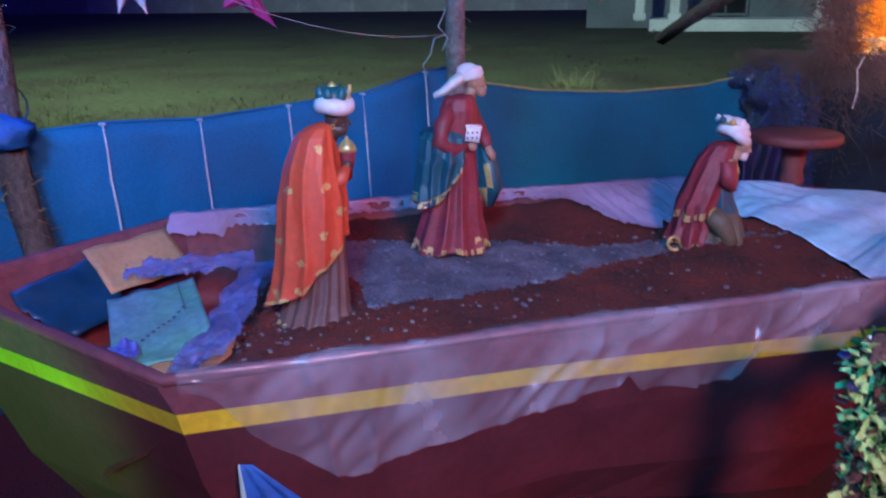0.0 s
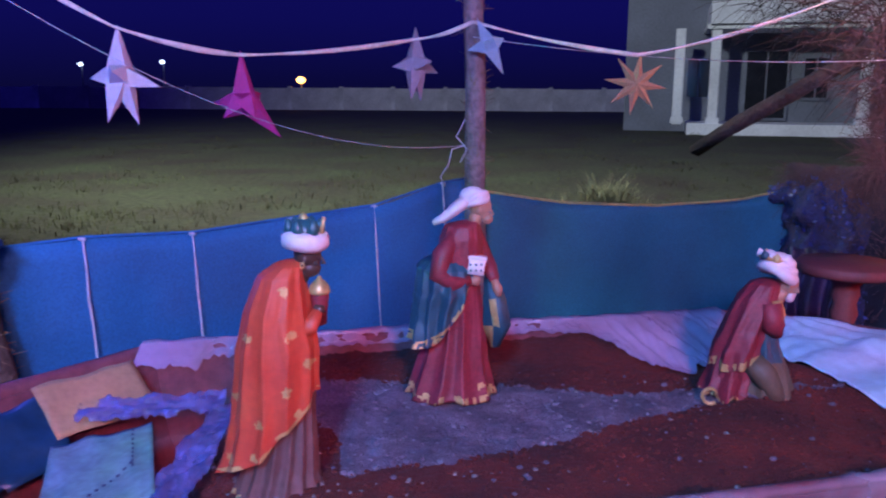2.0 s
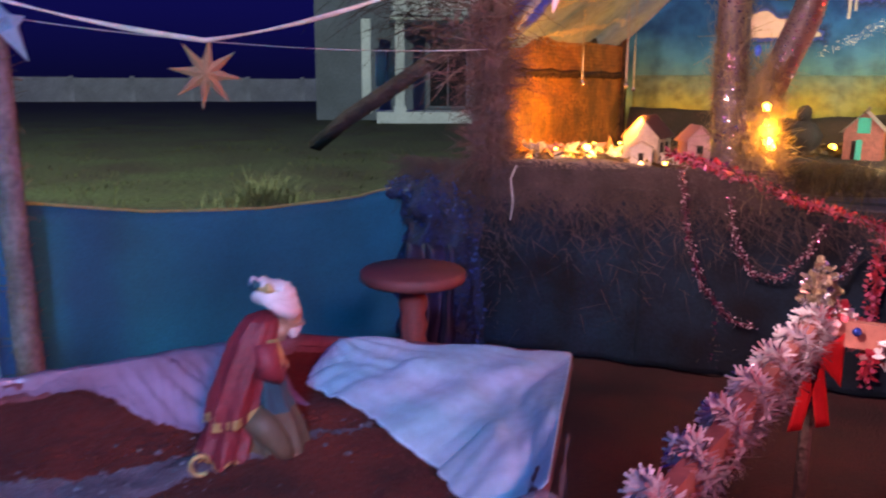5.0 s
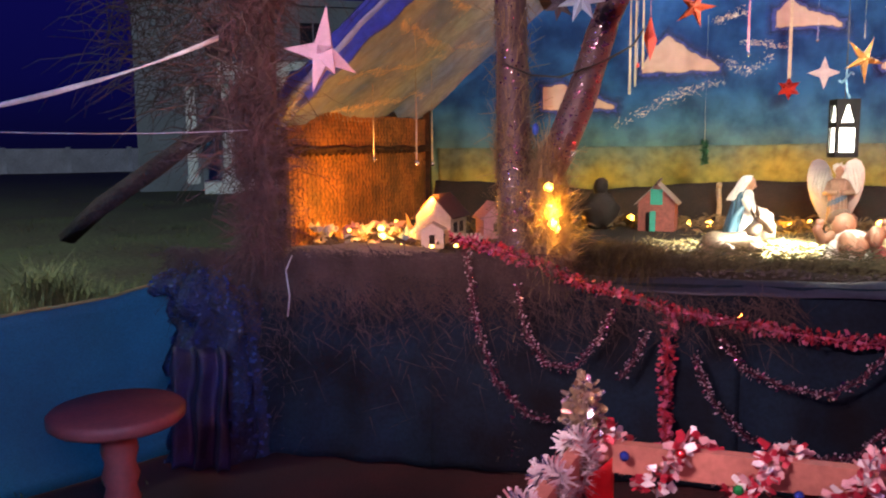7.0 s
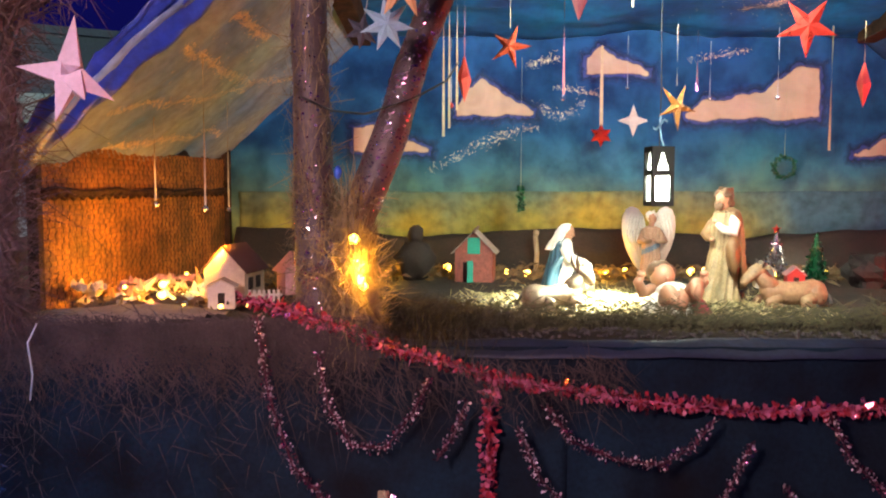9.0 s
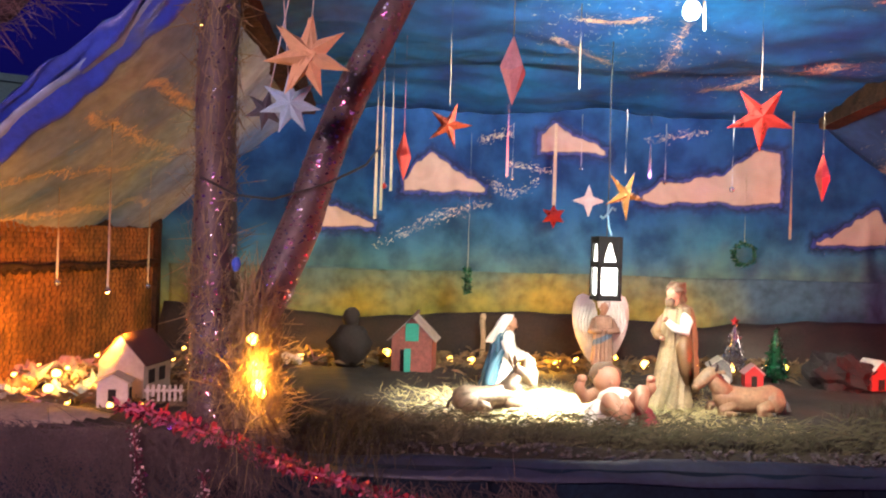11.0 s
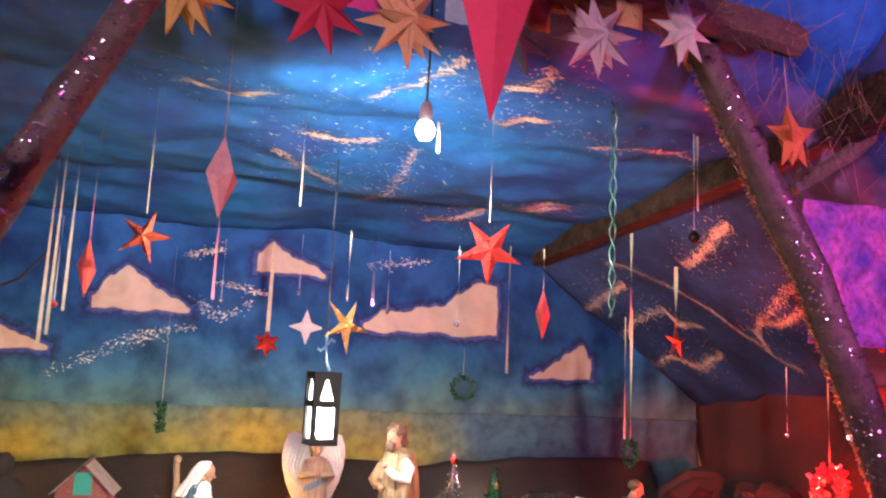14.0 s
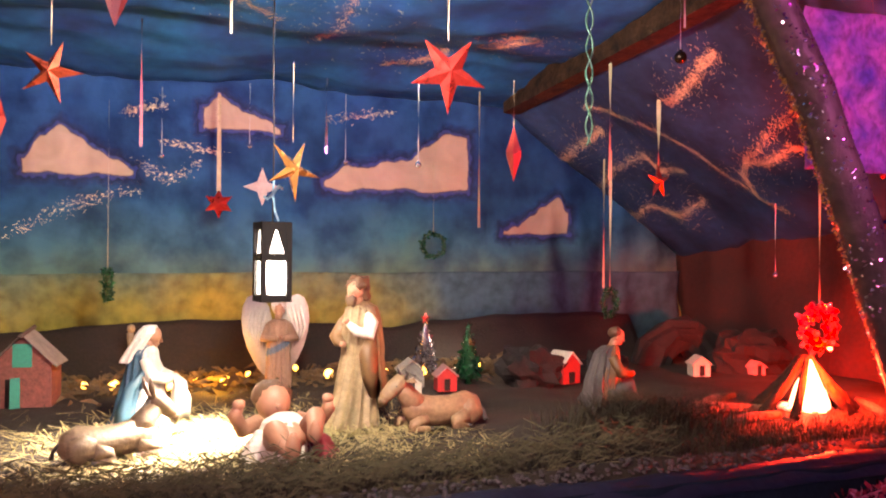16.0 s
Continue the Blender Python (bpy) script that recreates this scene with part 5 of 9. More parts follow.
trunk([(1.66, 0.06, 0.0), (1.66, 0.08, 1.2), (1.63, 0.12, 1.7), (1.62, 0.15, 3.1)], 0.105, 0.065, "straw-wrapped tree trunk rising through the stage front", 2)
trunk([(1.70, 0.06, 1.25), (1.86, 0.1, 1.55), (2.10, 0.14, 2.25), (2.52, 0.16, 3.16)], 0.085, 0.055, "slanting trunk wound with glittering tinsel", 5, False)
trunk([(5.66, 0.05, 0.0), (5.62, 0.02, 1.0), (5.02, 0.0, 2.27), (4.36, 0.0, 3.33)], 0.095, 0.06, "slanting trunk wound with gold and pink tinsel", 8, False)
bm = bmesh.new()
edge = [Vector((5.555, 0.05, 0.98)), Vector((4.955, 0.03, 2.24)), Vector((4.30, 0.03, 3.30))]
tinsel(bm, [edge[0].lerp(edge[1], i / 20) for i in range(20)] + [edge[1].lerp(edge[2], i / 20) for i in range(21)], 0.014, 900, 0.010, (0, 0, 1))
mesh_thing("tinsel_garland", bm, [mat("gold_tinsel", (0.62, 0.44, 0.14), 0.3, 0.5, 0.3, 20, 60, 0.2), FOIL_V[0]], STAGE, "gold tinsel line bound along the slanting trunk", "garland", "tinsel garlands", smooth=False)
post("thatch_post", [at_stage(0.47, 0.05, 0.0), at_stage(0.47, 0.02, 0.95), at_stage(0.48, -0.17, 1.18), at_stage(0.53, -0.2, 2.7)], (0.050, 0.050), "post thickly wrapped in straw at the stage corner", 1500, 6, 0.16, (THATCH, mat("reddish_straw", (0.13, 0.072, 0.072), 0.9, 0, 0.4, 6, 70, 0.4, 0.01)))
bm = bmesh.new()
straw_fuzz(bm, [at_stage(0.44, -0.17, 1.08), at_stage(0.46, -0.2, 1.6), at_stage(0.50, -0.2, 2.7)], 0.085, 2600, 0.20, 0)
straw_fuzz(bm, [at_stage(0.42, -0.2, 1.5), at_stage(0.35, -0.2, 2.1), at_stage(0.45, -0.2, 2.7)], 0.16, 1100, 0.30, 0)
straw_fuzz(bm, [at_stage(0.36, -0.25, 2.1), at_stage(0.9, -0.35, 2.45), at_stage(1.5, -0.40, 2.95)], 0.07, 900, 0.22, 0)
mesh_thing("thatch_fringe", bm, mat("reddish_straw", (0.16, 0.085, 0.060)), label="tangle of dry straw along the tent's sloping edge", category="thatch", kind="stuff", smooth=False)

# ---- statues of the three kings in the boat ----
SKIN = mat("painted_skin", (0.38, 0.19, 0.12), 0.5, 0, 0.12, 20, 60, 0.1, 0.002)
SKIN_DARK = mat("painted_dark_skin", (0.07, 0.035, 0.025), 0.45, 0, 0.15, 20, 60, 0.1, 0.002)
ROBE_ORANGE = mat("orange_red_paint", (0.55, 0.075, 0.028), 0.55, 0, 0.2, 9, 60, 0.15, 0.003, second=(0.42, 0.040, 0.020))
ROBE_BROWN = mat("brown_robe_paint", (0.16, 0.075, 0.065), 0.6, 0, 0.25, 9, 60, 0.15, 0.003)
ROBE_RED = mat("crimson_robe_paint", (0.25, 0.026, 0.038), 0.58, 0, 0.3, 12, 90, 0.25, 0.003, second=(0.15, 0.014, 0.020))
CAPE_TEAL = mat("teal_cape_paint", (0.014, 0.075, 0.105), 0.5, 0, 0.25, 9, 60, 0.15, 0.003)
GOLD = mat("gold_paint", (0.62, 0.42, 0.16), 0.4, 0.4, 0.2, 20, 80, 0.2, 0.002)
TURBAN = mat("white_turban_paint", (0.72, 0.62, 0.60), 0.55, 0, 0.15, 14, 60, 0.15, 0.003)
CROWN_GREEN = mat("green_crown_paint", (0.02, 0.10, 0.11), 0.4, 0.1, 0.2, 14, 60, 0.1)
KHAKI = mat("khaki_paint", (0.13, 0.085, 0.05), 0.6, 0, 0.2, 14, 60, 0.1)
SKINS = [ROBE_ORANGE, ROBE_BROWN, SKIN_DARK, TURBAN, GOLD, CROWN_GREEN, ROBE_RED]


def head(bm, c, r, mi, lean=0.0):
    """A head that looks along +x: skull, brow, nose, cheeks, mouth, chin, ears, neck."""
    m = Matrix.Translation(c) @ pose(0, 0, 0, 0, lean, 0)
    ball(bm, (-r * 0.05, 0, r * 0.12), (r * 0.95, r * 0.80, r * 1.02), mi, 20, m)
    ball(bm, (r * 0.30, 0, -r * 0.42), (r * 0.58, r * 0.60, r * 0.62), mi, 16, m)
    tube(bm, [m @ Vector((r * 0.72, s * r * 0.46, r * 0.16 - abs(s) * r * 0.08)) for s in (-1, -0.5, 0, 0.5, 1)], [r * 0.08, r * 0.15, r * 0.12, r * 0.15, r * 0.08], 8, mi)
    tube(bm, [m @ Vector(q) for q in ((r * 0.80, 0, r * 0.16), (r * 0.98, 0, -r * 0.10), (r * 1.16, 0, -r * 0.34), (r * 0.92, 0, -r * 0.40))], [r * 0.09, r * 0.12, r * 0.15, r * 0.06], 8, mi)
    tube(bm, [m @ Vector((r * (0.90 - 0.30 * abs(s)), s * r * 0.26, -r * 0.66)) for s in (-1, 0, 1)], [r * 0.05, r * 0.11, r * 0.05], 6, mi)
    ball(bm, (r * 0.62, 0, -r * 0.95), (r * 0.30, r * 0.30, r * 0.22), mi, 10, m)
    for s in (-1, 1):
        ball(bm, (r * 0.62, s * r * 0.38, -r * 0.34), (r * 0.24, r * 0.22, r * 0.22), mi, 8, m)
        ball(bm, (-r * 0.10, s * r * 0.80, -r * 0.15), (r * 0.20, r * 0.09, r * 0.28), mi, 8, m)
    tube(bm, [m @ Vector((-r * 0.15, 0, -r * 0.5)), m @ Vector((-r * 0.35, 0, -r * 1.7))], [r * 0.60, r * 0.55], 12, mi)


def turban(bm, c, r, mi, lean=0.0):
    m = Matrix.Translation(c) @ pose(0, 0, 0, 0, lean, 0)
    for k in range(3):
        pts = []
        for i in range(25):
            a = 2 * math.pi * i / 24
            pts.append(m @ Vector((r * math.cos(a), r * 0.92 * math.sin(a), r * (0.18 * k - 0.15) + 0.12 * r * math.sin(a * 2 + k * 2))))
        tube(bm, pts, r * 0.30, 8, mi, 0.08, k, 1.0, False)


def hand(bm, c, r, mi):
    ball(bm, c, (r, r * 0.7, r * 0.8), mi, 10, lump=0.3, seed=c[0] * 9)


def drape(bm, table, hem, tint, nu=110, nv=60, folds=9, amp=0.008, seed=1.0, sway=0.5, flat=1.0):
    """Modelled cloth: rows give z, back x, front x and half width; hem(angle) lifts the lower edge."""
    rows = []
    for j in range(nv + 2):
        t = min(1.0, j / nv)
        row = []
        for i in range(nu):
            th = 2 * math.pi * i / nu
            tt = t * hem(th)
            z, xb, xf, hw = knots(table, tt)
            ph = th * folds + sway * math.sin(tt * 4 + seed) + 1.4 * nz(th * 1.3, tt * 2, seed)
            crease = (1 - abs(math.sin(ph * 0.5)) * 2) * amp * (0.15 + 0.85 * tt) * flat
            crease += 0.35 * amp * nz(th * 5, tt * 9, seed + 4)
            pull = 0.86 if j > nv else 1.0
            cx, hx = (xb + xf) / 2, (xf - xb) / 2 + crease
            row.append((bm.verts.new((cx + hx * math.cos(th) * pull, (hw + crease) * math.sin(th) * pull, z + (0.006 if j > nv else 0))), th, t))
        rows.append(row)
    for j in range(nv + 1):
        for i in range(nu):
            a, b = rows[j][i], rows[j][(i + 1) % nu]
            c, d = rows[j + 1][(i + 1) % nu], rows[j + 1][i]
            face(bm, (a[0], b[0], c[0], d[0]), tint(a[0].co, a[1], a[2]))
    mid = Vector((0, 0, 0))
    for q in rows[0]:
        mid += q[0].co / nu
    top = bm.verts.new(mid)
    for i in range(nu):
        face(bm, (rows[0][i][0], rows[0][(i + 1) % nu][0], top), tint(mid, 0.0, 0.0))
    return rows


def sprig(p, spots, r):
    for q in spots:
        d = math.hypot(p.x - q[0], p.z - q[1])
        if d < r * (0.75 + 0.5 * nz(p.x * 140, p.z * 140, 2.0)):
            return True
    return False


# standing king in the orange cloak
bm = bmesh.new()
drape(bm, [(0, 0.40, -0.02, 0.045, 0.03), (0.4, 0.22, -0.06, 0.055, 0.055), (0.8, 0.05, -0.105, 0.058, 0.075), (1, 0.0, -0.125, 0.068, 0.085)], lambda th: 1.0, lambda p, th, t: 4 if t > 0.93 and nz(p.x * 60, p.y * 60, 3) > 0.1 else 1, 100, 30, 15, 0.009, 3.0)
SPOT1 = [(-0.070, 0.365), (0.008, 0.462), (0.020, 0.372), (0.050, 0.305), (0.008, 0.255), (-0.105, 0.232), (-0.050, 0.185), (-0.060, 0.112), (-0.118, 0.098), (0.03, 0.20)]


def hem1(th):
    f = 0.5 + 0.5 * math.cos(th)
    return 0.985 - 0.40 * f ** 1.2 + 0.012 * math.sin(th * 6)


def tint1(p, th, t):
    if sprig(p, SPOT1, 0.0125):
        return 4
    if t > 0.955 and nz(p.x * 45, p.z * 45, 5) > -0.12:
        return 4
    return 0


drape(bm, [(0, 0.513, 0.000, 0.034, 0.024), (0.03, 0.505, -0.022, 0.040, 0.048), (0.075, 0.485, -0.052, 0.044, 0.066), (0.21, 0.413, -0.083, 0.052, 0.078), (0.37, 0.33, -0.103, 0.066, 0.086), (0.54, 0.25, -0.111, 0.064, 0.09), (0.70, 0.17, -0.12, 0.062, 0.092), (0.84, 0.105, -0.134, 0.06, 0.094), (1, 0.055, -0.158, 0.06, 0.098)], hem1, tint1, 140, 84, 11, 0.0075, 1.0, 0.4)
head(bm, (0.050, 0, 0.522), 0.030, 2, 8)
ball(bm, (0.052, 0, 0.497), (0.024, 0.020, 0.020), 2, 10)
tube(bm, [(0.045 + 0.030 * math.cos(2 * math.pi * i / 24), 0.030 * math.sin(2 * math.pi * i / 24), 0.555 + 0.003 * math.sin(i * 0.52)) for i in range(25)], 0.0205, 12, 3, 0.05, 4, 1.0, False)
ball(bm, (0.042, 0, 0.572), (0.034, 0.032, 0.030), 5, 16)
for k in range(6):
    a = 2 * math.pi * k / 6 + 0.2
    m = pose(0.044 + 0.028 * math.cos(a), 0.027 * math.sin(a), 0.570, 0, 14 * math.cos(a), 0)
    lathe(bm, [(0.013, 0.0), (0.012, 0.015), (0.007, 0.027), (0.0015, 0.032)], 10, 5, m)
lathe(bm, [(0.010, 0.0), (0.011, 0.008), (0.006, 0.014), (0.001, 0.017)], 10, 4, pose(0.042, 0, 0.595))
box(bm, (0, 0, 0), (0.008, 0.007, 0.034), 4, pose(0.083, -0.008, 0.588, 0, 8, 0), 0.002)
tube(bm, [(0.036, -0.034, 0.366), (0.056, -0.034, 0.380), (0.070, -0.018, 0.408)], [0.012, 0.017, 0.011], 14, 0, 0.14, 3)
tube(bm, [(0.020, 0.058, 0.425), (0.038, 0.072, 0.365), (0.060, 0.052, 0.375), (0.070, 0.022, 0.405)], [0.024, 0.030, 0.022, 0.013], 12, 6, 0.10, 5)
hand(bm, (0.072, -0.016, 0.412), 0.014, 2)
hand(bm, (0.072, 0.016, 0.412), 0.014, 2)
lathe(bm, [(0.010, 0.0), (0.016, 0.012), (0.019, 0.042), (0.019, 0.05)], 16, 6, pose(0.072, 0, 0.395))
lathe(bm, [(0.022, 0.048), (0.023, 0.053), (0.020, 0.063), (0.012, 0.074), (0.006, 0.078), (0.004, 0.084), (0.0, 0.086)], 16, 4, pose(0.072, 0, 0.395))
torus_pts = [(0.042 + 0.004 * math.cos(i * 0.7), -0.030, 0.508 + 0.006 * math.sin(i * 0.7)) for i in range(10)]
tube(bm, torus_pts, 0.002, 5, 4)
mesh_thing("king_statue", bm, SKINS, pose(-0.45, 1.66, 0.635, 0, 0, 4), "painted standing king statue in a long orange-red cloak", "statue", "king statues")

# standing king in crimson with the teal cape
bm = bmesh.new()


def tint2(p, th, t):
    if t > 0.95 and nz(p.x * 75, p.y * 75, 3) > -0.02:
        return 4
    if p.z < 0.085 and sprig(p, [(-0.115, 0.045), (-0.075, 0.035), (0.075, 0.06), (0.02, 0.03), (0.1, 0.04)], 0.013):
        return 4
    return 6


drape(bm, [(0, 0.505, 0.018, 0.066, 0.024), (0.03, 0.495, -0.022, 0.070, 0.050), (0.09, 0.46, -0.035, 0.076, 0.064), (0.22, 0.40, -0.040, 0.076, 0.060), (0.35, 0.335, -0.042, 0.070, 0.056), (0.55, 0.24, -0.060, 0.080, 0.064), (0.78, 0.12, -0.092, 0.094, 0.078), (0.93, 0.04, -0.118, 0.112, 0.094), (1, 0.008, -0.132, 0.122, 0.102)], lambda th: 1.0 + 0.012 * math.sin(th * 5) - 0.02, tint2, 130, 80, 10, 0.0085, 2.0, 0.3)


def hem2(th):
    f = max(0.0, math.cos(th + 0.25))
    return 0.98 - 0.78 * f ** 1.5 + 0.035 * math.sin(th * 5 + 1)


def tint2c(p, th, t):
    if t > 0.91 and nz(p.x * 70, p.z * 70, 8) > -0.05:
        return 4
    return 5


drape(bm, [(0, 0.400, -0.080, 0.040, 0.066), (0.10, 0.380, -0.100, 0.062, 0.082), (0.45, 0.31, -0.104, 0.072, 0.092), (0.8, 0.225, -0.112, 0.066, 0.096), (1, 0.165, -0.122, 0.058, 0.100)], hem2, tint2c, 130, 60, 13, 0.0130, 5.0, 1.2)
FALL = [(0.098, 0.020, 0.350), (0.112, 0.010, 0.290), (0.122, 0.005, 0.215), (0.118, 0.005, 0.150)]
b0 = len(bm.faces)
tube(bm, FALL, [0.014, 0.026, 0.032, 0.010], 18, 5, 0.35, 3)
bm.faces.ensure_lookup_table()
for f in bm.faces[b0:]:
    c = f.calc_center_median()
    if sprig(c, [(0.112, 0.275), (0.112, 0.25), (0.124, 0.215), (0.10, 0.18), (0.13, 0.17)], 0.015):
        f.material_index = 4
head(bm, (0.072, 0, 0.540), 0.031, 2, 12)
ball(bm, (0.090, 0, 0.512), (0.016, 0.016, 0.016), 2, 8)
turban(bm, (0.055, 0, 0.562), 0.033, 3, -24)
ball(bm, (0.050, 0, 0.572), (0.036, 0.034, 0.026), 3, 14)
tube(bm, [(0.030, -0.012, 0.560), (0.0, -0.022, 0.540), (-0.025, -0.022, 0.515), (-0.055, -0.02, 0.502)], [0.026, 0.026, 0.019, 0.012], 12, 3, 0.22, 2, 0.6)
tube(bm, [(0.005, -0.030, 0.480), (-0.030, -0.062, 0.42), (-0.040, -0.072, 0.37), (0.0, -0.070, 0.348), (0.045, -0.056, 0.352)], [0.016, 0.028, 0.026, 0.023, 0.013], 14, 6, 0.12, 4)
tube(bm, [(0.05, 0.055, 0.465), (0.075, 0.065, 0.40), (0.10, 0.035, 0.365), (0.112, -0.01, 0.345)], [0.030, 0.028, 0.024, 0.013], 12, 6, 0.12, 6)
hand(bm, (0.058, -0.055, 0.352), 0.016, 2)
tube(bm, [(0.110, -0.012, 0.345), (0.122, -0.020, 0.318), (0.124, -0.022, 0.302)], [0.010, 0.014, 0.007], 8, 2)
box(bm, (0, 0, 0), (0.048, 0.036, 0.044), 3, pose(0.060, -0.040, 0.390, 0, 8, 0), 0.004)
box(bm, (0, 0, 0), (0.052, 0.040, 0.008), 3, pose(0.063, -0.040, 0.413, 0, 8, 0), 0.002)
for dx, dz in ((-0.014, -0.010), (0.0, -0.010), (0.014, -0.010), (-0.014, 0.006), (0.0, 0.006), (0.014, 0.006)):
    ball(bm, (0.060 + dx, -0.0585, 0.390 + dz), (0.0030, 0.0015, 0.0036), 5, 8)
mesh_thing("king_statue", bm, [ROBE_ORANGE, ROBE_BROWN, SKIN, TURBAN, GOLD, CAPE_TEAL, ROBE_RED], pose(-0.118, 2.20, 0.645, 0, 0, 2), "painted standing king statue in crimson robe and teal cape", "statue", "king statues")

# kneeling king
bm = bmesh.new()


def tint3(p, th, t):
    if t > 0.90 and nz(p.x * 65, p.y * 65, 6) > -0.1:
        return 4
    return 6


drape(bm, [(0, 0.15, -0.070, 0.045, 0.055), (0.5, 0.07, -0.090, 0.025, 0.068), (0.8, 0.03, -0.105, 0.012, 0.078), (1, 0.006, -0.115, 0.014, 0.084)], lambda th: 0.94 + 0.06 * math.sin(th * 6 + 1), tint3, 110, 30, 7, 0.012, 7.0, 0.6)
drape(bm, [(0, 0.340, 0.035, 0.078, 0.026), (0.05, 0.330, 0.008, 0.088, 0.046), (0.22, 0.285, -0.028, 0.082, 0.062), (0.5, 0.21, -0.058, 0.056, 0.070), (0.78, 0.146, -0.080, 0.040, 0.074), (1, 0.088, -0.088, 0.032, 0.078)], lambda th: 0.97 - 0.12 * max(0, math.cos(th)) + 0.02 * math.sin(th * 5), tint3, 120, 60, 8, 0.008, 9.0, 0.8)
drape(bm, [(0, 0.25, 0.0, 0.082, 0.042), (0.4, 0.15, 0.0, 0.098, 0.056), (0.7, 0.07, 0.0, 0.130, 0.066), (1, 0.0, -0.01, 0.152, 0.072)], lambda th: 1.0, lambda p, th, t: 5 if 0.12 < p.z < 0.21 else 7, 80, 30, 7, 0.008, 4.0, 0.5)
tube(bm, [(0.01, -0.050, 0.115), (0.045, -0.062, 0.085), (0.070, -0.062, 0.040), (0.085, -0.058, 0.012)], [0.034, 0.034, 0.026, 0.020], 12, 7, 0.1, 2)
ball(bm, (0.092, -0.058, 0.012), (0.018, 0.014, 0.012), 2, 8)
tube(bm, [(-0.108 + 0.020 * math.cos(i * 0.55), -0.062 - 0.002 * i, 0.026 + 0.020 * math.sin(i * 0.55)) for i in range(11)], 0.0055, 7, 4)
head(bm, (0.108, 0, 0.326), 0.032, 2, 18)
ball(bm, (0.118, 0, 0.298), (0.017, 0.020, 0.022), 3, 10, lump=0.3)
for k in range(3):
    m = Matrix.Translation((0.080, 0, 0.362 + 0.014 * k)) @ pose(0, 0, 0, 0, 24, 0)
    tube(bm, [m @ Vector(((0.042 - 0.006 * k) * math.cos(2 * math.pi * i / 24), (0.040 - 0.006 * k) * math.sin(2 * math.pi * i / 24), 0.005 * math.sin(4 * math.pi * i / 24 + k))) for i in range(25)], 0.017, 10, 3, 0.06, k, 1.0, False)
ball(bm, (0.078, 0, 0.386), (0.042, 0.040, 0.030), 3, 14)
for k in range(7):
    a = 2 * math.pi * k / 7
    m = Matrix.Translation((0.068, 0, 0.397)) @ pose(0, 0, 0, 0, 12, 0)
    p = m @ Vector((0.036 * math.cos(a), 0.034 * math.sin(a), 0.0))
    lathe(bm, [(0.013, 0), (0.012, 0.008), (0.006, 0.016), (0.001, 0.021)], 8, 5 if k % 3 == 1 else (4 if k % 3 else 3), Matrix.Translation(p) @ pose(0, 0, 0, -18 * math.sin(a), 18 * math.cos(a), 0))
tube(bm, [(0.068 + 0.038 * math.cos(2 * math.pi * i / 20), 0.037 * math.sin(2 * math.pi * i / 20), 0.397 - 0.008 * math.cos(2 * math.pi * i / 20)) for i in range(21)], 0.005, 6, 4)
for s in (-1, 1):
    tube(bm, [(0.045, s * 0.058, 0.285), (0.050, s * 0.070, 0.225), (0.068, s * 0.048, 0.205), (0.084, s * 0.016, 0.212)], [0.026, 0.028, 0.022, 0.013], 12, 6, 0.12, 2 + s)
    hand(bm, (0.088, s * 0.010, 0.214), 0.015, 2)
b0 = len(bm.faces)
tube(bm, [(0.062, -0.048, 0.29), (0.066, -0.060, 0.255), (0.062, -0.062, 0.225)], [0.014, 0.020, 0.018], 10, 4, 0.3, 2)
mesh_thing("king_statue", bm, [ROBE_ORANGE, ROBE_BROWN, SKIN, TURBAN, GOLD, CAPE_TEAL, ROBE_RED, KHAKI], pose(0.695, 2.26, 0.648, 0, 0, 2), "painted kneeling king statue with white turban and red cloak", "statue", "king statues")

# ---- painted clouds and sprayed gold on the cloth ----
def feather_mat(name, color, full):
    """Sprayed paint that thins out towards its rim, by the mesh's own fade value."""
    m = bpy.data.materials.new(name)
    m.use_nodes = True
    n, l = m.node_tree.nodes, m.node_tree.links
    b = n["Principled BSDF"]
    b.inputs["Base Color"].default_value, b.inputs["Roughness"].default_value = (*color, 1), 0.75
    at, tc, nn, ad, mr = n.new("ShaderNodeAttribute"), n.new("ShaderNodeTexCoord"), n.new("ShaderNodeTexNoise"), n.new("ShaderNodeMath"), n.new("ShaderNodeMapRange")
    at.attribute_name = "fade"
    brush, tone = n.new("ShaderNodeTexNoise"), n.new("ShaderNodeMixRGB")
    brush.inputs["Scale"].default_value, brush.inputs["Detail"].default_value, brush.inputs["Distortion"].default_value = 6.0, 8, 0.8
    tone.inputs[1].default_value, tone.inputs[2].default_value = (*(q * 0.62 for q in color), 1), (*(min(1.0, q * 1.2) for q in color), 1)
    l.new(tc.outputs["Object"], brush.inputs["Vector"])
    l.new(brush.outputs["Fac"], tone.inputs["Fac"])
    l.new(tone.outputs[0], b.inputs["Base Color"])
    nn.inputs["Scale"].default_value, nn.inputs["Detail"].default_value = 22.0, 6
    l.new(tc.outputs["Object"], nn.inputs["Vector"])
    ad.operation = "ADD"
    l.new(at.outputs["Fac"], ad.inputs[0])
    l.new(nn.outputs["Fac"], ad.inputs[1])
    mr.inputs["From Min"].default_value, mr.inputs["From Max"].default_value = 0.55, full
    l.new(ad.outputs[0], mr.inputs[0])
    l.new(mr.outputs[0], b.inputs["Alpha"])
    return m


EDGE_SOFT, CLOUD_SOFT = feather_mat("dark_blue_spray", (0.010, 0.032, 0.19), 1.4), feather_mat("cloud_spray", (0.42, 0.32, 0.27), 1.2)


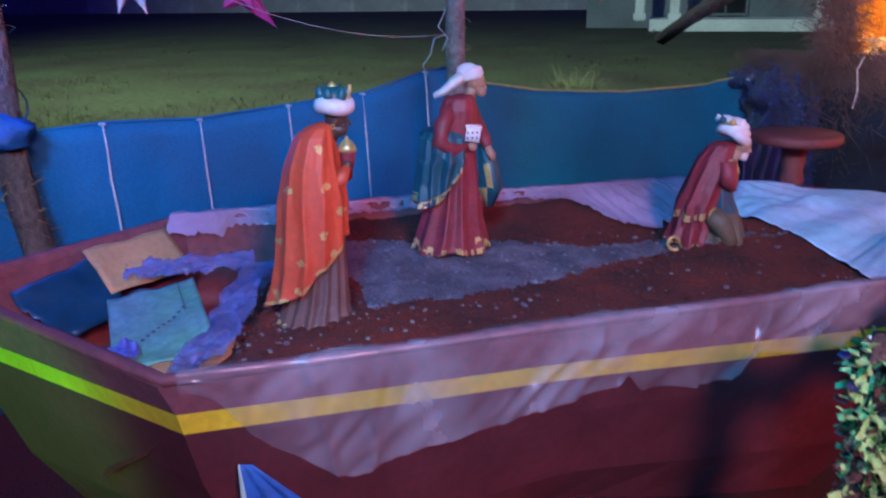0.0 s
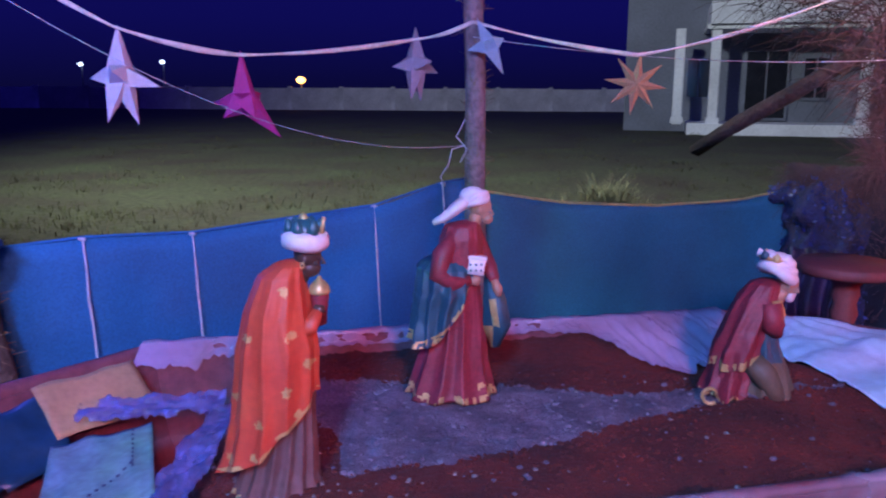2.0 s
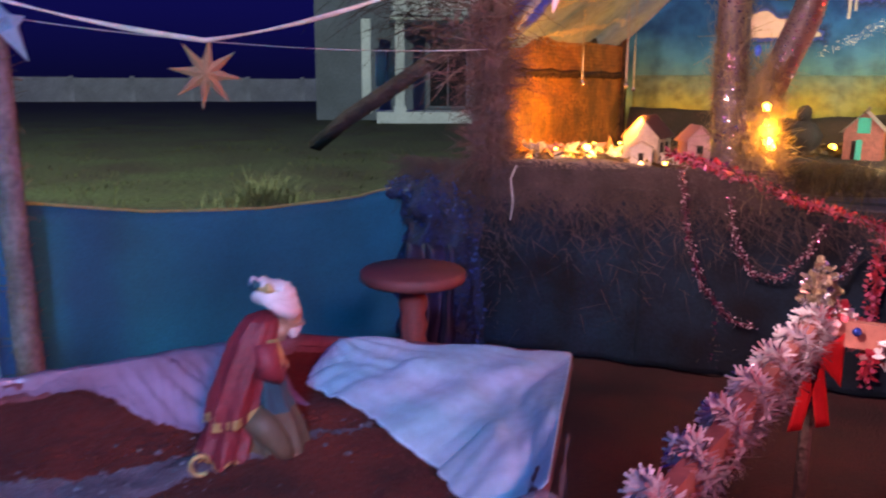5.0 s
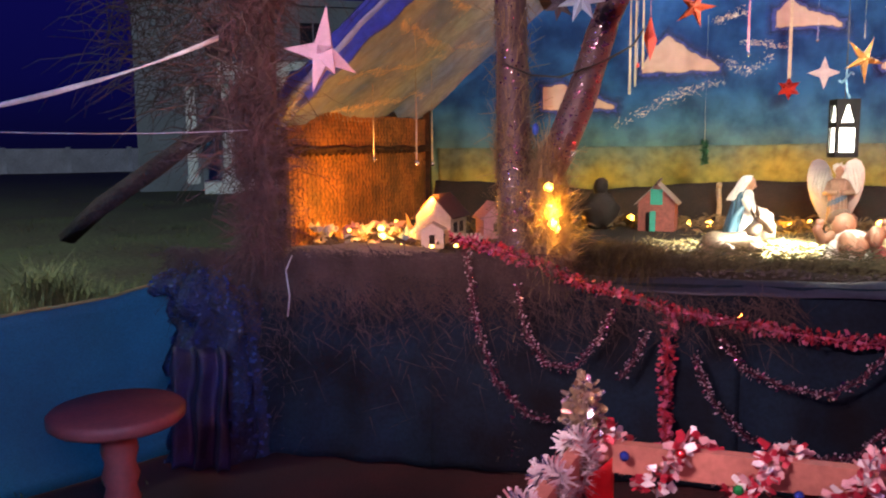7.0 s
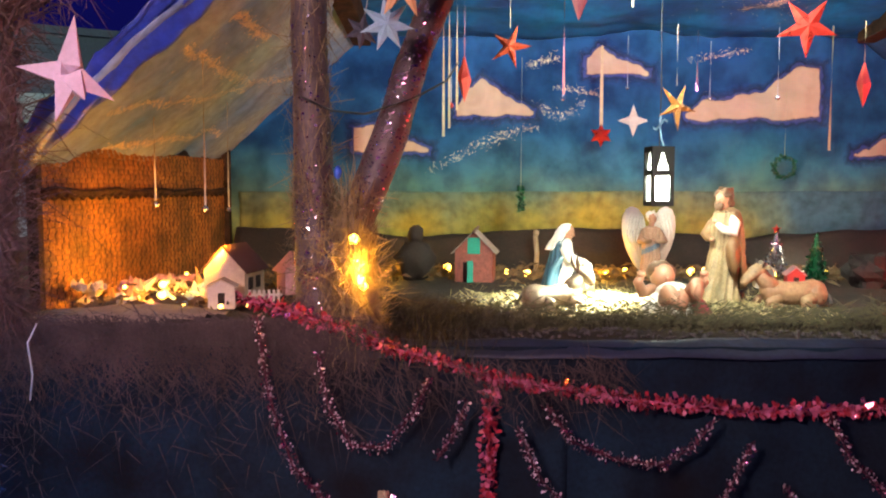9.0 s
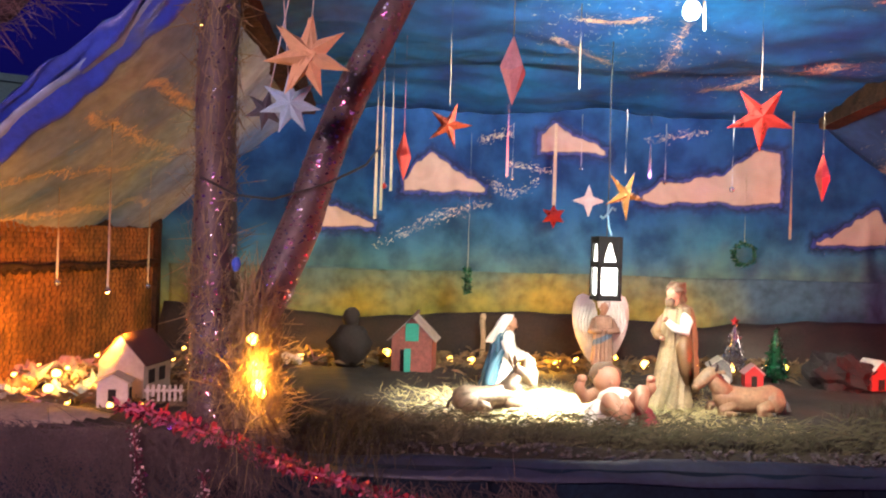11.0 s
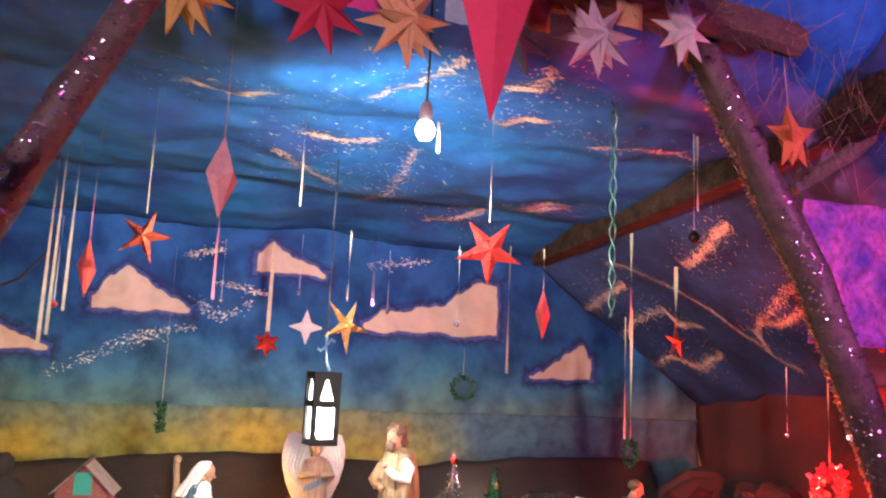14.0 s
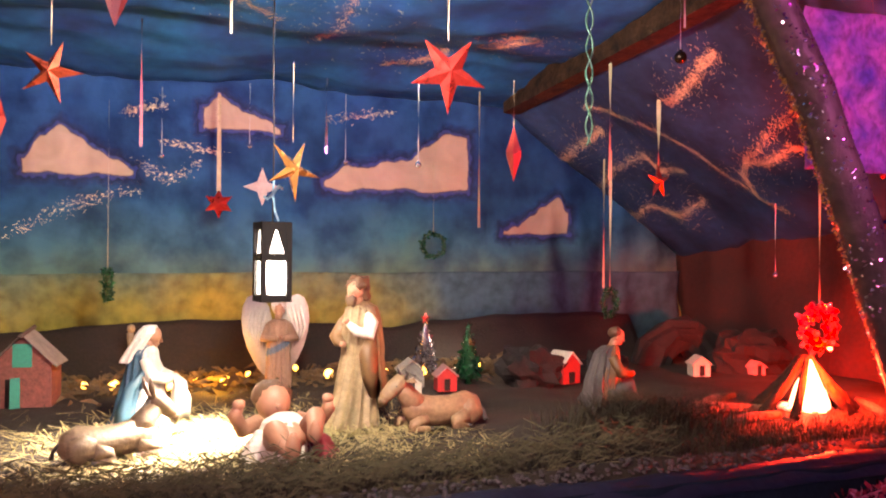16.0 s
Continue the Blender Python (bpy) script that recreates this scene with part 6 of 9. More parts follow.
def cloud(u, z, w, h, shape):
    """A painted cloud patch that follows the cloth; shape gives its upper outline."""
    ob = thing("painted_cloud", STAGE, "pale pinkish cloud painted on the backdrop with a dark blue edge", "cloud", "painted clouds")
    for nm, grow, lift, mm, rim in (("edge", 0.085, 0.012, EDGE_SOFT, 0.085), ("fill", 0.010, 0.016, CLOUD_SOFT, 0.022)):
        bm = bmesh.new()
        n, k2 = 60, 14
        rows, fades = [], []
        for i in range(n + 1):
            a = i / n
            q = min(max((a * (w + 2 * grow) - grow) / w, 0.0), 1.0) * (len(shape) - 1)
            k = min(int(q), len(shape) - 2)
            f = q - k
            t = shape[k] + (shape[k + 1] - shape[k]) * f * f * (3 - 2 * f)
            x = u + (a - 0.5) * (w + 2 * grow)
            lo = z - grow - 0.03 * nz(x * 5, 1) * h * 4 + 0.010 * nz(x * 17, 6)
            hi = max(z + h * t + grow + 0.016 * nz(x * 12, 2) + 0.008 * nz(x * 30, 9), lo + 2 * grow + 0.02)
            side = min(a, 1 - a) * (w + 2 * grow)
            row = []
            for j in range(k2 + 1):
                zz = lo + (hi - lo) * j / k2
                row.append(bm.verts.new(wall_at(x, zz, lift)))
                fades.append(min(1.0, min(side, zz - lo, hi - zz) / rim))
            rows.append(row)
        for r0, r1 in zip(rows, rows[1:]):
            for j in range(k2):
                face(bm, (r0[j], r1[j], r1[j + 1], r0[j + 1]))
        made = part(nm, bm, mm, ob)
        made.data.attributes.new("fade", "FLOAT", "POINT").data.foreach_set("value", fades)


cloud(2.54, 2.14, 0.58, 0.27, (0.25, 0.75, 1.0, 0.75, 0.5, 0.35, 0.12))
cloud(3.46, 2.45, 0.46, 0.20, (0.6, 1.0, 0.7, 0.5, 0.35, 0.1))
cloud(4.46, 2.11, 1.00, 0.40, (0.1, 0.35, 0.35, 0.45, 0.5, 0.75, 1.0, 0.95))
cloud(5.50, 1.84, 0.52, 0.26, (0.02, 0.2, 0.45, 0.75, 1.0, 0.6))
cloud(1.76, 1.86, 0.56, 0.20, (0.9, 1.0, 0.7, 0.4, 0.15))
bm = bmesh.new()
paper_star(bm, 0.12, 0.045, 4, 0.003, 0, 0, None, Matrix.Translation(wall_at(3.58, 2.10, 0.012)))
mesh_thing("painted_star", bm, CLOUD, STAGE, "four-pointed pale star painted on the backdrop", "star", smooth=False)


def spray(bm, path, wide, count, where, size=0.010):
    """Gold flecks sprayed along a line of the cloth."""
    for _ in range(count):
        q = R.random() * (len(path) - 1)
        i = min(int(q), len(path) - 2)
        a = path[i][0] + (path[i + 1][0] - path[i][0]) * (q - i) + R.gauss(0, wide)
        b = path[i][1] + (path[i + 1][1] - path[i][1]) * (q - i) + R.gauss(0, wide * 0.5)
        p = where(a, b, 0.009)
        s = size * 0.62 * R.uniform(0.2, 1.2) ** 1.3
        k = R.uniform(1.0, 3.5)
        d = where(a + 0.01, b + R.uniform(-0.008, 0.008), 0.009) - p
        e = where(a, b + 0.01, 0.009) - p
        d, e = d.normalized() * s * k, e.normalized() * s
        v = [bm.verts.new(x) for x in (p - d, p - e * R.uniform(0.5, 1), p + d, p + e * R.uniform(0.5, 1))]
        face(bm, v)


SPRAY_ROOF = [((3.98, 0.79), (4.03, 0.67), (4.14, 0.64)),
              ((4.58, 1.89), (4.69, 1.81), (4.83, 1.69)),
              ((4.47, 0.81), (4.68, 0.71), (5.0, 0.78)),
              ((3.83, 0.4), (3.96, 0.38), (3.94, 0.21)),
              ((2.61, 0.84), (2.79, 0.86), (2.93, 0.74)),
              ((3.06, 1.37), (3.29, 1.64), (3.48, 1.82)),
              ((3.74, 2.19), (3.77, 1.75), (3.75, 1.25)),
              ((3.36, 0.68), (3.5, 0.5), (3.58, 0.22)),
              ((3.15, 1.21), (3.37, 1.24), (3.52, 1.17)),
              ((4.22, 2.48), (4.4, 2.33), (4.53, 2.19)),
              ((4.64, 2.0), (4.75, 1.84), (4.88, 1.75))]
SPRAY_SIDE = [((5.52, 2.35), (5.67, 2.13), (5.85, 1.91), (6.09, 1.79), (6.38, 1.73), (6.52, 1.6)),
              ((5.96, 0.95), (6.02, 1.22), (6.1, 1.5), (6.21, 1.66), (6.4, 1.73)),
              ((6.16, 1.53), (6.16, 1.24), (6.27, 1.07)),
              ((6.01, 2.91), (5.94, 2.62), (5.98, 2.32), (6.12, 2.32), (6.14, 2.12)),
              ((6.32, 2.96), (6.28, 2.66), (6.4, 2.5), (6.4, 2.22)),
              ((5.65, 1.66), (5.63, 1.48), (5.59, 1.3), (5.58, 1.17)),
              ((5.71, 3.01), (5.7, 2.64), (5.7, 2.4)),
              ((5.64, 0.9), (5.78, 0.8))]
SPRAY_LEFT = [((0.95, 0.62), (0.93, 1.02), (0.93, 1.49), (0.96, 2.07)), ((0.60, 0.57), (0.68, 1.04), (0.80, 1.52), (0.96, 2.08), (1.09, 2.54)), ((0.37, 1.04), (0.53, 1.61), (0.62, 2.35)), ((1.13, 0.77), (1.14, 1.08), (1.16, 1.45))]
SPRAY_WALL = [((2.85, 2.24), (3.03, 2.12), (3.2, 2.24)), ((2.04, 1.72), (2.34, 1.87), (2.66, 1.99)), ((2.79, 2.5), (2.99, 2.58)), ((2.37, 1.92), (2.61, 2.01), (2.85, 2.05)), ((3.0, 2.35), (3.3, 2.3)), ((4.0, 2.55), (4.4, 2.62))]
bm = bmesh.new()
for p in SPRAY_ROOF:
    spray(bm, p, 0.022, 620, roof_at, 0.006)
    spray(bm, p, 0.20, 220, roof_at, 0.006)
for p in SPRAY_SIDE:
    spray(bm, p, 0.020, 1500, roof_at, 0.0046)
    spray(bm, p, 0.012, 260, roof_at, 0.0075)
    spray(bm, p, 0.09, 420, roof_at, 0.004)
for p in SPRAY_LEFT:
    spray(bm, p, 0.013, 1500, roof_at, 0.0065)
    spray(bm, p, 0.10, 50, roof_at, 0.006)
for p in SPRAY_WALL:
    spray(bm, p, 0.030, 190, wall_at, 0.006)
mesh_thing("gold_flecks", bm, GOLD_FLECK, STAGE, "gold flecks sprayed in swirls on the blue cloth", "gold flecks", kind="stuff", smooth=False)

# ---- hanging ornaments ----
FOIL_ORANGE = mat("orange_foil", (0.62, 0.10, 0.05), 0.28, 0.55, 0.2, 20, 80, 0.15, 0.002)
FOIL_REDSTAR = mat("red_foil", (0.50, 0.040, 0.035), 0.30, 0.7, 0.2, 20, 80, 0.15, 0.002)
FOIL_GOLD = mat("copper_foil", (0.62, 0.30, 0.10), 0.25, 0.6, 0.2, 20, 80, 0.15, 0.002)
DIAMOND_PINK = mat("blush_card", (0.62, 0.34, 0.36), 0.6, 0, 0.15, 20, 80, 0.1)
DIAMOND_RED = mat("red_card", (0.60, 0.08, 0.06), 0.5, 0, 0.15, 20, 80, 0.1)
RIBBON = mat("cream_ribbon", (0.46, 0.38, 0.26), 0.6, 0, 0.2, 20, 80, 0.1)
RIBBON_RED = mat("rose_ribbon", (0.40, 0.12, 0.16), 0.6, 0, 0.2, 20, 80, 0.1)
HOLLY = [mat("green_foil", (0.02, 0.16, 0.07), 0.25, 0.5, 0.3, 20, 80, 0.2), mat("dark_green_foil", (0.01, 0.07, 0.035), 0.3, 0.4, 0.3, 20, 80, 0.2)]


def ribbon(bm, a, b, w, mi=0, curl=0.0):
    a, b = Vector(a), Vector(b)
    n = 14
    prev = None
    for i in range(n + 1):
        t = i / n
        p = a.lerp(b, t)
        ang = curl * t * 6.28
        s = Vector((math.cos(ang), math.sin(ang), 0)) * w
        q = [bm.verts.new(p - s), bm.verts.new(p + s)]
        if prev:
            face(bm, (prev[0], prev[1], q[1], q[0]), mi)
        prev = q


def hang(name, lab, cat, u, v, z, build, mats, top=None, rz=0.0, cord=None, width=0.0022, tail=0.0, part_name="body", group="hanging ornaments", curl=0.4):
    ob = thing(name, st(u, v, z, 0, 0, rz), lab, cat, group)
    bm = bmesh.new()
    off = build(bm)
    part(part_name, bm, mats, ob, smooth=False)
    bm = bmesh.new()
    ribbon(bm, (0, 0, off), (0, 0, (top if top else roof_z(u, v) - 0.03) - z), width, 0, curl)
    part("string", bm, cord or RIBBON, ob)
    if tail:
        bm = bmesh.new()
        ribbon(bm, (0.02, 0, 0), (0.03, 0.01, -tail), width * 1.2, 0, 0.5)
        part("tail", bm, cord or RIBBON, ob)
    return ob


def b_star(rad, count=5, inner=0.42, deep=0.28, turn=0.0):
    def go(bm):
        paper_star(bm, rad, rad * inner, count, rad * deep, 0, turn)
        return rad * 0.8
    return go


def b_diamond(w, h):
    def go(bm):
        t, b = bm.verts.new((0, 0, h / 2)), bm.verts.new((0, 0, -h / 2))
        ring = [bm.verts.new((w / 2 * math.cos(k * math.pi / 3), w / 2 * math.sin(k * math.pi / 3), h * (0.04 if k % 2 else -0.04))) for k in range(6)]
        for k in range(6):
            face(bm, (t, ring[k], ring[(k + 1) % 6]))
            face(bm, (b, ring[(k + 1) % 6], ring[k]))
        return h / 2
    return go


def b_wreath(rad, thick=0.016, edge=False):
    def go(bm):
        pts = [Vector((rad * math.sin(2 * math.pi * i / 28), 0, rad * math.cos(2 * math.pi * i / 28))) for i in range(29)]
        tube(bm, pts, thick * 0.45, 6, 1, 0.2, 3, 1.0, False)
        tinsel(bm, pts, thick, 620, thick * 0.9, (0, 1))
        return rad
    return go


def b_ball(r):
    def go(bm):
        ball(bm, (0, 0, 0), r, 0, 14)
        lathe(bm, [(r * 0.3, r * 0.9), (r * 0.3, r * 1.2), (r * 0.1, r * 1.25)], 8, 0)
        return r
    return go


hang("foil_star", "red-orange foil star with ridged points on a ribbon", "star", 2.515, 1.0, 2.322, b_star(0.118, 5, 0.30, 0.28, 0.35), FOIL_ORANGE, rz=-18)
hang("foil_star", "small red foil star on a cream ribbon", "star", 3.28, 2.60, 1.97, b_star(0.085, 6, 0.5), FOIL_REDSTAR, 2.60, width=0.012, curl=0.1)
hang("foil_star", "copper and red foil star turned edge-on on its string", "star", 3.359, 0.93, 2.011, b_star(0.130, 5, 0.26, 0.3, 0.5), FOIL_GOLD, 2.42, rz=25)
hang("foil_star", "large red foil star with ridged points on a string", "star", 3.77, 0.37, 2.303, b_star(0.140, 5, 0.36, 0.28, 3.14), FOIL_REDSTAR, rz=-8)
hang("foil_star", "dull red star hung against the side tarpaulin", "star", 5.178, 1.1, 2.05, b_star(0.095, 5, 0.3), mat("dull_red_foil", (0.20, 0.03, 0.03), 0.35, 0.5), 2.45, rz=20, width=0.010)
hang("card_diamond", "blush pink folded-card diamond on a ribbon", "ornament", 2.72, 0.05, 2.39, b_diamond(0.10, 0.26), DIAMOND_PINK, rz=10)
hang("card_diamond", "red folded-card diamond hung on a thread", "ornament", 4.34, 1.0, 2.13, b_diamond(0.075, 0.24), DIAMOND_RED, 2.45)
hang("card_diamond", "red folded-card diamond hung on a thread", "ornament", 2.286, 1.47, 2.22, b_diamond(0.080, 0.27), DIAMOND_RED, cord=RIBBON_RED)
hang("wreath", "small green foil wreath hung on a string", "wreath", 4.64, 2.72, 1.75, b_wreath(0.075), HOLLY, 2.3)
hang("wreath", "small green foil wreath turned edge-on on a ribbon", "wreath", 2.70, 2.45, 1.52, b_wreath(0.075), HOLLY, 2.49, rz=76, width=0.010, curl=0.05)
hang("wreath", "dark green foil wreath hung on two ribbons", "wreath", 5.17, 1.5, 1.44, b_wreath(0.070), HOLLY, 2.25, rz=30, width=0.008)
hang("wreath", "red tinsel wreath hanging above the camp fire", "wreath", 5.815, 0.72, 1.357, b_wreath(0.085, 0.030), [FOIL_RED[1], FOIL_RED[2]], 2.15, width=0.006)
hang("ball_ornament", "dark glass ball hung from the tarpaulin", "ornament", 4.81, 0.47, 2.48, b_ball(0.026), mat("dark_glass_ball", (0.03, 0.015, 0.01), 0.12, 0.6, 0.1), 2.98, cord=CORD)
for u, v, z, c in ((2.95, 2.2, 2.18, 0), (3.42, 2.4, 2.28, 0), (3.86, 0.9, 2.05, 0), (2.21, 1.0, 2.02, 1), (3.83, 1.9, 2.16, 0), (5.72, 0.9, 1.60, 0), (5.6, 0.2, 2.02, 1)):
    hang("ball_ornament", ("small silver bell hung on a thread", "small red ball hung on a thread")[c], "ornament", u, v, z, b_ball(0.013), (FOIL_V[0], FOIL_REDSTAR)[c], min(z + 0.35, roof_z(u, v) - 0.02), cord=CORD, width=0.002)
for u, v, z0, z1, w, mm in ((2.17, 1.0, 1.86, 2.62, 0.007, 0), (2.20, 0.95, 1.90, 2.75, 0.006, 0), (2.24, 1.05, 2.0, 2.7, 0.006, 0), (4.86, 2.50, 1.86, 2.72, 0.009, 0), (2.82, 1.2, 2.1, 2.6, 0.006, 1), (3.63, 1.5, 2.15, 2.5, 0.008, 2), (5.13, 1.5, 1.52, 2.2, 0.006, 0), (3.12, 0.9, 2.5, 2.9, 0.005, 0), (4.83, 0.47, 2.6, 2.95, 0.006, 0), (4.90, 1.1, 2.05, 2.6, 0.010, 0)):
    bm = bmesh.new()
    ribbon(bm, (u, v, z0), (u, v, z1), w, 0, 0.3)
    mesh_thing("ribbon", bm, (RIBBON, RIBBON_RED, FOIL_V[0])[mm], STAGE, ("narrow cream ribbon hanging from the tarpaulin", "narrow rose ribbon hanging from the tarpaulin", "narrow silver ribbon hanging from the tarpaulin")[mm], "ribbon", "hanging ribbons")
bm = bmesh.new()
for ph in (0.0, 3.14):
    tube(bm, [(4.25 + 0.012 * math.cos(i * 0.75 + ph), 0.25 + 0.012 * math.sin(i * 0.75 + ph), 2.95 - 0.88 * i / 40) for i in range(41)], 0.0035, 5, 0, 0.35)
mesh_thing("twisted_ribbon", bm, mat("green_foil_ribbon", (0.10, 0.28, 0.20), 0.3, 0.5, 0.3, 20, 80, 0.2), STAGE, "twisted green foil ribbon hanging from the ceiling", "ribbon")

for u, v, z in ((0.96, 0.86, 1.483), (0.814, 1.836, 1.454), (0.62, 1.10, 1.50)):
    hang("bell_ornament", "small silver bell hung on a cream ribbon before the mat", "ornament", u, v, z, b_ball(0.016), FOIL_V[0], roof_z(u, v) - 0.06, width=0.005)
bm = bmesh.new()
ball(bm, (1.768, -0.10, 1.652), (0.016, 0.012, 0.026), 0, 10, lump=0.3)
mesh_thing("tag", bm, mat("bright_blue_tag", (0.02, 0.10, 0.70), 0.5), STAGE, "small bright blue tag stuck on the forked trunk", "tag")
bm = bmesh.new()
tube(bm, [(1.60, 0.04, 1.96), (1.74, -0.03, 1.896), (1.87, -0.02, 1.885), (2.06, 0.03, 1.953), (2.19, 0.10, 2.03), (2.24, 0.2, 2.12)], 0.0045, 6)
mesh_thing("cable", bm, mat("black_flex", (0.02, 0.02, 0.02), 0.6), STAGE, "black cable slung between the forked trunks", "cable")

# ---- bulb ----
bulb = thing("light_bulb", st(3.28, -0.24, 2.55), "glowing white LED bulb in a holder on a cord", "light bulb")
bm = bmesh.new()
lathe(bm, [(0.004, -0.036), (0.018, -0.032), (0.028, -0.016), (0.029, 0.0), (0.024, 0.014), (0.018, 0.022)], 20)
g = part("globe", bm, glow_mat("bulb_glow", (0.86, 0.94, 1.0), 18), bulb, "glowing white globe")
g.visible_shadow = False
bm = bmesh.new()
lathe(bm, [(0.019, 0.022), (0.021, 0.05), (0.017, 0.075), (0.008, 0.085)], 16)
part("holder", bm, mat("white_bakelite", (0.5, 0.45, 0.45), 0.5), bulb, "white lamp holder")
bm = bmesh.new()
tube(bm, [(0, 0, 0.08), (0.003, 0, 0.25), (0, 0, 0.52)], 0.004, 6)
part("cord", bm, mat("black_flex", (0.02, 0.02, 0.02), 0.6), bulb)
bm = bmesh.new()
ribbon(bm, (0.042, 0.0, 0.03), (0.045, 0.0, -0.07), 0.005)
part("tag", bm, RIBBON, bulb)

# ---- black lantern with cut-out panels ----
lantern = thing("lantern", st(3.30, 1.02, 1.50, 0, 0, 7) @ Matrix.Diagonal((0.80, 0.80, 1.05, 1.0)), "black card lantern with bright cut-out panels, hung on a wire", "lantern")
BLACK = mat("black_card", (0.006, 0.006, 0.007), 0.8, 0, 0.2, 20, 80, 0.1, spec=0.2)
bm = bmesh.new()
for sx in (-1, 1):
    for sy in (-1, 1):
        box(bm, (sx * 0.062, sy * 0.062, 0.145), (0.026, 0.026, 0.29), 0)
for z, h in ((0.012, 0.024), (0.165, 0.026), (0.278, 0.024)):
    for s in (-1, 1):
        box(bm, (0, s * 0.066, z), (0.10, 0.012, h), 0)
        box(bm, (s * 0.066, 0, z), (0.012, 0.10, h), 0)
box(bm, (0, 0, 0.292), (0.15, 0.15, 0.006), 0)
for s in (-1, 1):
    for dx in (-1, 1):
        v = [bm.verts.new((dx * x, s * 0.071, z)) for x, z in ((0.05, 0.178), (0.05, 0.27), (0.008, 0.27), (0.036, 0.178))]
        face(bm, v)
part("frame", bm, BLACK, lantern, smooth=False)
LANTERN_GLOW = glow_mat("lantern_glow", (1.0, 0.98, 0.92), 9)
for s, ax in ((-1, 0), (1, 0), (-1, 1), (1, 1)):
    bm = bmesh.new()
    m = pose(0, 0, 0, 0, 0, 90 * ax)
    for pts in ([(-0.034, 0.028), (0.034, 0.028), (0.026, 0.150), (-0.026, 0.150)], [(-0.036, 0.180), (0.036, 0.180), (0.004, 0.264), (-0.004, 0.264)]):
        face(bm, [bm.verts.new(m @ Vector((x, s * 0.064, z))) for x, z in pts])
    p = part("panel", bm, LANTERN_GLOW, lantern, "bright white lit panel", smooth=False)
    p.visible_shadow = False
bm = bmesh.new()
tube(bm, [(0, 0, 0.295), (0.004, 0, 0.6), (-0.003, 0, 0.95), (0.002, 0, 1.20)], 0.004, 6)
part("wire", bm, mat("black_flex", (0.02, 0.02, 0.02), 0.6), lantern)
bm = bmesh.new()
for pts in ([(0.0, 0, 0.40), (0.03, 0, 0.43), (0.05, 0, 0.42)], [(0, 0, 0.40), (-0.03, -0.01, 0.38), (-0.045, 0, 0.39)], [(0, 0, 0.40), (0.01, 0, 0.34), (0.03, 0, 0.30)], [(0, 0, 0.40), (0.005, 0, 0.46)]):
    tube(bm, pts, 0.006, 5)
part("knot", bm, mat("pale_blue_tie", (0.20, 0.45, 0.62), 0.5), lantern, "pale blue plastic tie")

# ---- nativity statues ----
N_CREAM = mat("cream_robe_paint", (0.34, 0.25, 0.14), 0.5, 0, 0.3, 9, 60, 0.12, 0.003)
N_BROWN = mat("umber_robe_paint", (0.17, 0.09, 0.04), 0.5, 0, 0.2, 9, 60, 0.12, 0.003)
N_WHITE = mat("white_robe_paint", (0.66, 0.62, 0.56), 0.5, 0, 0.15, 9, 60, 0.12, 0.003)
N_BLUE = mat("blue_cloak_paint", (0.025, 0.085, 0.14), 0.5, 0, 0.2, 9, 60, 0.12, 0.003)
N_HAIR = mat("brown_hair_paint", (0.10, 0.05, 0.025), 0.6, 0, 0.2, 30, 90, 0.3, 0.003)
N_DARK = mat("charcoal_paint", (0.06, 0.05, 0.05), 0.6, 0, 0.2, 9, 60, 0.12, 0.003)
NS = [N_CREAM, N_BROWN, N_WHITE, N_BLUE, SKIN, N_HAIR, N_DARK, ROBE_RED]

# standing bearded figure
bm = bmesh.new()
drape(bm, [(0, 0.49, -0.020, 0.022, 0.030), (0.05, 0.475, -0.040, 0.034, 0.060), (0.2, 0.40, -0.045, 0.050, 0.066), (0.45, 0.28, -0.050, 0.060, 0.064), (0.75, 0.13, -0.060, 0.098, 0.074), (1, 0.0, -0.078, 0.145, 0.090)], lambda th: 1.0, lambda p, th, t: 0, 110, 60, 13, 0.010, 2.0, 0.5)
drape(bm, [(0, 0.505, -0.034, 0.014, 0.034), (0.06, 0.485, -0.058, 0.022, 0.068), (0.25, 0.40, -0.078, 0.020, 0.082), (0.6, 0.24, -0.086, 0.010, 0.086), (1, 0.05, -0.098, 0.004, 0.092)], lambda th: 0.96 - 0.30 * max(0.0, math.cos(th - 0.6)) + 0.02 * math.sin(th * 5), lambda p, th, t: 1, 110, 60, 9, 0.010, 6.0, 0.9)
head(bm, (0.022, 0, 0.548), 0.036, 4, 10)
ball(bm, (0.006, 0, 0.576), (0.042, 0.041, 0.034), 5, 22, lump=0.55, seed=3)
ball(bm, (-0.016, 0, 0.540), (0.030, 0.037, 0.040), 5, 16, lump=0.5, seed=7)
ball(bm, (0.044, 0, 0.512), (0.020, 0.026, 0.026), 5, 14, lump=0.5, seed=4)
tube(bm, [(0.0, 0.035, 0.470), (0.012, 0.070, 0.42), (0.035, 0.078, 0.375), (0.070, 0.050, 0.39), (0.082, 0.018, 0.42)], [0.012, 0.026, 0.025, 0.019, 0.011], 14, 2, 0.22, 3)
tube(bm, [(0.0, -0.035, 0.470), (0.012, -0.070, 0.41), (0.035, -0.078, 0.355), (0.070, -0.04, 0.34), (0.082, 0.0, 0.335)], [0.012, 0.026, 0.026, 0.020, 0.012], 14, 1, 0.18, 5)
tube(bm, [(0.02, 0.070, 0.37), (0.045, 0.085, 0.30), (0.035, 0.090, 0.20), (0.02, 0.088, 0.12)], [0.016, 0.030, 0.026, 0.008], 12, 1, 0.35, 4)
hand(bm, (0.088, 0.012, 0.43), 0.016, 4)
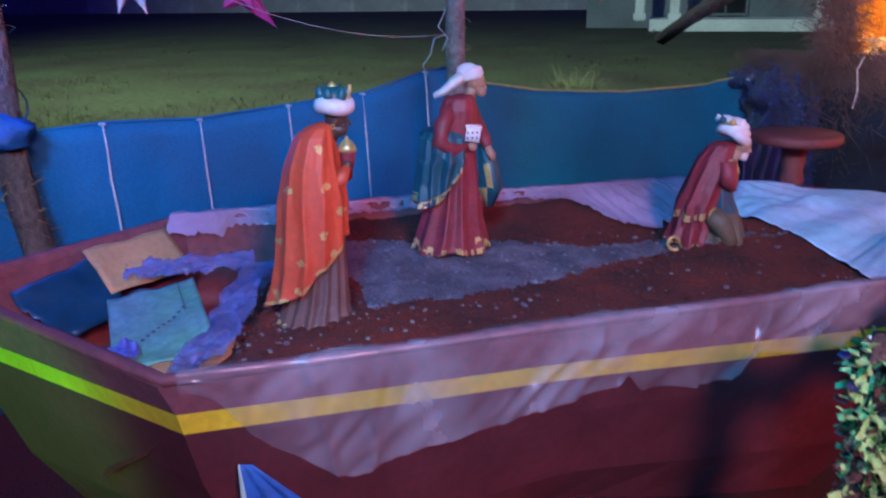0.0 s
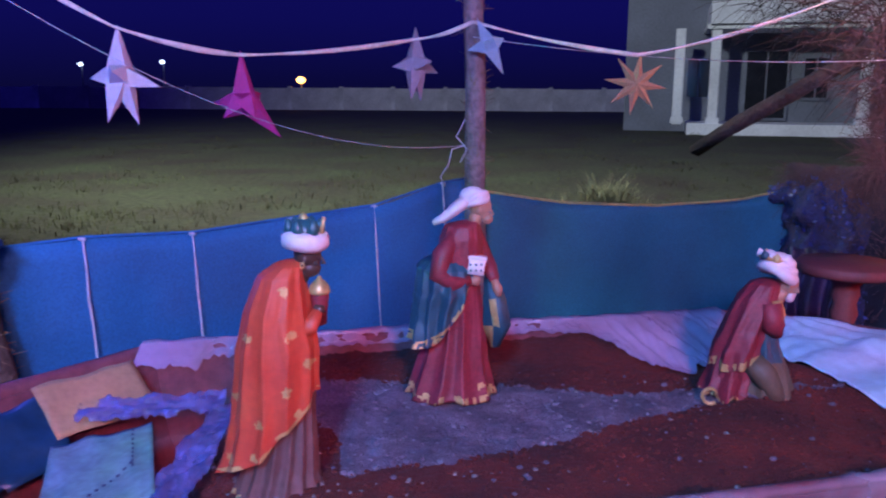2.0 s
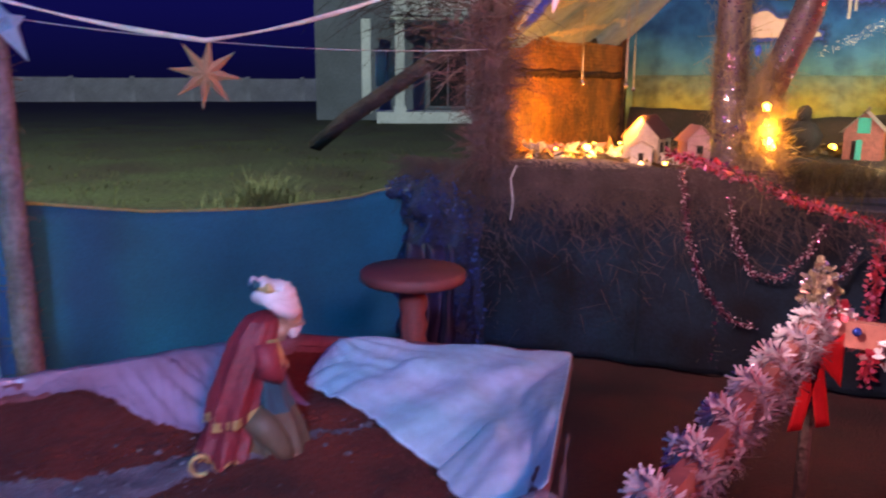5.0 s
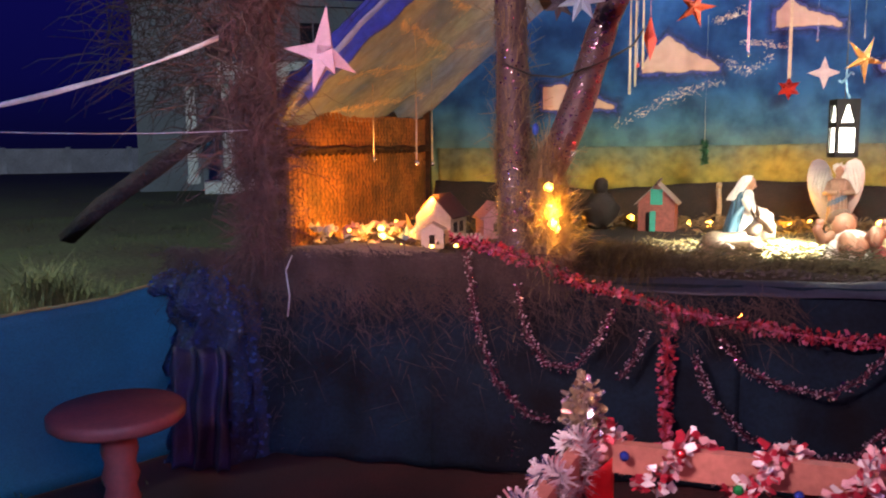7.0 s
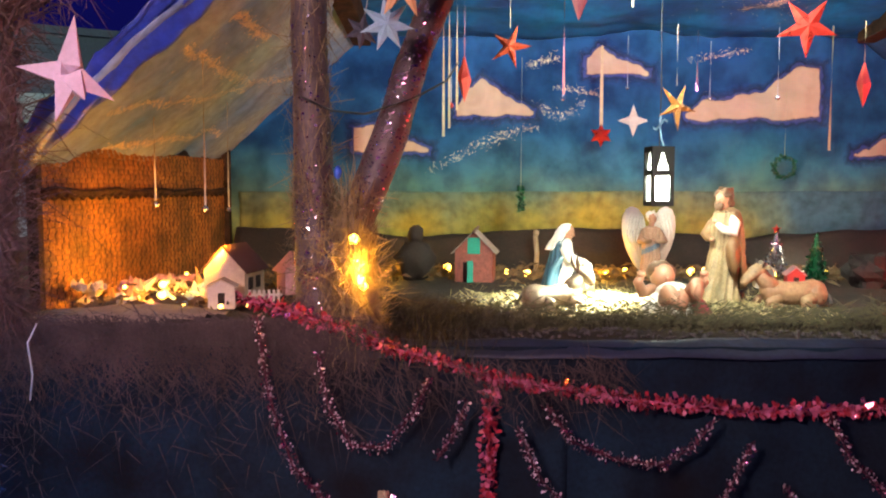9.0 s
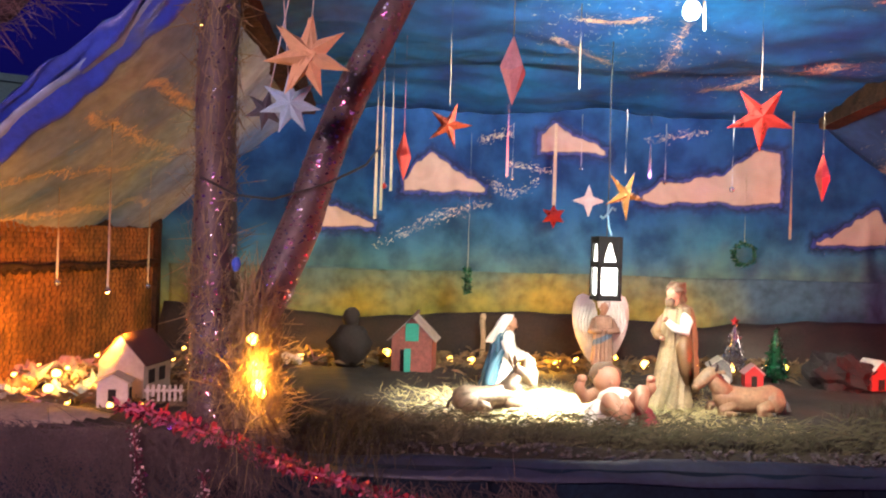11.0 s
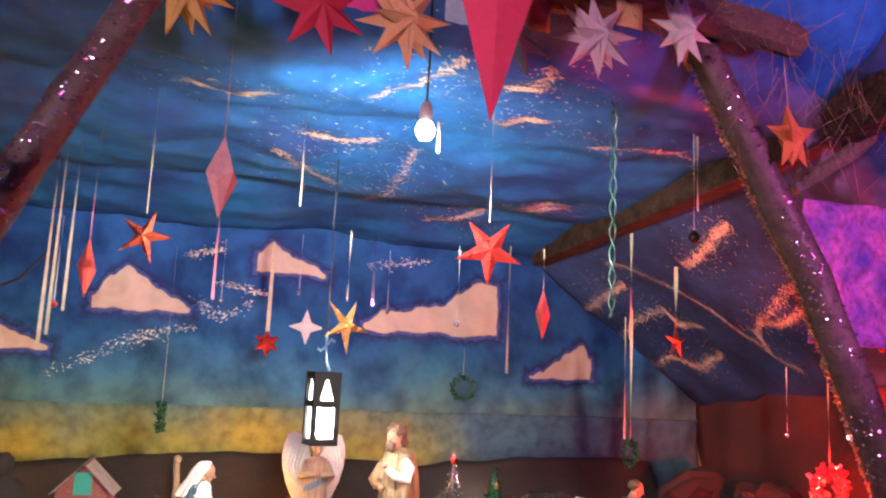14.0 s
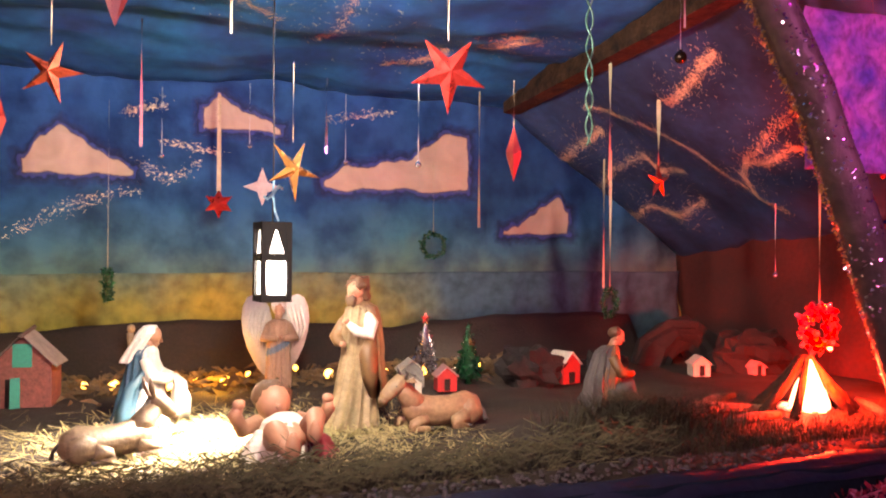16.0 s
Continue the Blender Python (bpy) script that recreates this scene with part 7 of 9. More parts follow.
hand(bm, (0.09, 0.0, 0.335), 0.016, 4)
mesh_thing("saint_statue", bm, NS, st(3.66, 1.05, 0.99, 0, 0, 214) @ Matrix.Diagonal((1.08, 1.08, 1.0, 1.0)), "painted standing bearded statue in cream robe and brown cloak", "statue", "nativity statues")

# kneeling veiled figure
bm = bmesh.new()
drape(bm, [(0, 0.315, 0.0, 0.048, 0.030), (0.08, 0.295, -0.03, 0.062, 0.058), (0.4, 0.19, -0.045, 0.075, 0.064), (0.75, 0.07, -0.09, 0.10, 0.078), (1, 0.0, -0.13, 0.125, 0.090)], lambda th: 1.0, lambda p, th, t: 2, 100, 50, 12, 0.008, 3.0, 0.5)
drape(bm, [(0, 0.320, -0.018, 0.036, 0.036), (0.1, 0.285, -0.048, 0.036, 0.064), (0.4, 0.18, -0.072, 0.040, 0.074), (0.75, 0.07, -0.098, 0.050, 0.084), (1, 0.0, -0.125, 0.06, 0.094)], lambda th: 0.99 - 0.35 * max(0.0, math.cos(th)), lambda p, th, t: 3, 110, 50, 11, 0.014, 8.0, 1.1)
head(bm, (0.042, 0, 0.355), 0.034, 4, 18)
drape(bm, [(0, 0.402, 0.022, 0.040, 0.010), (0.06, 0.398, 0.004, 0.056, 0.028), (0.25, 0.37, -0.022, 0.060, 0.042), (0.45, 0.34, -0.036, 0.034, 0.046), (1, 0.25, -0.090, 0.000, 0.066)], lambda th: 0.98 - 0.5 * max(0.0, math.cos(th)), lambda p, th, t: 2, 80, 36, 8, 0.007, 5.0, 0.5)
tube(bm, [(0.02, -0.06, 0.27), (0.05, -0.07, 0.20), (0.10, -0.04, 0.185), (0.125, -0.01, 0.19)], [0.026, 0.028, 0.022, 0.013], 12, 2, 0.15, 2)
tube(bm, [(0.02, 0.06, 0.27), (0.05, 0.07, 0.20), (0.10, 0.04, 0.185), (0.125, 0.01, 0.19)], [0.026, 0.028, 0.022, 0.013], 12, 2, 0.15, 3)
hand(bm, (0.13, 0, 0.192), 0.018, 4)
tube(bm, [(0.125, -0.012, 0.195), (0.150, -0.020, 0.165), (0.155, -0.020, 0.10), (0.150, -0.015, 0.03)], [0.012, 0.026, 0.034, 0.040], 14, 2, 0.30, 6)
tube(bm, [(0.02, -0.075, 0.22), (-0.03, -0.085, 0.15), (-0.05, -0.090, 0.07), (-0.06, -0.095, 0.01)], [0.012, 0.024, 0.028, 0.030], 12, 3, 0.30, 8)
mesh_thing("saint_statue", bm, NS, st(2.84, 1.38, 0.99, 0, 0, -12), "painted kneeling statue in white veil and blue cloak", "statue", "nativity statues")

# winged figure
bm = bmesh.new()
drape(bm, [(0, 0.355, -0.025, 0.028, 0.030), (0.06, 0.34, -0.042, 0.046, 0.058), (0.3, 0.26, -0.045, 0.050, 0.054), (0.7, 0.12, -0.056, 0.062, 0.060), (1, 0.0, -0.062, 0.072, 0.060)], lambda th: 1.0, lambda p, th, t: 3 if abs(p.z - 0.22 - 0.5 * p.y) < 0.018 else 0, 100, 50, 13, 0.010, 4.0, 0.6)
head(bm, (0.022, 0, 0.402), 0.033, 4, 14)
ball(bm, (0.006, 0, 0.416), (0.038, 0.038, 0.034), 2, 18, lump=0.5, seed=6)
for s in (-1, 1):
    outline = [(0.02, 0.34), (0.04, 0.42), (0.075, 0.468), (0.115, 0.482), (0.150, 0.465), (0.172, 0.415), (0.178, 0.350), (0.170, 0.280), (0.148, 0.205), (0.118, 0.140), (0.088, 0.088), (0.060, 0.055), (0.035, 0.060), (0.025, 0.18)]
    fr = [bm.verts.new((-0.055 - 0.25 * (y - 0.02) ** 1 * 0.2, s * y, z)) for y, z in outline]
    bk = [bm.verts.new((-0.078 - 0.25 * (y - 0.02) ** 1 * 0.2, s * y, z)) for y, z in outline]
    face(bm, fr, 2)
    face(bm, bk[::-1], 2)
    for k in range(len(outline)):
        j = (k + 1) % len(outline)
        face(bm, (fr[k], bk[k], bk[j], fr[j]), 2)
    for q in range(5):
        tube(bm, [(-0.05, s * (0.05 + 0.02 * q), 0.42), (-0.048, s * (0.075 + 0.02 * q), 0.30), (-0.05, s * (0.06 + 0.018 * q), 0.16 + 0.02 * q)], [0.006, 0.009, 0.004], 6, 2)
    tube(bm, [(0.0, s * 0.05, 0.325), (0.03, s * 0.075, 0.26), (0.065, s * 0.018, 0.262)], [0.022, 0.026, 0.014], 12, 0, 0.2, 3)
hand(bm, (0.07, 0, 0.268), 0.017, 4)
mesh_thing("angel_statue", bm, [mat("rosy_robe_paint", (0.36, 0.20, 0.13), 0.5, 0, 0.2, 9, 60, 0.12, 0.003), N_BROWN, N_WHITE, mat("dull_blue_sash", (0.10, 0.15, 0.22), 0.5), SKIN, N_HAIR, N_DARK, ROBE_RED], st(3.53, 2.10, 0.99, 0, 0, -90), "painted winged statue with white wings beneath the lantern", "statue", "nativity statues")

# lying infant figure, seen from its feet
bm = bmesh.new()
ball(bm, (0.0, 0.0, 0.085), (0.080, 0.120, 0.060), 4, 18)
drape(bm, [(0, 0.150, -0.035, 0.035, 0.045), (0.4, 0.125, -0.075, 0.075, 0.085), (1, 0.02, -0.10, 0.10, 0.12)], lambda th: 1.0, lambda p, th, t: 7 if p.x > 0.045 and p.y < 0.02 else 2, 90, 30, 11, 0.010, 3.0, 0.8)
ball(bm, (0.0, 0.150, 0.165), (0.062, 0.058, 0.066), 4, 18)
ball(bm, (0.0, 0.172, 0.176), (0.070, 0.058, 0.068), 5, 18, lump=0.25, seed=3)
ball(bm, (0.0, 0.090, 0.160), (0.010, 0.012, 0.011), 4, 8)
for s in (-1, 1):
    tube(bm, [(s * 0.07, 0.09, 0.11), (s * 0.135, 0.05, 0.10), (s * 0.165, 0.03, 0.155), (s * 0.155, 0.02, 0.18)], [0.030, 0.028, 0.024, 0.018], 10, 4)
    hand(bm, (s * 0.155, 0.015, 0.19), 0.022, 4)
tube(bm, [(-0.05, -0.06, 0.08), (-0.075, -0.13, 0.12), (-0.06, -0.19, 0.085), (-0.05, -0.22, 0.07)], [0.046, 0.040, 0.030, 0.024], 12, 4)
tube(bm, [(0.05, -0.06, 0.09), (0.065, -0.12, 0.155), (0.045, -0.17, 0.115), (0.03, -0.20, 0.11)], [0.040, 0.034, 0.026, 0.020], 12, 4)
ball(bm, (-0.05, -0.240, 0.090), (0.026, 0.020, 0.050), 4, 12, lump=0.2)
ball(bm, (0.03, -0.222, 0.130), (0.022, 0.017, 0.042), 4, 12, lump=0.2)
drape(bm, [(0, 0.10, -0.10, 0.10, 0.05), (0.5, 0.06, -0.13, 0.15, 0.08), (1, 0.0, -0.15, 0.19, 0.10)], lambda th: 1.0, lambda p, th, t: 7 if p.x > 0.06 else 2, 80, 20, 9, 0.012, 6.0, 0.8)
mesh_thing("infant_statue", bm, NS, st(3.27, 0.58, 0.995, 0, 0, 6), "large painted infant statue lying on the straw with arms raised", "statue", "nativity statues")


def beast(where, col, dark, lab, horn=False, name="cow_statue", lift=0.0):
    """A lying animal: barrel, haunch, shoulder, neck, head, folded legs."""
    bm = bmesh.new()
    loft(bm, [(0, 0, -0.185, 0.020, 0.016, 0, 4, 0), (0.004, 0, -0.17, 0.046, 0.044, 0.02, 4, 0), (0.006, 0, -0.12, 0.064, 0.066, 0.04, 4, 0.2), (0.0, 0, -0.05, 0.058, 0.062, 0.02, 4, 0.3), (0.0, 0, 0.03, 0.060, 0.062, 0.02, 5, 0.4), (0.006, 0, 0.10, 0.064, 0.058, 0.04, 5, 0.5), (0.016, 0, 0.145, 0.048, 0.042, 0.02, 4, 0.5), (0.02, 0, 0.165, 0.015, 0.015, 0, 4, 0)], 32, 0)
    for v in bm.verts:
        v.co = Vector((v.co.z, v.co.y, 0.066 + v.co.x))
    ball(bm, (-0.115, -0.040, 0.058), (0.060, 0.036, 0.052), 0, 20, lump=0.15, seed=4)
    ball(bm, (-0.115, 0.040, 0.058), (0.060, 0.036, 0.052), 0, 20, lump=0.15, seed=6)
    tube(bm, [(0.095, 0, 0.085), (0.135, 0, 0.125 + lift * 0.5), (0.165, 0, 0.160 + lift), (0.175, 0, 0.185 + lift)], [0.050, 0.046, 0.036, 0.022], 16, 0, 0.06, 2)
    tube(bm, [(0.150, 0, 0.195 + lift), (0.172, 0, 0.192 + lift), (0.205, 0, 0.172 + lift), (0.240, 0, 0.140 + lift), (0.258, 0, 0.122 + lift)], [0.018, 0.035, 0.034, 0.026, 0.016], 16, 2, 0.05, 5)
    ball(bm, (0.252, 0, 0.126 + lift), (0.020, 0.023, 0.018), 2, 12)
    for s in (-1, 1):
        ball(bm, (0.207, s * 0.029, 0.180 + lift), (0.007, 0.004, 0.005), 1, 6)
        ball(bm, (0.266, s * 0.010, 0.128 + lift), (0.004, 0.004, 0.004), 1, 6)
        if horn:
            tube(bm, [(0.165, s * 0.030, 0.198 + lift), (0.150, s * 0.055, 0.205 + lift), (0.142, s * 0.072, 0.196 + lift)], [0.008, 0.015, 0.003], 10, 2, 0, 0, 0.5)
            tube(bm, [(0.165, s * 0.022, 0.205 + lift), (0.165, s * 0.040, 0.228 + lift), (0.175, s * 0.036, 0.245 + lift)], [0.008, 0.006, 0.002], 8, 1)
        else:
            tube(bm, [(0.158, s * 0.018, 0.205 + lift), (0.145, s * 0.028, 0.245 + lift), (0.138, s * 0.030, 0.285 + lift)], [0.008, 0.014, 0.003], 10, 2, 0, 0, 0.6)
        tube(bm, [(0.085, s * 0.050, 0.045), (0.150, s * 0.060, 0.030), (0.165, s * 0.064, 0.018), (0.100, s * 0.070, 0.012), (0.080, s * 0.070, 0.010)], [0.026, 0.019, 0.015, 0.012, 0.010], 12, 0)
        ball(bm, (0.074, s * 0.070, 0.010), (0.014, 0.011, 0.010), 1, 8)
        tube(bm, [(-0.085, s * 0.062, 0.045), (-0.030, s * 0.074, 0.034), (-0.020, s * 0.078, 0.018), (-0.085, s * 0.084, 0.012)], [0.034, 0.022, 0.016, 0.011], 12, 0)
        ball(bm, (-0.095, s * 0.084, 0.011), (0.015, 0.011, 0.010), 1, 8)
    tube(bm, [(-0.178, 0, 0.085), (-0.196, 0.02, 0.055), (-0.190, 0.05, 0.022)], [0.008, 0.006, 0.009], 8, 1)
    tube(bm, [(0.090, 0, 0.128), (0.125, 0, 0.155 + lift * 0.6), (0.150, 0, 0.198 + lift)], [0.004, 0.012, 0.010], 8, 1, 0.3, 3)
    return mesh_thing(name, bm, [col, N_DARK, dark], where, lab, "statue", "animal statues")


DONKEY_HEAD = mat("dark_donkey_paint", (0.12, 0.07, 0.045), 0.6, 0, 0.3, 14, 60, 0.2)
beast(st(2.72, 0.80, 0.99, 0, 0, 24) @ Matrix.Scale(0.92, 4), mat("grey_tan_paint", (0.17, 0.115, 0.075), 0.6, 0, 0.3, 14, 60, 0.3), DONKEY_HEAD, "painted grey-tan donkey statue lying on the straw", False, "donkey_statue", 0.0)
beast(st(3.96, 0.90, 0.99, 0, 0, 186), mat("tan_hide_paint", (0.32, 0.20, 0.11), 0.6, 0, 0.3, 9, 60, 0.3, second=(0.24, 0.12, 0.07)), mat("tan_head_paint", (0.30, 0.19, 0.11), 0.6, 0, 0.3, 14, 60, 0.2), "painted tan ox statue lying on the straw", True)

# sitting shepherd by the fire
bm = bmesh.new()
drape(bm, [(0, 0.33, 0.006, 0.054, 0.028), (0.1, 0.30, -0.025, 0.065, 0.060), (0.4, 0.20, -0.058, 0.070, 0.076), (1, 0.04, -0.075, 0.076, 0.085)], lambda th: 1.0, lambda p, th, t: 1, 90, 40, 10, 0.008, 3.0, 0.6)
drape(bm, [(0, 0.325, -0.020, 0.044, 0.036), (0.1, 0.295, -0.055, 0.036, 0.070), (0.5, 0.16, -0.100, 0.030, 0.086), (1, 0.0, -0.118, 0.035, 0.092)], lambda th: 0.98 - 0.3 * max(0.0, math.cos(th)), lambda p, th, t: 8, 110, 50, 12, 0.016, 7.0, 0.9)
head(bm, (0.055, 0, 0.372), 0.034, 4, 20)
ball(bm, (0.042, 0, 0.390), (0.036, 0.035, 0.030), 5, 12, lump=0.25, seed=8)
for s in (-1, 1):
    tube(bm, [(0.0, s * 0.045, 0.09), (0.11, s * 0.05, 0.14), (0.14, s * 0.045, 0.03), (0.17, s * 0.045, 0.012)], [0.040, 0.036, 0.026, 0.018], 10, 6)
    tube(bm, [(0.02, s * 0.07, 0.28), (0.06, s * 0.08, 0.20), (0.12, s * 0.03, 0.19)], [0.026, 0.024, 0.014], 10, 1, 0.15, 3)
tube(bm, [(-0.08, 0.06, 0.02), (-0.11, 0.0, 0.06), (-0.08, -0.07, 0.02), (0.02, -0.10, 0.0)], [0.02, 0.035, 0.035, 0.015], 12, 8, 0.3, 5)
hand(bm, (0.125, 0.0, 0.19), 0.02, 4)
mesh_thing("shepherd_statue", bm, NS + [mat("grey_tan_cloak_paint", (0.085, 0.072, 0.07), 0.6, 0, 0.2, 9, 60, 0.12, 0.003)], st(4.82, 1.0, 0.975, 0, 0, -24) @ Matrix.Scale(0.93, 4), "painted sitting shepherd statue leaning towards the fire", "statue", "nativity statues")

# ---- village, huts and trees on the stage ----
CARD_WHITE = mat("white_card", (0.62, 0.55, 0.45), 0.8, 0, 0.15, 12, 60, 0.1)
CARD_CREAM = mat("cream_card", (0.50, 0.42, 0.32), 0.8, 0, 0.15, 12, 60, 0.1)
CARD_BROWN = mat("maroon_card_roof", (0.075, 0.026, 0.022), 0.8, 0, 0.2, 12, 60, 0.1)
CARD_BRICK = mat("brick_print_card", (0.27, 0.085, 0.065), 0.8, 0, 0.35, 30, 90, 0.2, second=(0.16, 0.05, 0.04))
CARD_GREEN = mat("teal_green_card", (0.02, 0.28, 0.20), 0.7, 0, 0.15, 12, 60, 0.1)
CARD_GREY = mat("grey_card_roof", (0.28, 0.26, 0.24), 0.8, 0, 0.25, 12, 60, 0.1)
CARD_RED = mat("red_card_wall", (0.45, 0.03, 0.03), 0.7, 0, 0.15, 12, 60, 0.1)
CARD_PINK = mat("pink_card_wall", (0.52, 0.26, 0.26), 0.7, 0, 0.15, 12, 60, 0.1)
DARK_GAP = mat("dark_opening", (0.015, 0.01, 0.008), 0.9)


def model_house(name, m, w, d, h, rise, wall, roof, lab, door=None, windows=(), eave=0.02, group="model houses"):
    ob = thing(name, m, lab, "model house", group)
    bm = bmesh.new()
    x, y = w / 2, d / 2
    lo = [bm.verts.new(p) for p in ((-x, -y, 0), (x, -y, 0), (x, y, 0), (-x, y, 0))]
    hi = [bm.verts.new(p) for p in ((-x, -y, h), (x, -y, h), (x, y, h), (-x, y, h))]
    ap = [bm.verts.new((0, -y, h + rise)), bm.verts.new((0, y, h + rise))]
    for k in range(4):
        face(bm, (lo[k], lo[(k + 1) % 4], hi[(k + 1) % 4], hi[k]))
    face(bm, (hi[0], hi[1], ap[0]))
    face(bm, (hi[2], hi[3], ap[1]))
    face(bm, lo[::-1])
    part("wall", bm, wall, ob, smooth=False)
    for s in (-1, 1):
        bm = bmesh.new()
        sl = rise / x
        p = [(0, -y - eave, h + rise + 0.004), (s * (x + eave), -y - eave, h - eave * sl + 0.004), (s * (x + eave), y + eave, h - eave * sl + 0.004), (0, y + eave, h + rise + 0.004)]
        top = [bm.verts.new(q) for q in p]
        bot = [bm.verts.new((q[0], q[1], q[2] + 0.006)) for q in p]
        face(bm, top)
        face(bm, bot[::-1])
        for k in range(4):
            face(bm, (top[k], top[(k + 1) % 4], bot[(k + 1) % 4], bot[k]))
        part("roof_panel", bm, roof, ob, smooth=False)
    for nm, mm, cx, cz, ww, hh, side in ([("door", door[0], *door[1:], 0)] if door else []) + [("window", DARK_GAP, *q) for q in windows]:
        bm = bmesh.new()
        if side == 0:
            box(bm, (cx, -y - 0.003, cz), (ww, 0.006, hh))
        else:
            box(bm, (side * (x + 0.003), cx, cz), (0.006, ww, hh))
        part(nm, bm, mm, ob, smooth=False)
    return ob


model_house("model_house", st(1.12, 0.80, 1.03, 0, 0, -8), 0.21, 0.26, 0.16, 0.11, CARD_CREAM, CARD_BROWN, "cream cardboard model house with a maroon roof", None, ((-0.06, 0.09, 0.05, 0.06, 1), (0.04, 0.09, 0.05, 0.06, 1)))
model_house("model_house", st(1.14, 0.50, 1.03, 0, 0, 10), 0.12, 0.10, 0.10, 0.03, CARD_WHITE, CARD_CREAM, "small white cardboard hut with a flat roof", None, ((0.0, 0.05, 0.03, 0.05, 0), (0.0, 0.05, 0.03, 0.05, 1)), 0.012)
model_house("model_house", st(1.36, 1.15, 1.02, 0, 0, 25), 0.16, 0.2, 0.13, 0.08, CARD_PINK, CARD_PINK, "pale pink cardboard model house", None, ((0.0, 0.07, 0.04, 0.05, 0),))
fence_ob = thing("toy_fence", st(1.31, 0.62, 1.03, 0, 0, 8), "white cardboard picket fence beside the model house", "fence")
for k in range(7):
    bm = bmesh.new()
    box(bm, (-0.07 + k * 0.023, 0, 0.035), (0.012, 0.005, 0.07))
    part("picket", bm, CARD_WHITE, fence_ob, smooth=False)
bm = bmesh.new()
box(bm, (0, 0.004, 0.045), (0.17, 0.004, 0.012))
part("rail", bm, CARD_WHITE, fence_ob, smooth=False)
for u, v, mm, r, lab in ((0.55, 1.05, CARD_WHITE, 0.12, "white paper star lying among the lights"), (0.86, 0.98, STAR_B, 0.11, "pale blue paper star lying among the lights"), (0.62, 1.5, CARD_PINK, 0.12, "pinkish paper star lying among the lights"), (0.40, 0.75, CARD_CREAM, 0.10, "cream paper star lying among the lights"), (0.98, 1.35, CARD_CREAM, 0.10, "cream paper star lying among the lights")):
    star_thing(at_stage(u, v, plat_z(u, v) + 0.05), r, 6, mm, lab, R.uniform(0, 90), R.uniform(-30, 30), 0.35, 0.35, None, 0, False, "paper_star", R.uniform(35, 70))
bm = bmesh.new()
sheet(bm, 30, 12, lambda a, b: Vector((0.15 + 1.1 * a, 0.02 + 0.32 * b, plat_z(0.15 + 1.1 * a, 0.02 + 0.32 * b) + 0.012 + 0.02 * nz(a * 5, b * 3, 4))), 0, 0.003, keep=lambda a, b: (a - 0.5) ** 2 + (b - 0.5) ** 2 < 0.24)
mesh_thing("cloth", bm, mat("sand_cloth", (0.34, 0.25, 0.18), 0.9, 0, 0.25, 6, 60, 0.3), STAGE, "rumpled sand-coloured cloth at the village edge", "cloth")

def crumpled(u, v, r, material, lab, seed):
    """A loosely crushed sheet of paper with sharp folds."""
    bm = bmesh.new()
    sheet(bm, 7, 7, lambda a, b: Vector(((a - 0.5) * r * 2 + 0.4 * r * nz(a * 5, b * 5, seed), (b - 0.5) * r * 1.6 + 0.4 * r * nz(a * 5, b * 5, seed + 9), r * (0.45 + 1.1 * nz(a * 4, b * 4, seed + 3) + 0.5 * abs(a - 0.5)))), 0, 0.002)
    low = min(q.co.z for q in bm.verts)
    for q in bm.verts:
        q.co.z -= low
    mesh_thing("crumpled_paper", bm, material, st(u, v, plat_z(u, v), 0, 0, seed * 47), lab, "paper", "village paper", smooth=False)


for k, (u, v, r) in enumerate(((0.46, 0.62, 0.07), (0.62, 0.70, 0.06), (0.78, 0.62, 0.055), (0.54, 0.88, 0.08), (0.70, 1.08, 0.07), (0.92, 0.86, 0.06), (0.44, 1.20, 0.08), (0.86, 1.24, 0.07), (0.60, 1.34, 0.08), (1.02, 1.12, 0.06), (0.50, 1.62, 0.08), (0.76, 1.52, 0.07), (0.98, 1.56, 0.07), (1.62, 2.10, 0.06), (1.76, 2.22, 0.05))):
    crumpled(u, v, r, (CARD_CREAM, CARD_WHITE, CARD_PINK, CARDBOARD)[k % 4], "crumpled pale paper lying among the warm lights", k + 1)
crumpled(0.84, 0.74, 0.085, mat("blue_crumpled_paper", (0.12, 0.20, 0.30), 0.7, 0, 0.2, 9, 60, 0.2), "crumpled blue paper lying among the warm lights", 31)
hut = model_house("model_hut", st(2.37, 1.98, 0.995, 0, 0, -8) @ Matrix.Scale(0.80, 4), 0.30, 0.26, 0.25, 0.15, CARD_BRICK, CARD_GREY, "brick-red cardboard hut with grey roof and teal door", (CARD_GREEN, 0.0, 0.29, 0.10, 0.13), ((-0.05, 0.08, 0.07, 0.16, 0),), 0.03)
bm = bmesh.new()
box(bm, (-0.10, -0.16, 0.09), (0.05, 0.006, 0.17), 0, pose(0, 0, 0, 0, 0, 25))
part("door", bm, CARD_GREEN, hut, "open teal door", smooth=False)
bm = bmesh.new()
tube(bm, [(0, -0.2, 0.40), (0.01, 0.1, 0.43)], 0.012, 6, 0, 0.2)
part("ridge_stick", bm, BARK, hut)
bm = bmesh.new()
ball(bm, (0, 0, 0.13), (0.13, 0.09, 0.13), 0, 16, lump=0.4, seed=3)
ball(bm, (0, 0, 0.305), (0.055, 0.055, 0.062), 0, 12, lump=0.2, seed=5)
ball(bm, (0, 0, 0.225), (0.06, 0.05, 0.05), 0, 10)
mesh_thing("bust", bm, mat("dark_umber_stone", (0.032, 0.019, 0.015), 0.9, 0, 0.3, 9, 60, 0.4), st(1.98, 2.05, 0.985), "dark brown stone-like bust shape at the backdrop", "bust")
bm = bmesh.new()
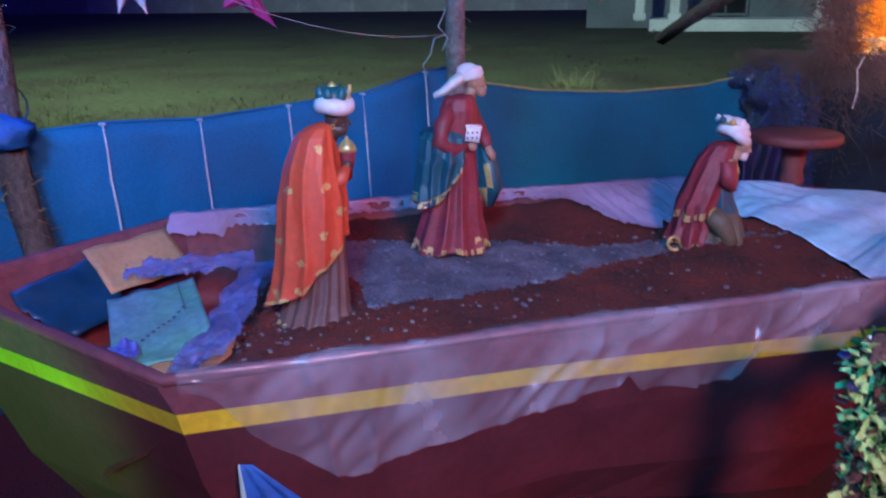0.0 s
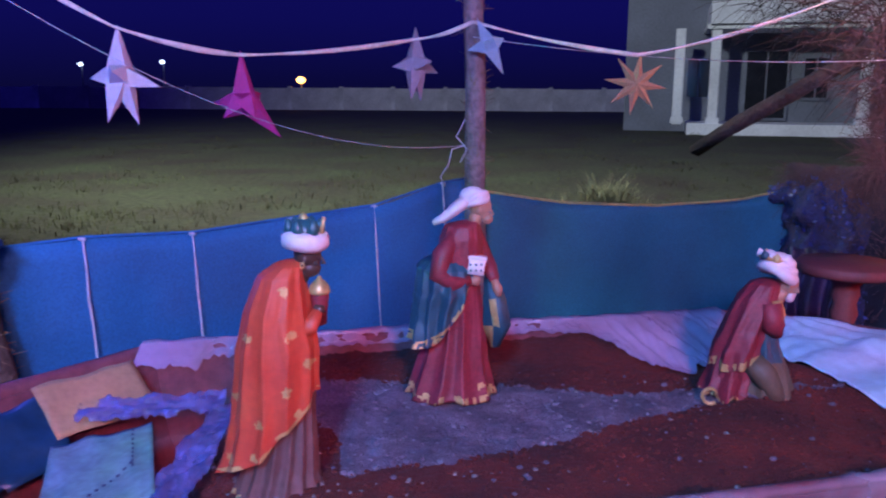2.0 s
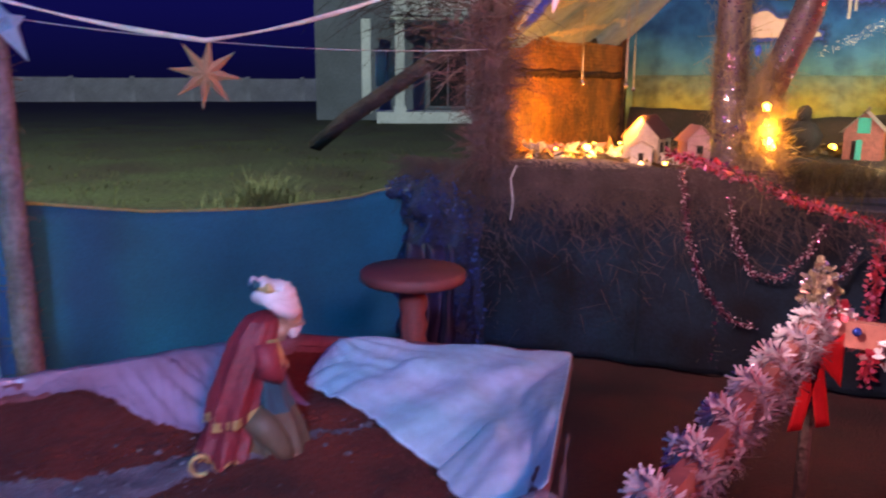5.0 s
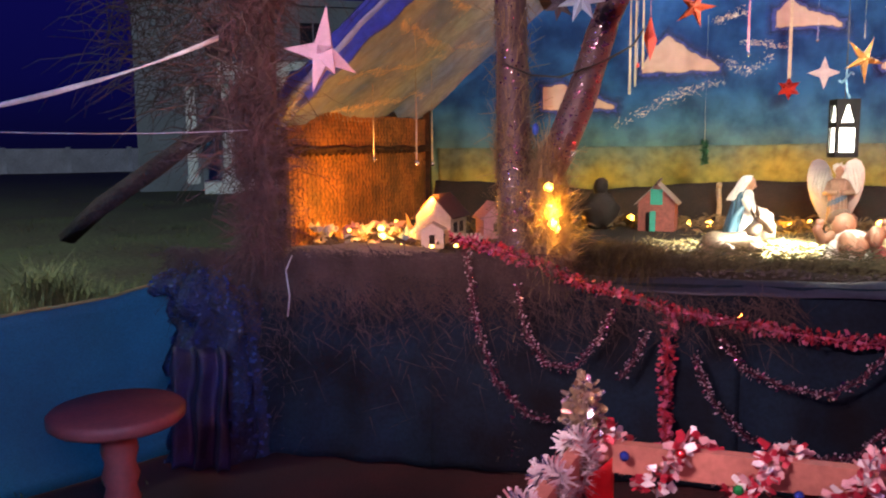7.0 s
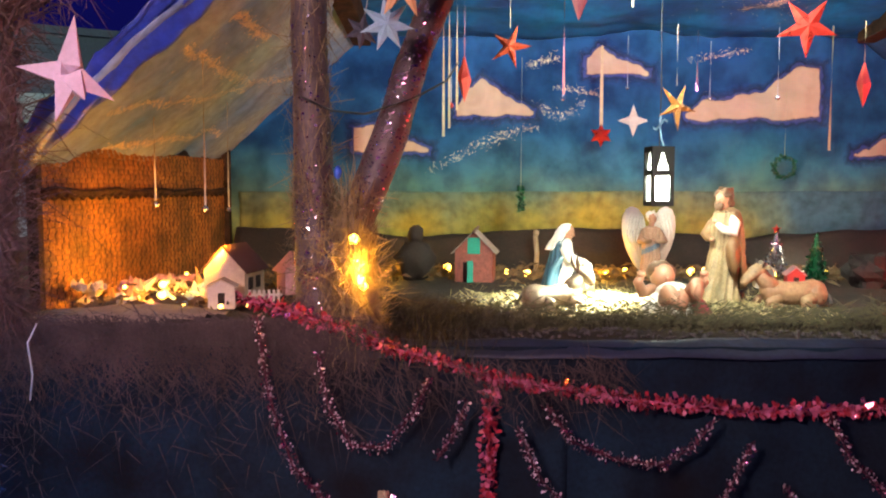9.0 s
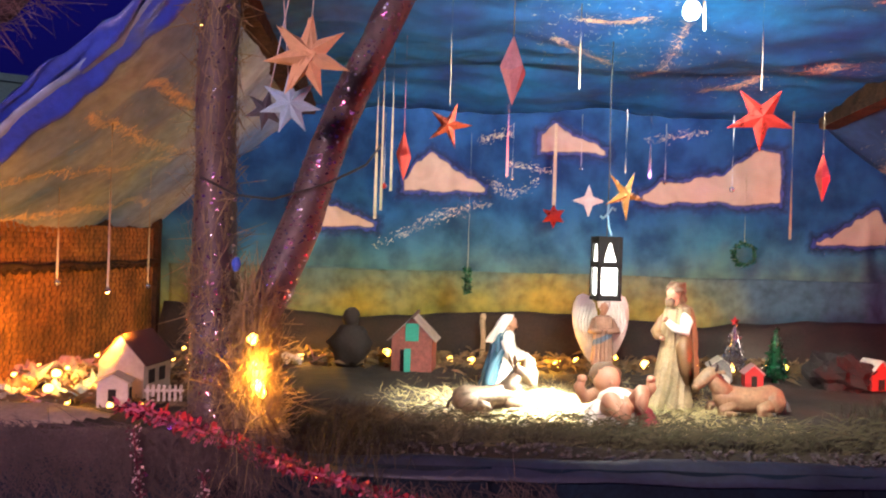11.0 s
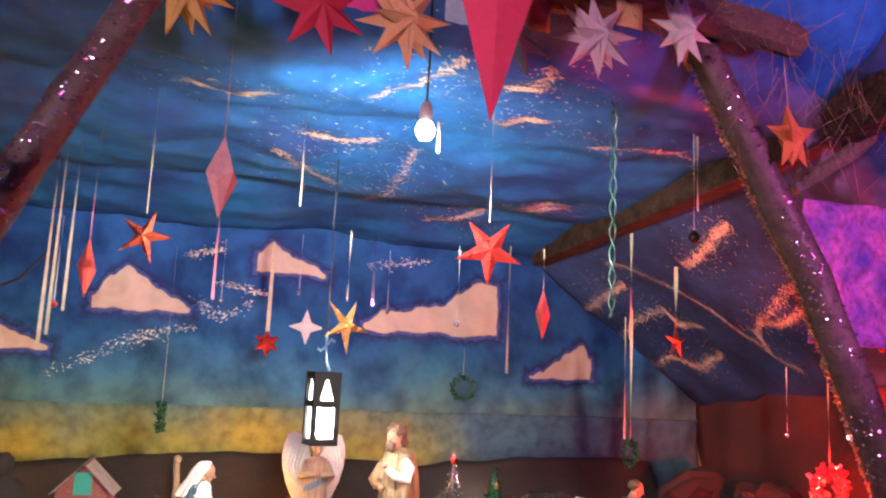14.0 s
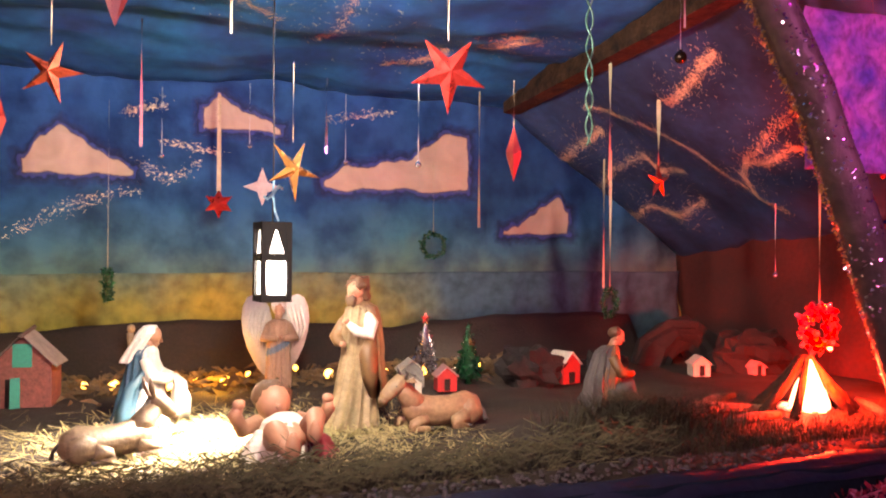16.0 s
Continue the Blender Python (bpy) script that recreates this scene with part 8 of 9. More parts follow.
tube(bm, [(0, 0, 0), (0.006, 0, 0.14), (-0.004, 0, 0.27)], 0.016, 8, 0, 0.2)
ball(bm, (0, 0, 0.29), (0.022, 0.022, 0.025), 0, 8)
mesh_thing("stake", bm, mat("pale_wood", (0.35, 0.27, 0.18), 0.8), st(2.82, 2.55, 0.985), "short pale wooden stake against the brown cloth", "stake")


def foil_tree(m, h, r, mats, lab, star=None):
    ob = thing("model_tree", m, lab, "toy tree", "toy trees")
    bm = bmesh.new()
    lathe(bm, [(r * 0.3, 0), (r * 0.25, h * 0.08), (r * 0.9, h * 0.1), (r * 0.12, h * 0.95), (0.002, h)], 14)
    part("core", bm, mats[0], ob)
    bm = bmesh.new()
    path = [(r * (1 - i / 90) * math.cos(i * 0.5), r * (1 - i / 90) * math.sin(i * 0.5), h * (0.08 + 0.9 * i / 90)) for i in range(90)]
    tinsel(bm, path, 0.012, 260, 0.018, (0, 1))
    part("needles", bm, mats, ob, smooth=False)
    if star:
        bm = bmesh.new()
        paper_star(bm, 0.034, 0.015, 5, 0.008, 0, 0, None, pose(0, 0, h + 0.02))
        part("star", bm, star, ob, "red foil star", smooth=False)


foil_tree(st(4.40, 2.22, 0.99), 0.31, 0.075, [FOIL_V[0], mat("dull_silver_card", (0.22, 0.20, 0.20), 0.5, 0.3)], "silver cone tree topped with a red star", FOIL_REDSTAR)
foil_tree(st(4.52, 1.88, 0.99), 0.33, 0.070, HOLLY, "small green tinsel tree standing on the stage")
for u, v, w, h, wl, rf, lab in ((4.20, 1.92, 0.13, 0.12, CARD_GREY, CARD_WHITE, "grey and white cardboard house by the toy trees"), (4.32, 1.72, 0.10, 0.11, CARD_RED, CARD_PINK, "red cardboard house with a pink roof"), (4.12, 1.70, 0.10, 0.08, CARD_WHITE, CARD_GREY, "small white cardboard house on the stage"), (5.03, 1.74, 0.13, 0.15, CARD_RED, CARD_WHITE, "red and white cardboard house with dark openings"), (5.92, 1.70, 0.10, 0.10, CARD_WHITE, CARD_WHITE, "white cardboard house by the red-lit hill"), (6.25, 1.6, 0.08, 0.07, CARD_PINK, CARD_PINK, "small cardboard house near the camp fire")):
    model_house("model_house", st(u, v, 0.99, 0, 0, R.uniform(-20, 20)), w, w, h * 0.7, h * 0.4, wl, rf, lab, None, ((0.0, 0.035, w * 0.3, 0.06, 0), (0.0, 0.035, w * 0.3, 0.05, 1)), 0.01)
ROCK = mat("dark_rock_paper", (0.020, 0.013, 0.012), 0.95, 0, 0.4, 6, 40, 0.5, 0.015)
for u, v, rx, rz, lab, sd in ((4.82, 1.72, 0.17, 0.22, "dark crumpled-paper boulder on the stage", 3), (5.45, 1.95, 0.13, 0.16, "dark crumpled-paper boulder on the stage", 11), (6.35, 1.75, 0.25, 0.25, "dark crumpled-paper boulder by the wall", 15)):
    bm = bmesh.new()
    ball(bm, (0, 0, rz * 0.45), (rx, rx * 0.7, rz * 0.62), 0, 22, lump=0.6, seed=sd)
    for q in bm.verts:
        q.co *= 1 + 0.10 * nz(q.co.x, q.co.y, q.co.z + sd, 17) + R.uniform(-0.03, 0.03)
    mesh_thing("paper_rock", bm, ROCK, st(u, v, 0.96), lab, "rock", "paper rocks", smooth=False)

bm = bmesh.new()
tube(bm, [(-0.25, 0, -0.02), (-0.20, 0, 0.10), (-0.09, 0, 0.19), (0.05, 0.01, 0.20), (0.17, 0, 0.11), (0.22, 0, -0.02)], [0.13, 0.125, 0.115, 0.12, 0.13, 0.14], 18, 0, 0.16, 9)
box(bm, (0, 0.10, 0.08), (0.34, 0.02, 0.20))
mesh_thing("paper_cave", bm, ROCK, st(6.22, 2.25, 0.97), "crumpled-paper cave with a dark hollow", "rock", "paper rocks", smooth=False)

# camp fire
fire = thing("camp_fire", st(5.62, 0.62, 1.0), "glowing red camp fire of stacked sticks", "camp fire")
FLAME = glow_mat("flame_core", (1.0, 0.42, 0.20), 22)
FLAME_R = glow_mat("flame_edge", (1.0, 0.05, 0.02), 5)
for k in range(8):
    a = k * 0.72 + 5.1
    bm = bmesh.new()
    tube(bm, [(0.24 * math.cos(a), 0.19 * math.sin(a), 0.0), (0.11 * math.cos(a), 0.10 * math.sin(a), 0.12), (0.02 * math.cos(a + 0.5), 0.02 * math.sin(a + 0.5), 0.24)], [0.024, 0.021, 0.015], 9, 0, 0.2, k)
    part("stick", bm, WOOD_DARK, fire)
bm = bmesh.new()
lathe(bm, [(0.075, 0.005), (0.086, 0.03), (0.066, 0.10), (0.034, 0.17), (0.004, 0.23)], 14, 0, pose(0.0, -0.03, 0))
f1 = part("flame", bm, FLAME, fire, "bright glowing flame")
f1.visible_shadow = False
bm = bmesh.new()
for k in range(10):
    a = k * 0.63
    ball(bm, (0.10 * math.cos(a), 0.09 * math.sin(a), 0.012), (0.022, 0.02, 0.012), 0, 8, lump=0.4, seed=k)
part("embers", bm, FLAME_R, fire, "glowing red embers")
for k, (x, y, a) in enumerate(((-0.42, -0.12, 10), (-0.36, 0.1, -15), (-0.55, 0.02, 30), (-0.24, 0.30, 24), (-0.48, 0.16, 4), (0.30, -0.1, 60))):
    bm = bmesh.new()
    tube(bm, [(-0.18, 0, 0.02), (0, 0.01, 0.025), (0.19, 0, 0.02)], [0.018, 0.022, 0.014], 8, 0, 0.15, k)
    mesh_thing("firewood_stick", bm, BARK, st(5.62 + x, 0.62 + y, 0.99, 0, 0, a), "rough firewood stick lying by the camp fire", "stick", "firewood")

# warm string lights
GLOW_WARM = glow_mat("warm_bulb", (1.0, 0.42, 0.06), 20)
lights = thing("string_lights", STAGE, "warm yellow string lights laid along the backdrop", "lights")
path = []
for i in range(80):
    u = 1.55 + 3.6 * i / 79
    path.append(Vector((u, 2.33 + 0.10 * math.sin(i * 1.1) + 0.05 * math.sin(i * 2.7), plat_z(u, 2.3) + 0.025 + 0.015 * math.sin(i * 1.9))))
bm = bmesh.new()
tube(bm, path, 0.004, 5)
part("cable", bm, mat("copper_cable", (0.10, 0.05, 0.02), 0.5), lights)
for i in range(2, 80, 3):
    bm = bmesh.new()
    r = 0.017 if i % 2 else 0.026
    ball(bm, path[i] + Vector((0, -0.03, 0.014)), (r, r, r), 0, 8)
    part("bulb", bm, GLOW_WARM, lights, "glowing warm bulb")
for u, v, z in ((0.82, 0.60, 1.075), (0.72, 0.9, 1.09), (1.16, 0.40, 1.05), (0.62, 1.25, 1.06), (0.92, 1.2, 1.06), (0.45, 1.3, 1.06), (0.8, 1.6, 1.05), (0.55, 1.8, 1.05), (1.0, 1.75, 1.05), (0.5, 0.95, 1.07), (0.98, 0.42, 1.055), (1.3, 0.36, 1.06), (0.68, 2.1, 1.04), (0.9, 2.3, 1.04)):
    bm = bmesh.new()
    r = 0.022 if u in (0.82, 0.72) else 0.012
    ball(bm, (u, v, z), (r, r, r * 0.8), 0, 8)
    part("bulb", bm, GLOW_WARM, lights, "glowing warm bulb")
tl = thing("string_lights", STAGE, "warm yellow bulbs tied to the straw-wrapped trunk", "lights")
for u, v, z, r in ((1.825, -0.06, 1.39, 0.020), (1.83, -0.05, 1.305, 0.012), (1.845, -0.05, 1.225, 0.024), (1.86, -0.05, 1.20, 0.018)):
    bm = bmesh.new()
    ball(bm, (u, v, z), r, 0, 10)
    part("bulb", bm, GLOW_WARM, tl, "glowing warm bulb")
bm = bmesh.new()
tube(bm, [(1.84, -0.05, 1.42), (1.825, -0.055, 1.30), (1.85, -0.05, 1.19), (1.93, -0.06, 1.05)], 0.004, 5)
part("cable", bm, mat("copper_cable", (0.10, 0.05, 0.02), 0.5), tl)

# straw, grass and pebbles of the stage
bm = bmesh.new()
straw_fuzz(bm, [(1.84, 0.0, 1.02), (1.82, 0.01, 1.16), (1.81, 0.03, 1.56)], 0.088, 3600, 0.12, 0, R, 0.12)
straw_fuzz(bm, [(1.80, 0.0, 1.02), (1.78, 0.0, 1.30)], 0.12, 420, 0.20, 0, R, 0.25)
mesh_thing("straw", bm, STRAW_WRAP, STAGE, "pale straw bound round the foot of the forked trunk", "straw", kind="stuff", smooth=False)
bm = bmesh.new()
for k in range(2000):
    u, v = (R.uniform(1.5, 5.2), R.gauss(2.3, 0.16)) if k % 3 else (R.uniform(0.4, 1.4), R.gauss(1.2, 0.5))
    if v > 2.7 or v < 0.3:
        continue
    p = Vector((u, v, plat_z(u, v) + R.uniform(0.0, 0.05)))
    a, q = R.uniform(0, 6.28), R.uniform(0.03, 0.12)
    d = Vector((math.cos(a) * q, math.sin(a) * q, R.uniform(-0.03, 0.04)))
    s = Vector((0, 0, 0.0014))
    face(bm, [bm.verts.new(x) for x in (p - s, p + s, p + d * 0.5 + s + Vector((0, 0, 0.02)), p + d)])
mesh_thing("shredded_straw", bm, mat("shredded_dull_straw", (0.16, 0.105, 0.05), 0.85, 0, 0.35, 10, 60, 0.3, 0.005), STAGE, "wisps of shredded straw among the warm lights", "straw", kind="stuff", smooth=False)
# pale straw kept to where the lantern shines; its spread imitates that pool
bm = bmesh.new()
for k in range(5200):
    u, v = R.gauss(3.2, 0.44), R.gauss(0.88, 0.32)
    if not (2.2 < u < 4.1 and 0.2 < v < 1.8):
        continue
    p = Vector((u, v, plat_z(u, v) + 0.004))
    a = R.uniform(0, 6.28)
    l = R.uniform(0.03, 0.11)
    d = Vector((math.cos(a) * l, math.sin(a) * l, R.uniform(-0.005, 0.035)))
    s = Vector((-math.sin(a), math.cos(a), 0)) * 0.0018
    face(bm, [bm.verts.new(x) for x in (p - s, p + s, p + d + s, p + d - s + Vector((0, 0, 0.002)))])
mesh_thing("straw", bm, STRAW_PALE, STAGE, "loose pale straw strewn where lantern light falls round the infant statue", "straw", kind="stuff", smooth=False)
# front grass: its dark colour includes the shade it lies in
bm = bmesh.new()
spots = []
for k in range(9000):
    u = R.uniform(1.8, 6.4)
    v = 0.16 + abs(R.gauss(0, 0.14))
    spots.append((u, v, plat_z(u, v)))
blades(bm, spots, 0.055, 0.0022, 0, 0.7)
spots = []
for k in range(2600):
    u, v = R.gauss(2.05, 0.17), R.gauss(0.22, 0.14)
    spots.append((u, v, plat_z(u, v)))
for k in range(2600):
    u, v = R.gauss(4.70, 0.17), R.gauss(0.50, 0.10)
    spots.append((u, v, plat_z(u, v)))
blades(bm, spots, 0.13, 0.002, 0, 0.8)
mesh_thing("stage_grass", bm, mat("shaded_green_grass", (0.046, 0.038, 0.016), 0.9, 0, 0.45, 3, 50, 0.2, second=(0.018, 0.013, 0.008)), STAGE, "dry green grass in a shaded tone heaped along the stage front", "grass", kind="stuff", smooth=False)
# paler fibres, thinning along u, put lamp light on the grass into colour
bm = bmesh.new()
for k in range(5200):
    u = 1.95 + 2.6 * R.random() ** 1.6
    v = 0.14 + abs(R.gauss(0, 0.10))
    p = Vector((u, v, plat_z(u, v) + R.random() ** 2 * 0.10))
    a, q = R.uniform(0, 6.28), R.uniform(0.03, 0.11)
    d = Vector((math.cos(a) * q, math.sin(a) * q * 0.6, R.uniform(-0.02, 0.05)))
    w = Vector((0, 0.0006, 0.0011))
    face(bm, [bm.verts.new(x) for x in (p - w, p + w, p + d * 0.55 + w + Vector((0, 0, 0.003)), p + d)])
mesh_thing("loose_grass", bm, mat("lit_dry_grass", (0.105, 0.095, 0.048), 0.9, 0, 0.35, 6, 60, 0.2), STAGE, "loose dry grass in a lamp-lit tone fluffed up along the stage front", "grass", kind="stuff", smooth=False)
bm = bmesh.new()
for k in range(800):
    u, v = R.uniform(1.75, 6.5), R.uniform(0.03, 0.13)
    r = R.uniform(0.004, 0.010)
    ball(bm, (u, v, plat_z(u, v) + 0.012), (r * 1.2, r, r * 0.8), 0, 6)
mesh_thing("stage_pebbles", bm, mat("dull_pebble", (0.085, 0.070, 0.075), 0.85, 0, 0.3, 20, 80, 0.3), STAGE, "row of small pebbles along the platform edge", "pebbles", kind="stuff")

# ---- thatch and cloth at the stage's corner ----
bm = bmesh.new()
for k in range(6000):
    u = R.uniform(-0.1, 1.9) if k % 4 else R.uniform(-0.1, 2.9)
    z = 1.09 - abs(R.gauss(0, 0.10 if k % 5 else 0.24)) if u < 1.9 else 0.94 - abs(R.gauss(0, 0.10))
    if z < 0.05:
        continue
    v = -0.07 - 0.10 * R.random() - max(0, 1.0 - z) * 0.06
    p = Vector((u, v, z))
    d = Vector((R.gauss(0, 1.2), R.gauss(-0.1, 0.25), R.gauss(-0.9, 0.7))).normalized() * R.uniform(0.04, 0.22)
    s = Vector((0.0018, 0, 0.0008))
    face(bm, [bm.verts.new(x) for x in (p - s, p + s, p + d * 0.6 + Vector((0, 0, -0.01)), p + d + Vector((0, 0, -0.02)))])
mesh_thing("thatch_fringe", bm, STRAW_DARK, STAGE, "shaggy dry thatch hanging over the stage edge", "thatch", kind="stuff", smooth=False)
bm = bmesh.new()
sheet(bm, 60, 10, lambda a, b: Vector((-0.05 + 1.85 * a, 0.06 - 0.15 * b - 0.03 * nz(a * 9, b * 4, 3), 1.035 + 0.03 * nz(a * 6, 2) - (0.10 + 0.06 * nz(a * 11, 7)) * max(0, b - 0.4))), 0, 0.008)
mesh_thing("thatch_pad", bm, THATCH, STAGE, "dark matted thatch along the stage edge", "thatch")
bm = bmesh.new()
loft(bm, [(0.10, -0.05, 0.0, 0.26, 0.20, 0.10, 9, 0), (0.10, -0.05, 0.25, 0.24, 0.17, 0.10, 9, 0.4), (0.09, -0.05, 0.55, 0.23, 0.16, 0.11, 9, 0.9), (0.08, -0.05, 0.80, 0.24, 0.16, 0.13, 9, 1.3), (0.07, -0.04, 0.93, 0.22, 0.15, 0.16, 9, 1.8), (0.07, -0.03, 0.99, 0.12, 0.09, 0.2, 9, 2.2)], 96)
bmesh.ops.subdivide_edges(bm, edges=[e for e in bm.edges if e.calc_length() > 0.05], cuts=5, use_grid_fill=True)
for v in bm.verts:
    v.co += Vector((1, 1, 0.8)) * 0.09 * (1 - 3 * abs(nz(v.co.x * 7, v.co.y * 7, v.co.z * 5))) * 0.5 + Vector((0.4, 1, 1)) * 0.02 * nz(v.co.x * 30, v.co.y * 30, v.co.z * 22)
surface = [(f.calc_center_median(), f.normal.copy()) for f in bm.faces]
bunch = thing("bunched_net", STAGE, "bunched dark blue netting with torn scraps at the stage corner", "cloth")
part("net", bm, mat("dark_blue_net", (0.012, 0.027, 0.11), 0.75, 0, 0.5, 14, 60, 0.9, 0.02), bunch)
bm = bmesh.new()
for k in range(1500):
    c, nn = R.choice(surface)
    d = (nn + Vector((R.gauss(0, 0.5), R.gauss(0, 0.5), R.gauss(0, 0.5)))).normalized()
    e = d.orthogonal().normalized()
    e.rotate(Matrix.Rotation(R.uniform(0, 6.28), 3, d))
    w = R.uniform(0.012, 0.036)
    q = c + d * 0.008
    face(bm, [bm.verts.new(x) for x in (q - e * w * 0.4, q + d.cross(e) * w * 0.3, q + e * w * 0.6 + d * w * 0.4, q - d.cross(e) * w * 0.35 + d * w * 0.3)], R.choice((0, 0, 1)))
tagged(part("torn_scrap", bm, [mat("blue_scrap", (0.014, 0.04, 0.22), 0.5, 0, 0.3, 14, 60, 0.2), mat("pale_blue_scrap", (0.03, 0.08, 0.26), 0.4, 0, 0.3, 14, 60, 0.2)], bunch, "torn blue net scraps", smooth=False), kind="stuff")
bm = bmesh.new()
tube(bm, [(0.62, -0.20, 1.07), (0.60, -0.235, 1.0), (0.62, -0.245, 0.88), (0.605, -0.24, 0.78)], 0.0032, 6)
mesh_thing("cord", bm, CORD, STAGE, "pale cord end dangling from the thatch", "cord")

log = thing("dead_branch", Matrix(), "bare dead branch leaning out of the thatch", "branch")
bm = bmesh.new()
tube(bm, [(1.33, 5.46, 1.12), (1.50, 5.15, 1.30), (1.72, 4.85, 1.50), (1.95, 4.62, 1.68), (2.10, 4.50, 1.90)], [0.044, 0.046, 0.041, 0.036, 0.028], 14, 0, 0.32, 4)
part("limb", bm, mat("dead_bark", (0.07, 0.045, 0.04), 0.95, 0, 0.45, 8, 45, 1.0, 0.02), log)
for k in range(90):
    bm = bmesh.new()
    p = Vector((R.uniform(1.85, 2.25), R.uniform(4.35, 4.7), R.uniform(1.5, 2.6)))
    d = Vector((R.gauss(-0.4, 0.5), R.gauss(0.1, 0.4), R.gauss(0.2, 0.5))).normalized()
    q = R.uniform(0.15, 0.42)
    tube(bm, [p + d * q * i / 5 + Vector((0, 0, -0.22 * q * (i / 5) ** 2)) + Vector((R.gauss(0, 0.008), R.gauss(0, 0.008), R.gauss(0, 0.008))) for i in range(6)], [0.0045, 0.004, 0.0035, 0.003, 0.002, 0.0012], 4)
    part("twig", bm, BARK, log)
bm = bmesh.new()
for k in range(900):
    p = at_stage(R.uniform(-0.35, 0.50), R.gauss(-0.12, 0.10), 1.45 + 1.3 * R.random() ** 0.8)
    if p.z < 1.75 - 0.6 * (STAGE.inverted() @ p).x:
        continue
    d = Vector((R.gauss(-0.3, 0.6), R.gauss(0.2, 0.5), R.gauss(0.1, 0.5))).normalized()
    q = R.uniform(0.12, 0.45)
    tube(bm, [p + d * q * i / 4 + Vector((0, 0, -0.30 * q * (i / 4) ** 2)) + Vector((R.gauss(0, 0.012), R.gauss(0, 0.012), R.gauss(0, 0.012))) for i in range(5)], [0.0030, 0.0026, 0.0022, 0.0016, 0.0008], 3)
tagged(part("brushwood", bm, mat("dark_twig", (0.045, 0.028, 0.028), 0.95, 0, 0.4, 9, 60, 0.3), log, "dark tangle of fine twigs", smooth=False), kind="stuff")

# front straw beam, bunting and stars over the opening
bm = bmesh.new()
pts = [Vector((1.4 + 3.4 * i / 16, -0.16, 3.16 + 0.02 * math.sin(i))) for i in range(17)]
tube(bm, pts, 0.07, 12, 0, 0.15, 5)
straw_fuzz(bm, pts, 0.07, 900, 0.16, 1)
mesh_thing("straw_beam", bm, [THATCH, STRAW_WRAP], STAGE, "straw-covered pole across the top of the opening", "beam", smooth=False)
bunting = thing("bunting", STAGE, "string of coloured paper flags across the opening", "bunting")
bm = bmesh.new()
line = catenary((2.3, -0.30, 3.08), (4.35, -0.30, 3.20), 0.06, 24)
tube(bm, line, 0.003, 5)
part("string", bm, CORD, bunting)
for u, mm, w, z0 in ((2.72, STAR_M, 0.11, 2.90), (3.05, STAR_P, 0.10, 2.86), (3.36, STAR_B, 0.11, 2.88), (3.62, STAR_O, 0.085, 2.91), (3.96, STAR_O, 0.10, 2.99)):
    bm = bmesh.new()
    sheet(bm, 4, 6, lambda a, b: Vector((u + (a - 0.5) * w, -0.30 + 0.012 * nz(a * 3, b * 3, u), 3.08 + (z0 - 3.08) * b)), 0, 0.001)
    part("flag", bm, mm, bunting)
FR = math.degrees(math.atan2(-0.657, 0.754))
for u, v, z, r, n, mm, lab, tw in ((2.54, -0.30, 2.83, 0.16, 8, STAR_Y, "yellow paper star with many points over the opening", True), (2.92, -0.30, 2.84, 0.15, 7, STAR_R, "crimson paper star over the opening", False), (3.17, -0.32, 2.84, 0.15, 8, STAR_O, "orange paper star with many points over the opening", True), (3.573, -0.22, 2.905, 0.14, 7, STAR_B, "pale blue paper star over the opening", False), (3.83, -0.30, 2.93, 0.145, 8, STAR_M, "mauve paper star with many points over the opening", True), (4.17, -0.30, 3.02, 0.135, 8, STAR_W, "white paper star with many points over the opening", True),
                               (2.045, -0.45, 2.30, 0.135, 7, STAR_O, "peach paper star hung in front of the trunk", True), (1.98, -0.35, 2.17, 0.10, 7, STAR_B, "pale blue paper star hung by the trunk", False), (1.883, -0.25, 2.165, 0.07, 6, mat("charcoal_paper", (0.05, 0.05, 0.07), 0.8), "dark grey paper star hung by the trunk", False), (4.83, -0.10, 2.79, 0.14, 5, mat("deep_orange_paper", (0.78, 0.26, 0.09), 0.75, 0, 0.12, 8, 60, 0.1, through_light=0.4), "orange paper star folded over on the slanting trunk", True)):
    star_thing(at_stage(u, v, z), r, n, mm, lab, FR + R.uniform(-14, 14), R.uniform(-12, 12), 0.42, 0.32, None, 0.25 if z > 2.7 else 0.5, tw)
star_thing(at_stage(3.28, -0.74, 3.19), 0.76, 5, mat("hot_pink_paper", (0.78, 0.07, 0.17), 0.6, 0, 0.08, 4, 60, 0.08, through_light=0.35), "very large hot-pink paper star hung before the opening", FR, 180, 0.36, 0.05, None, 0.0)
bm = bmesh.new()
tube(bm, [(3.28, -0.70, 3.4), (3.28, -0.3, 3.2)], 0.004, 5)
mesh_thing("cord", bm, CORD, STAGE, "cord that holds the large pink star", "cord")

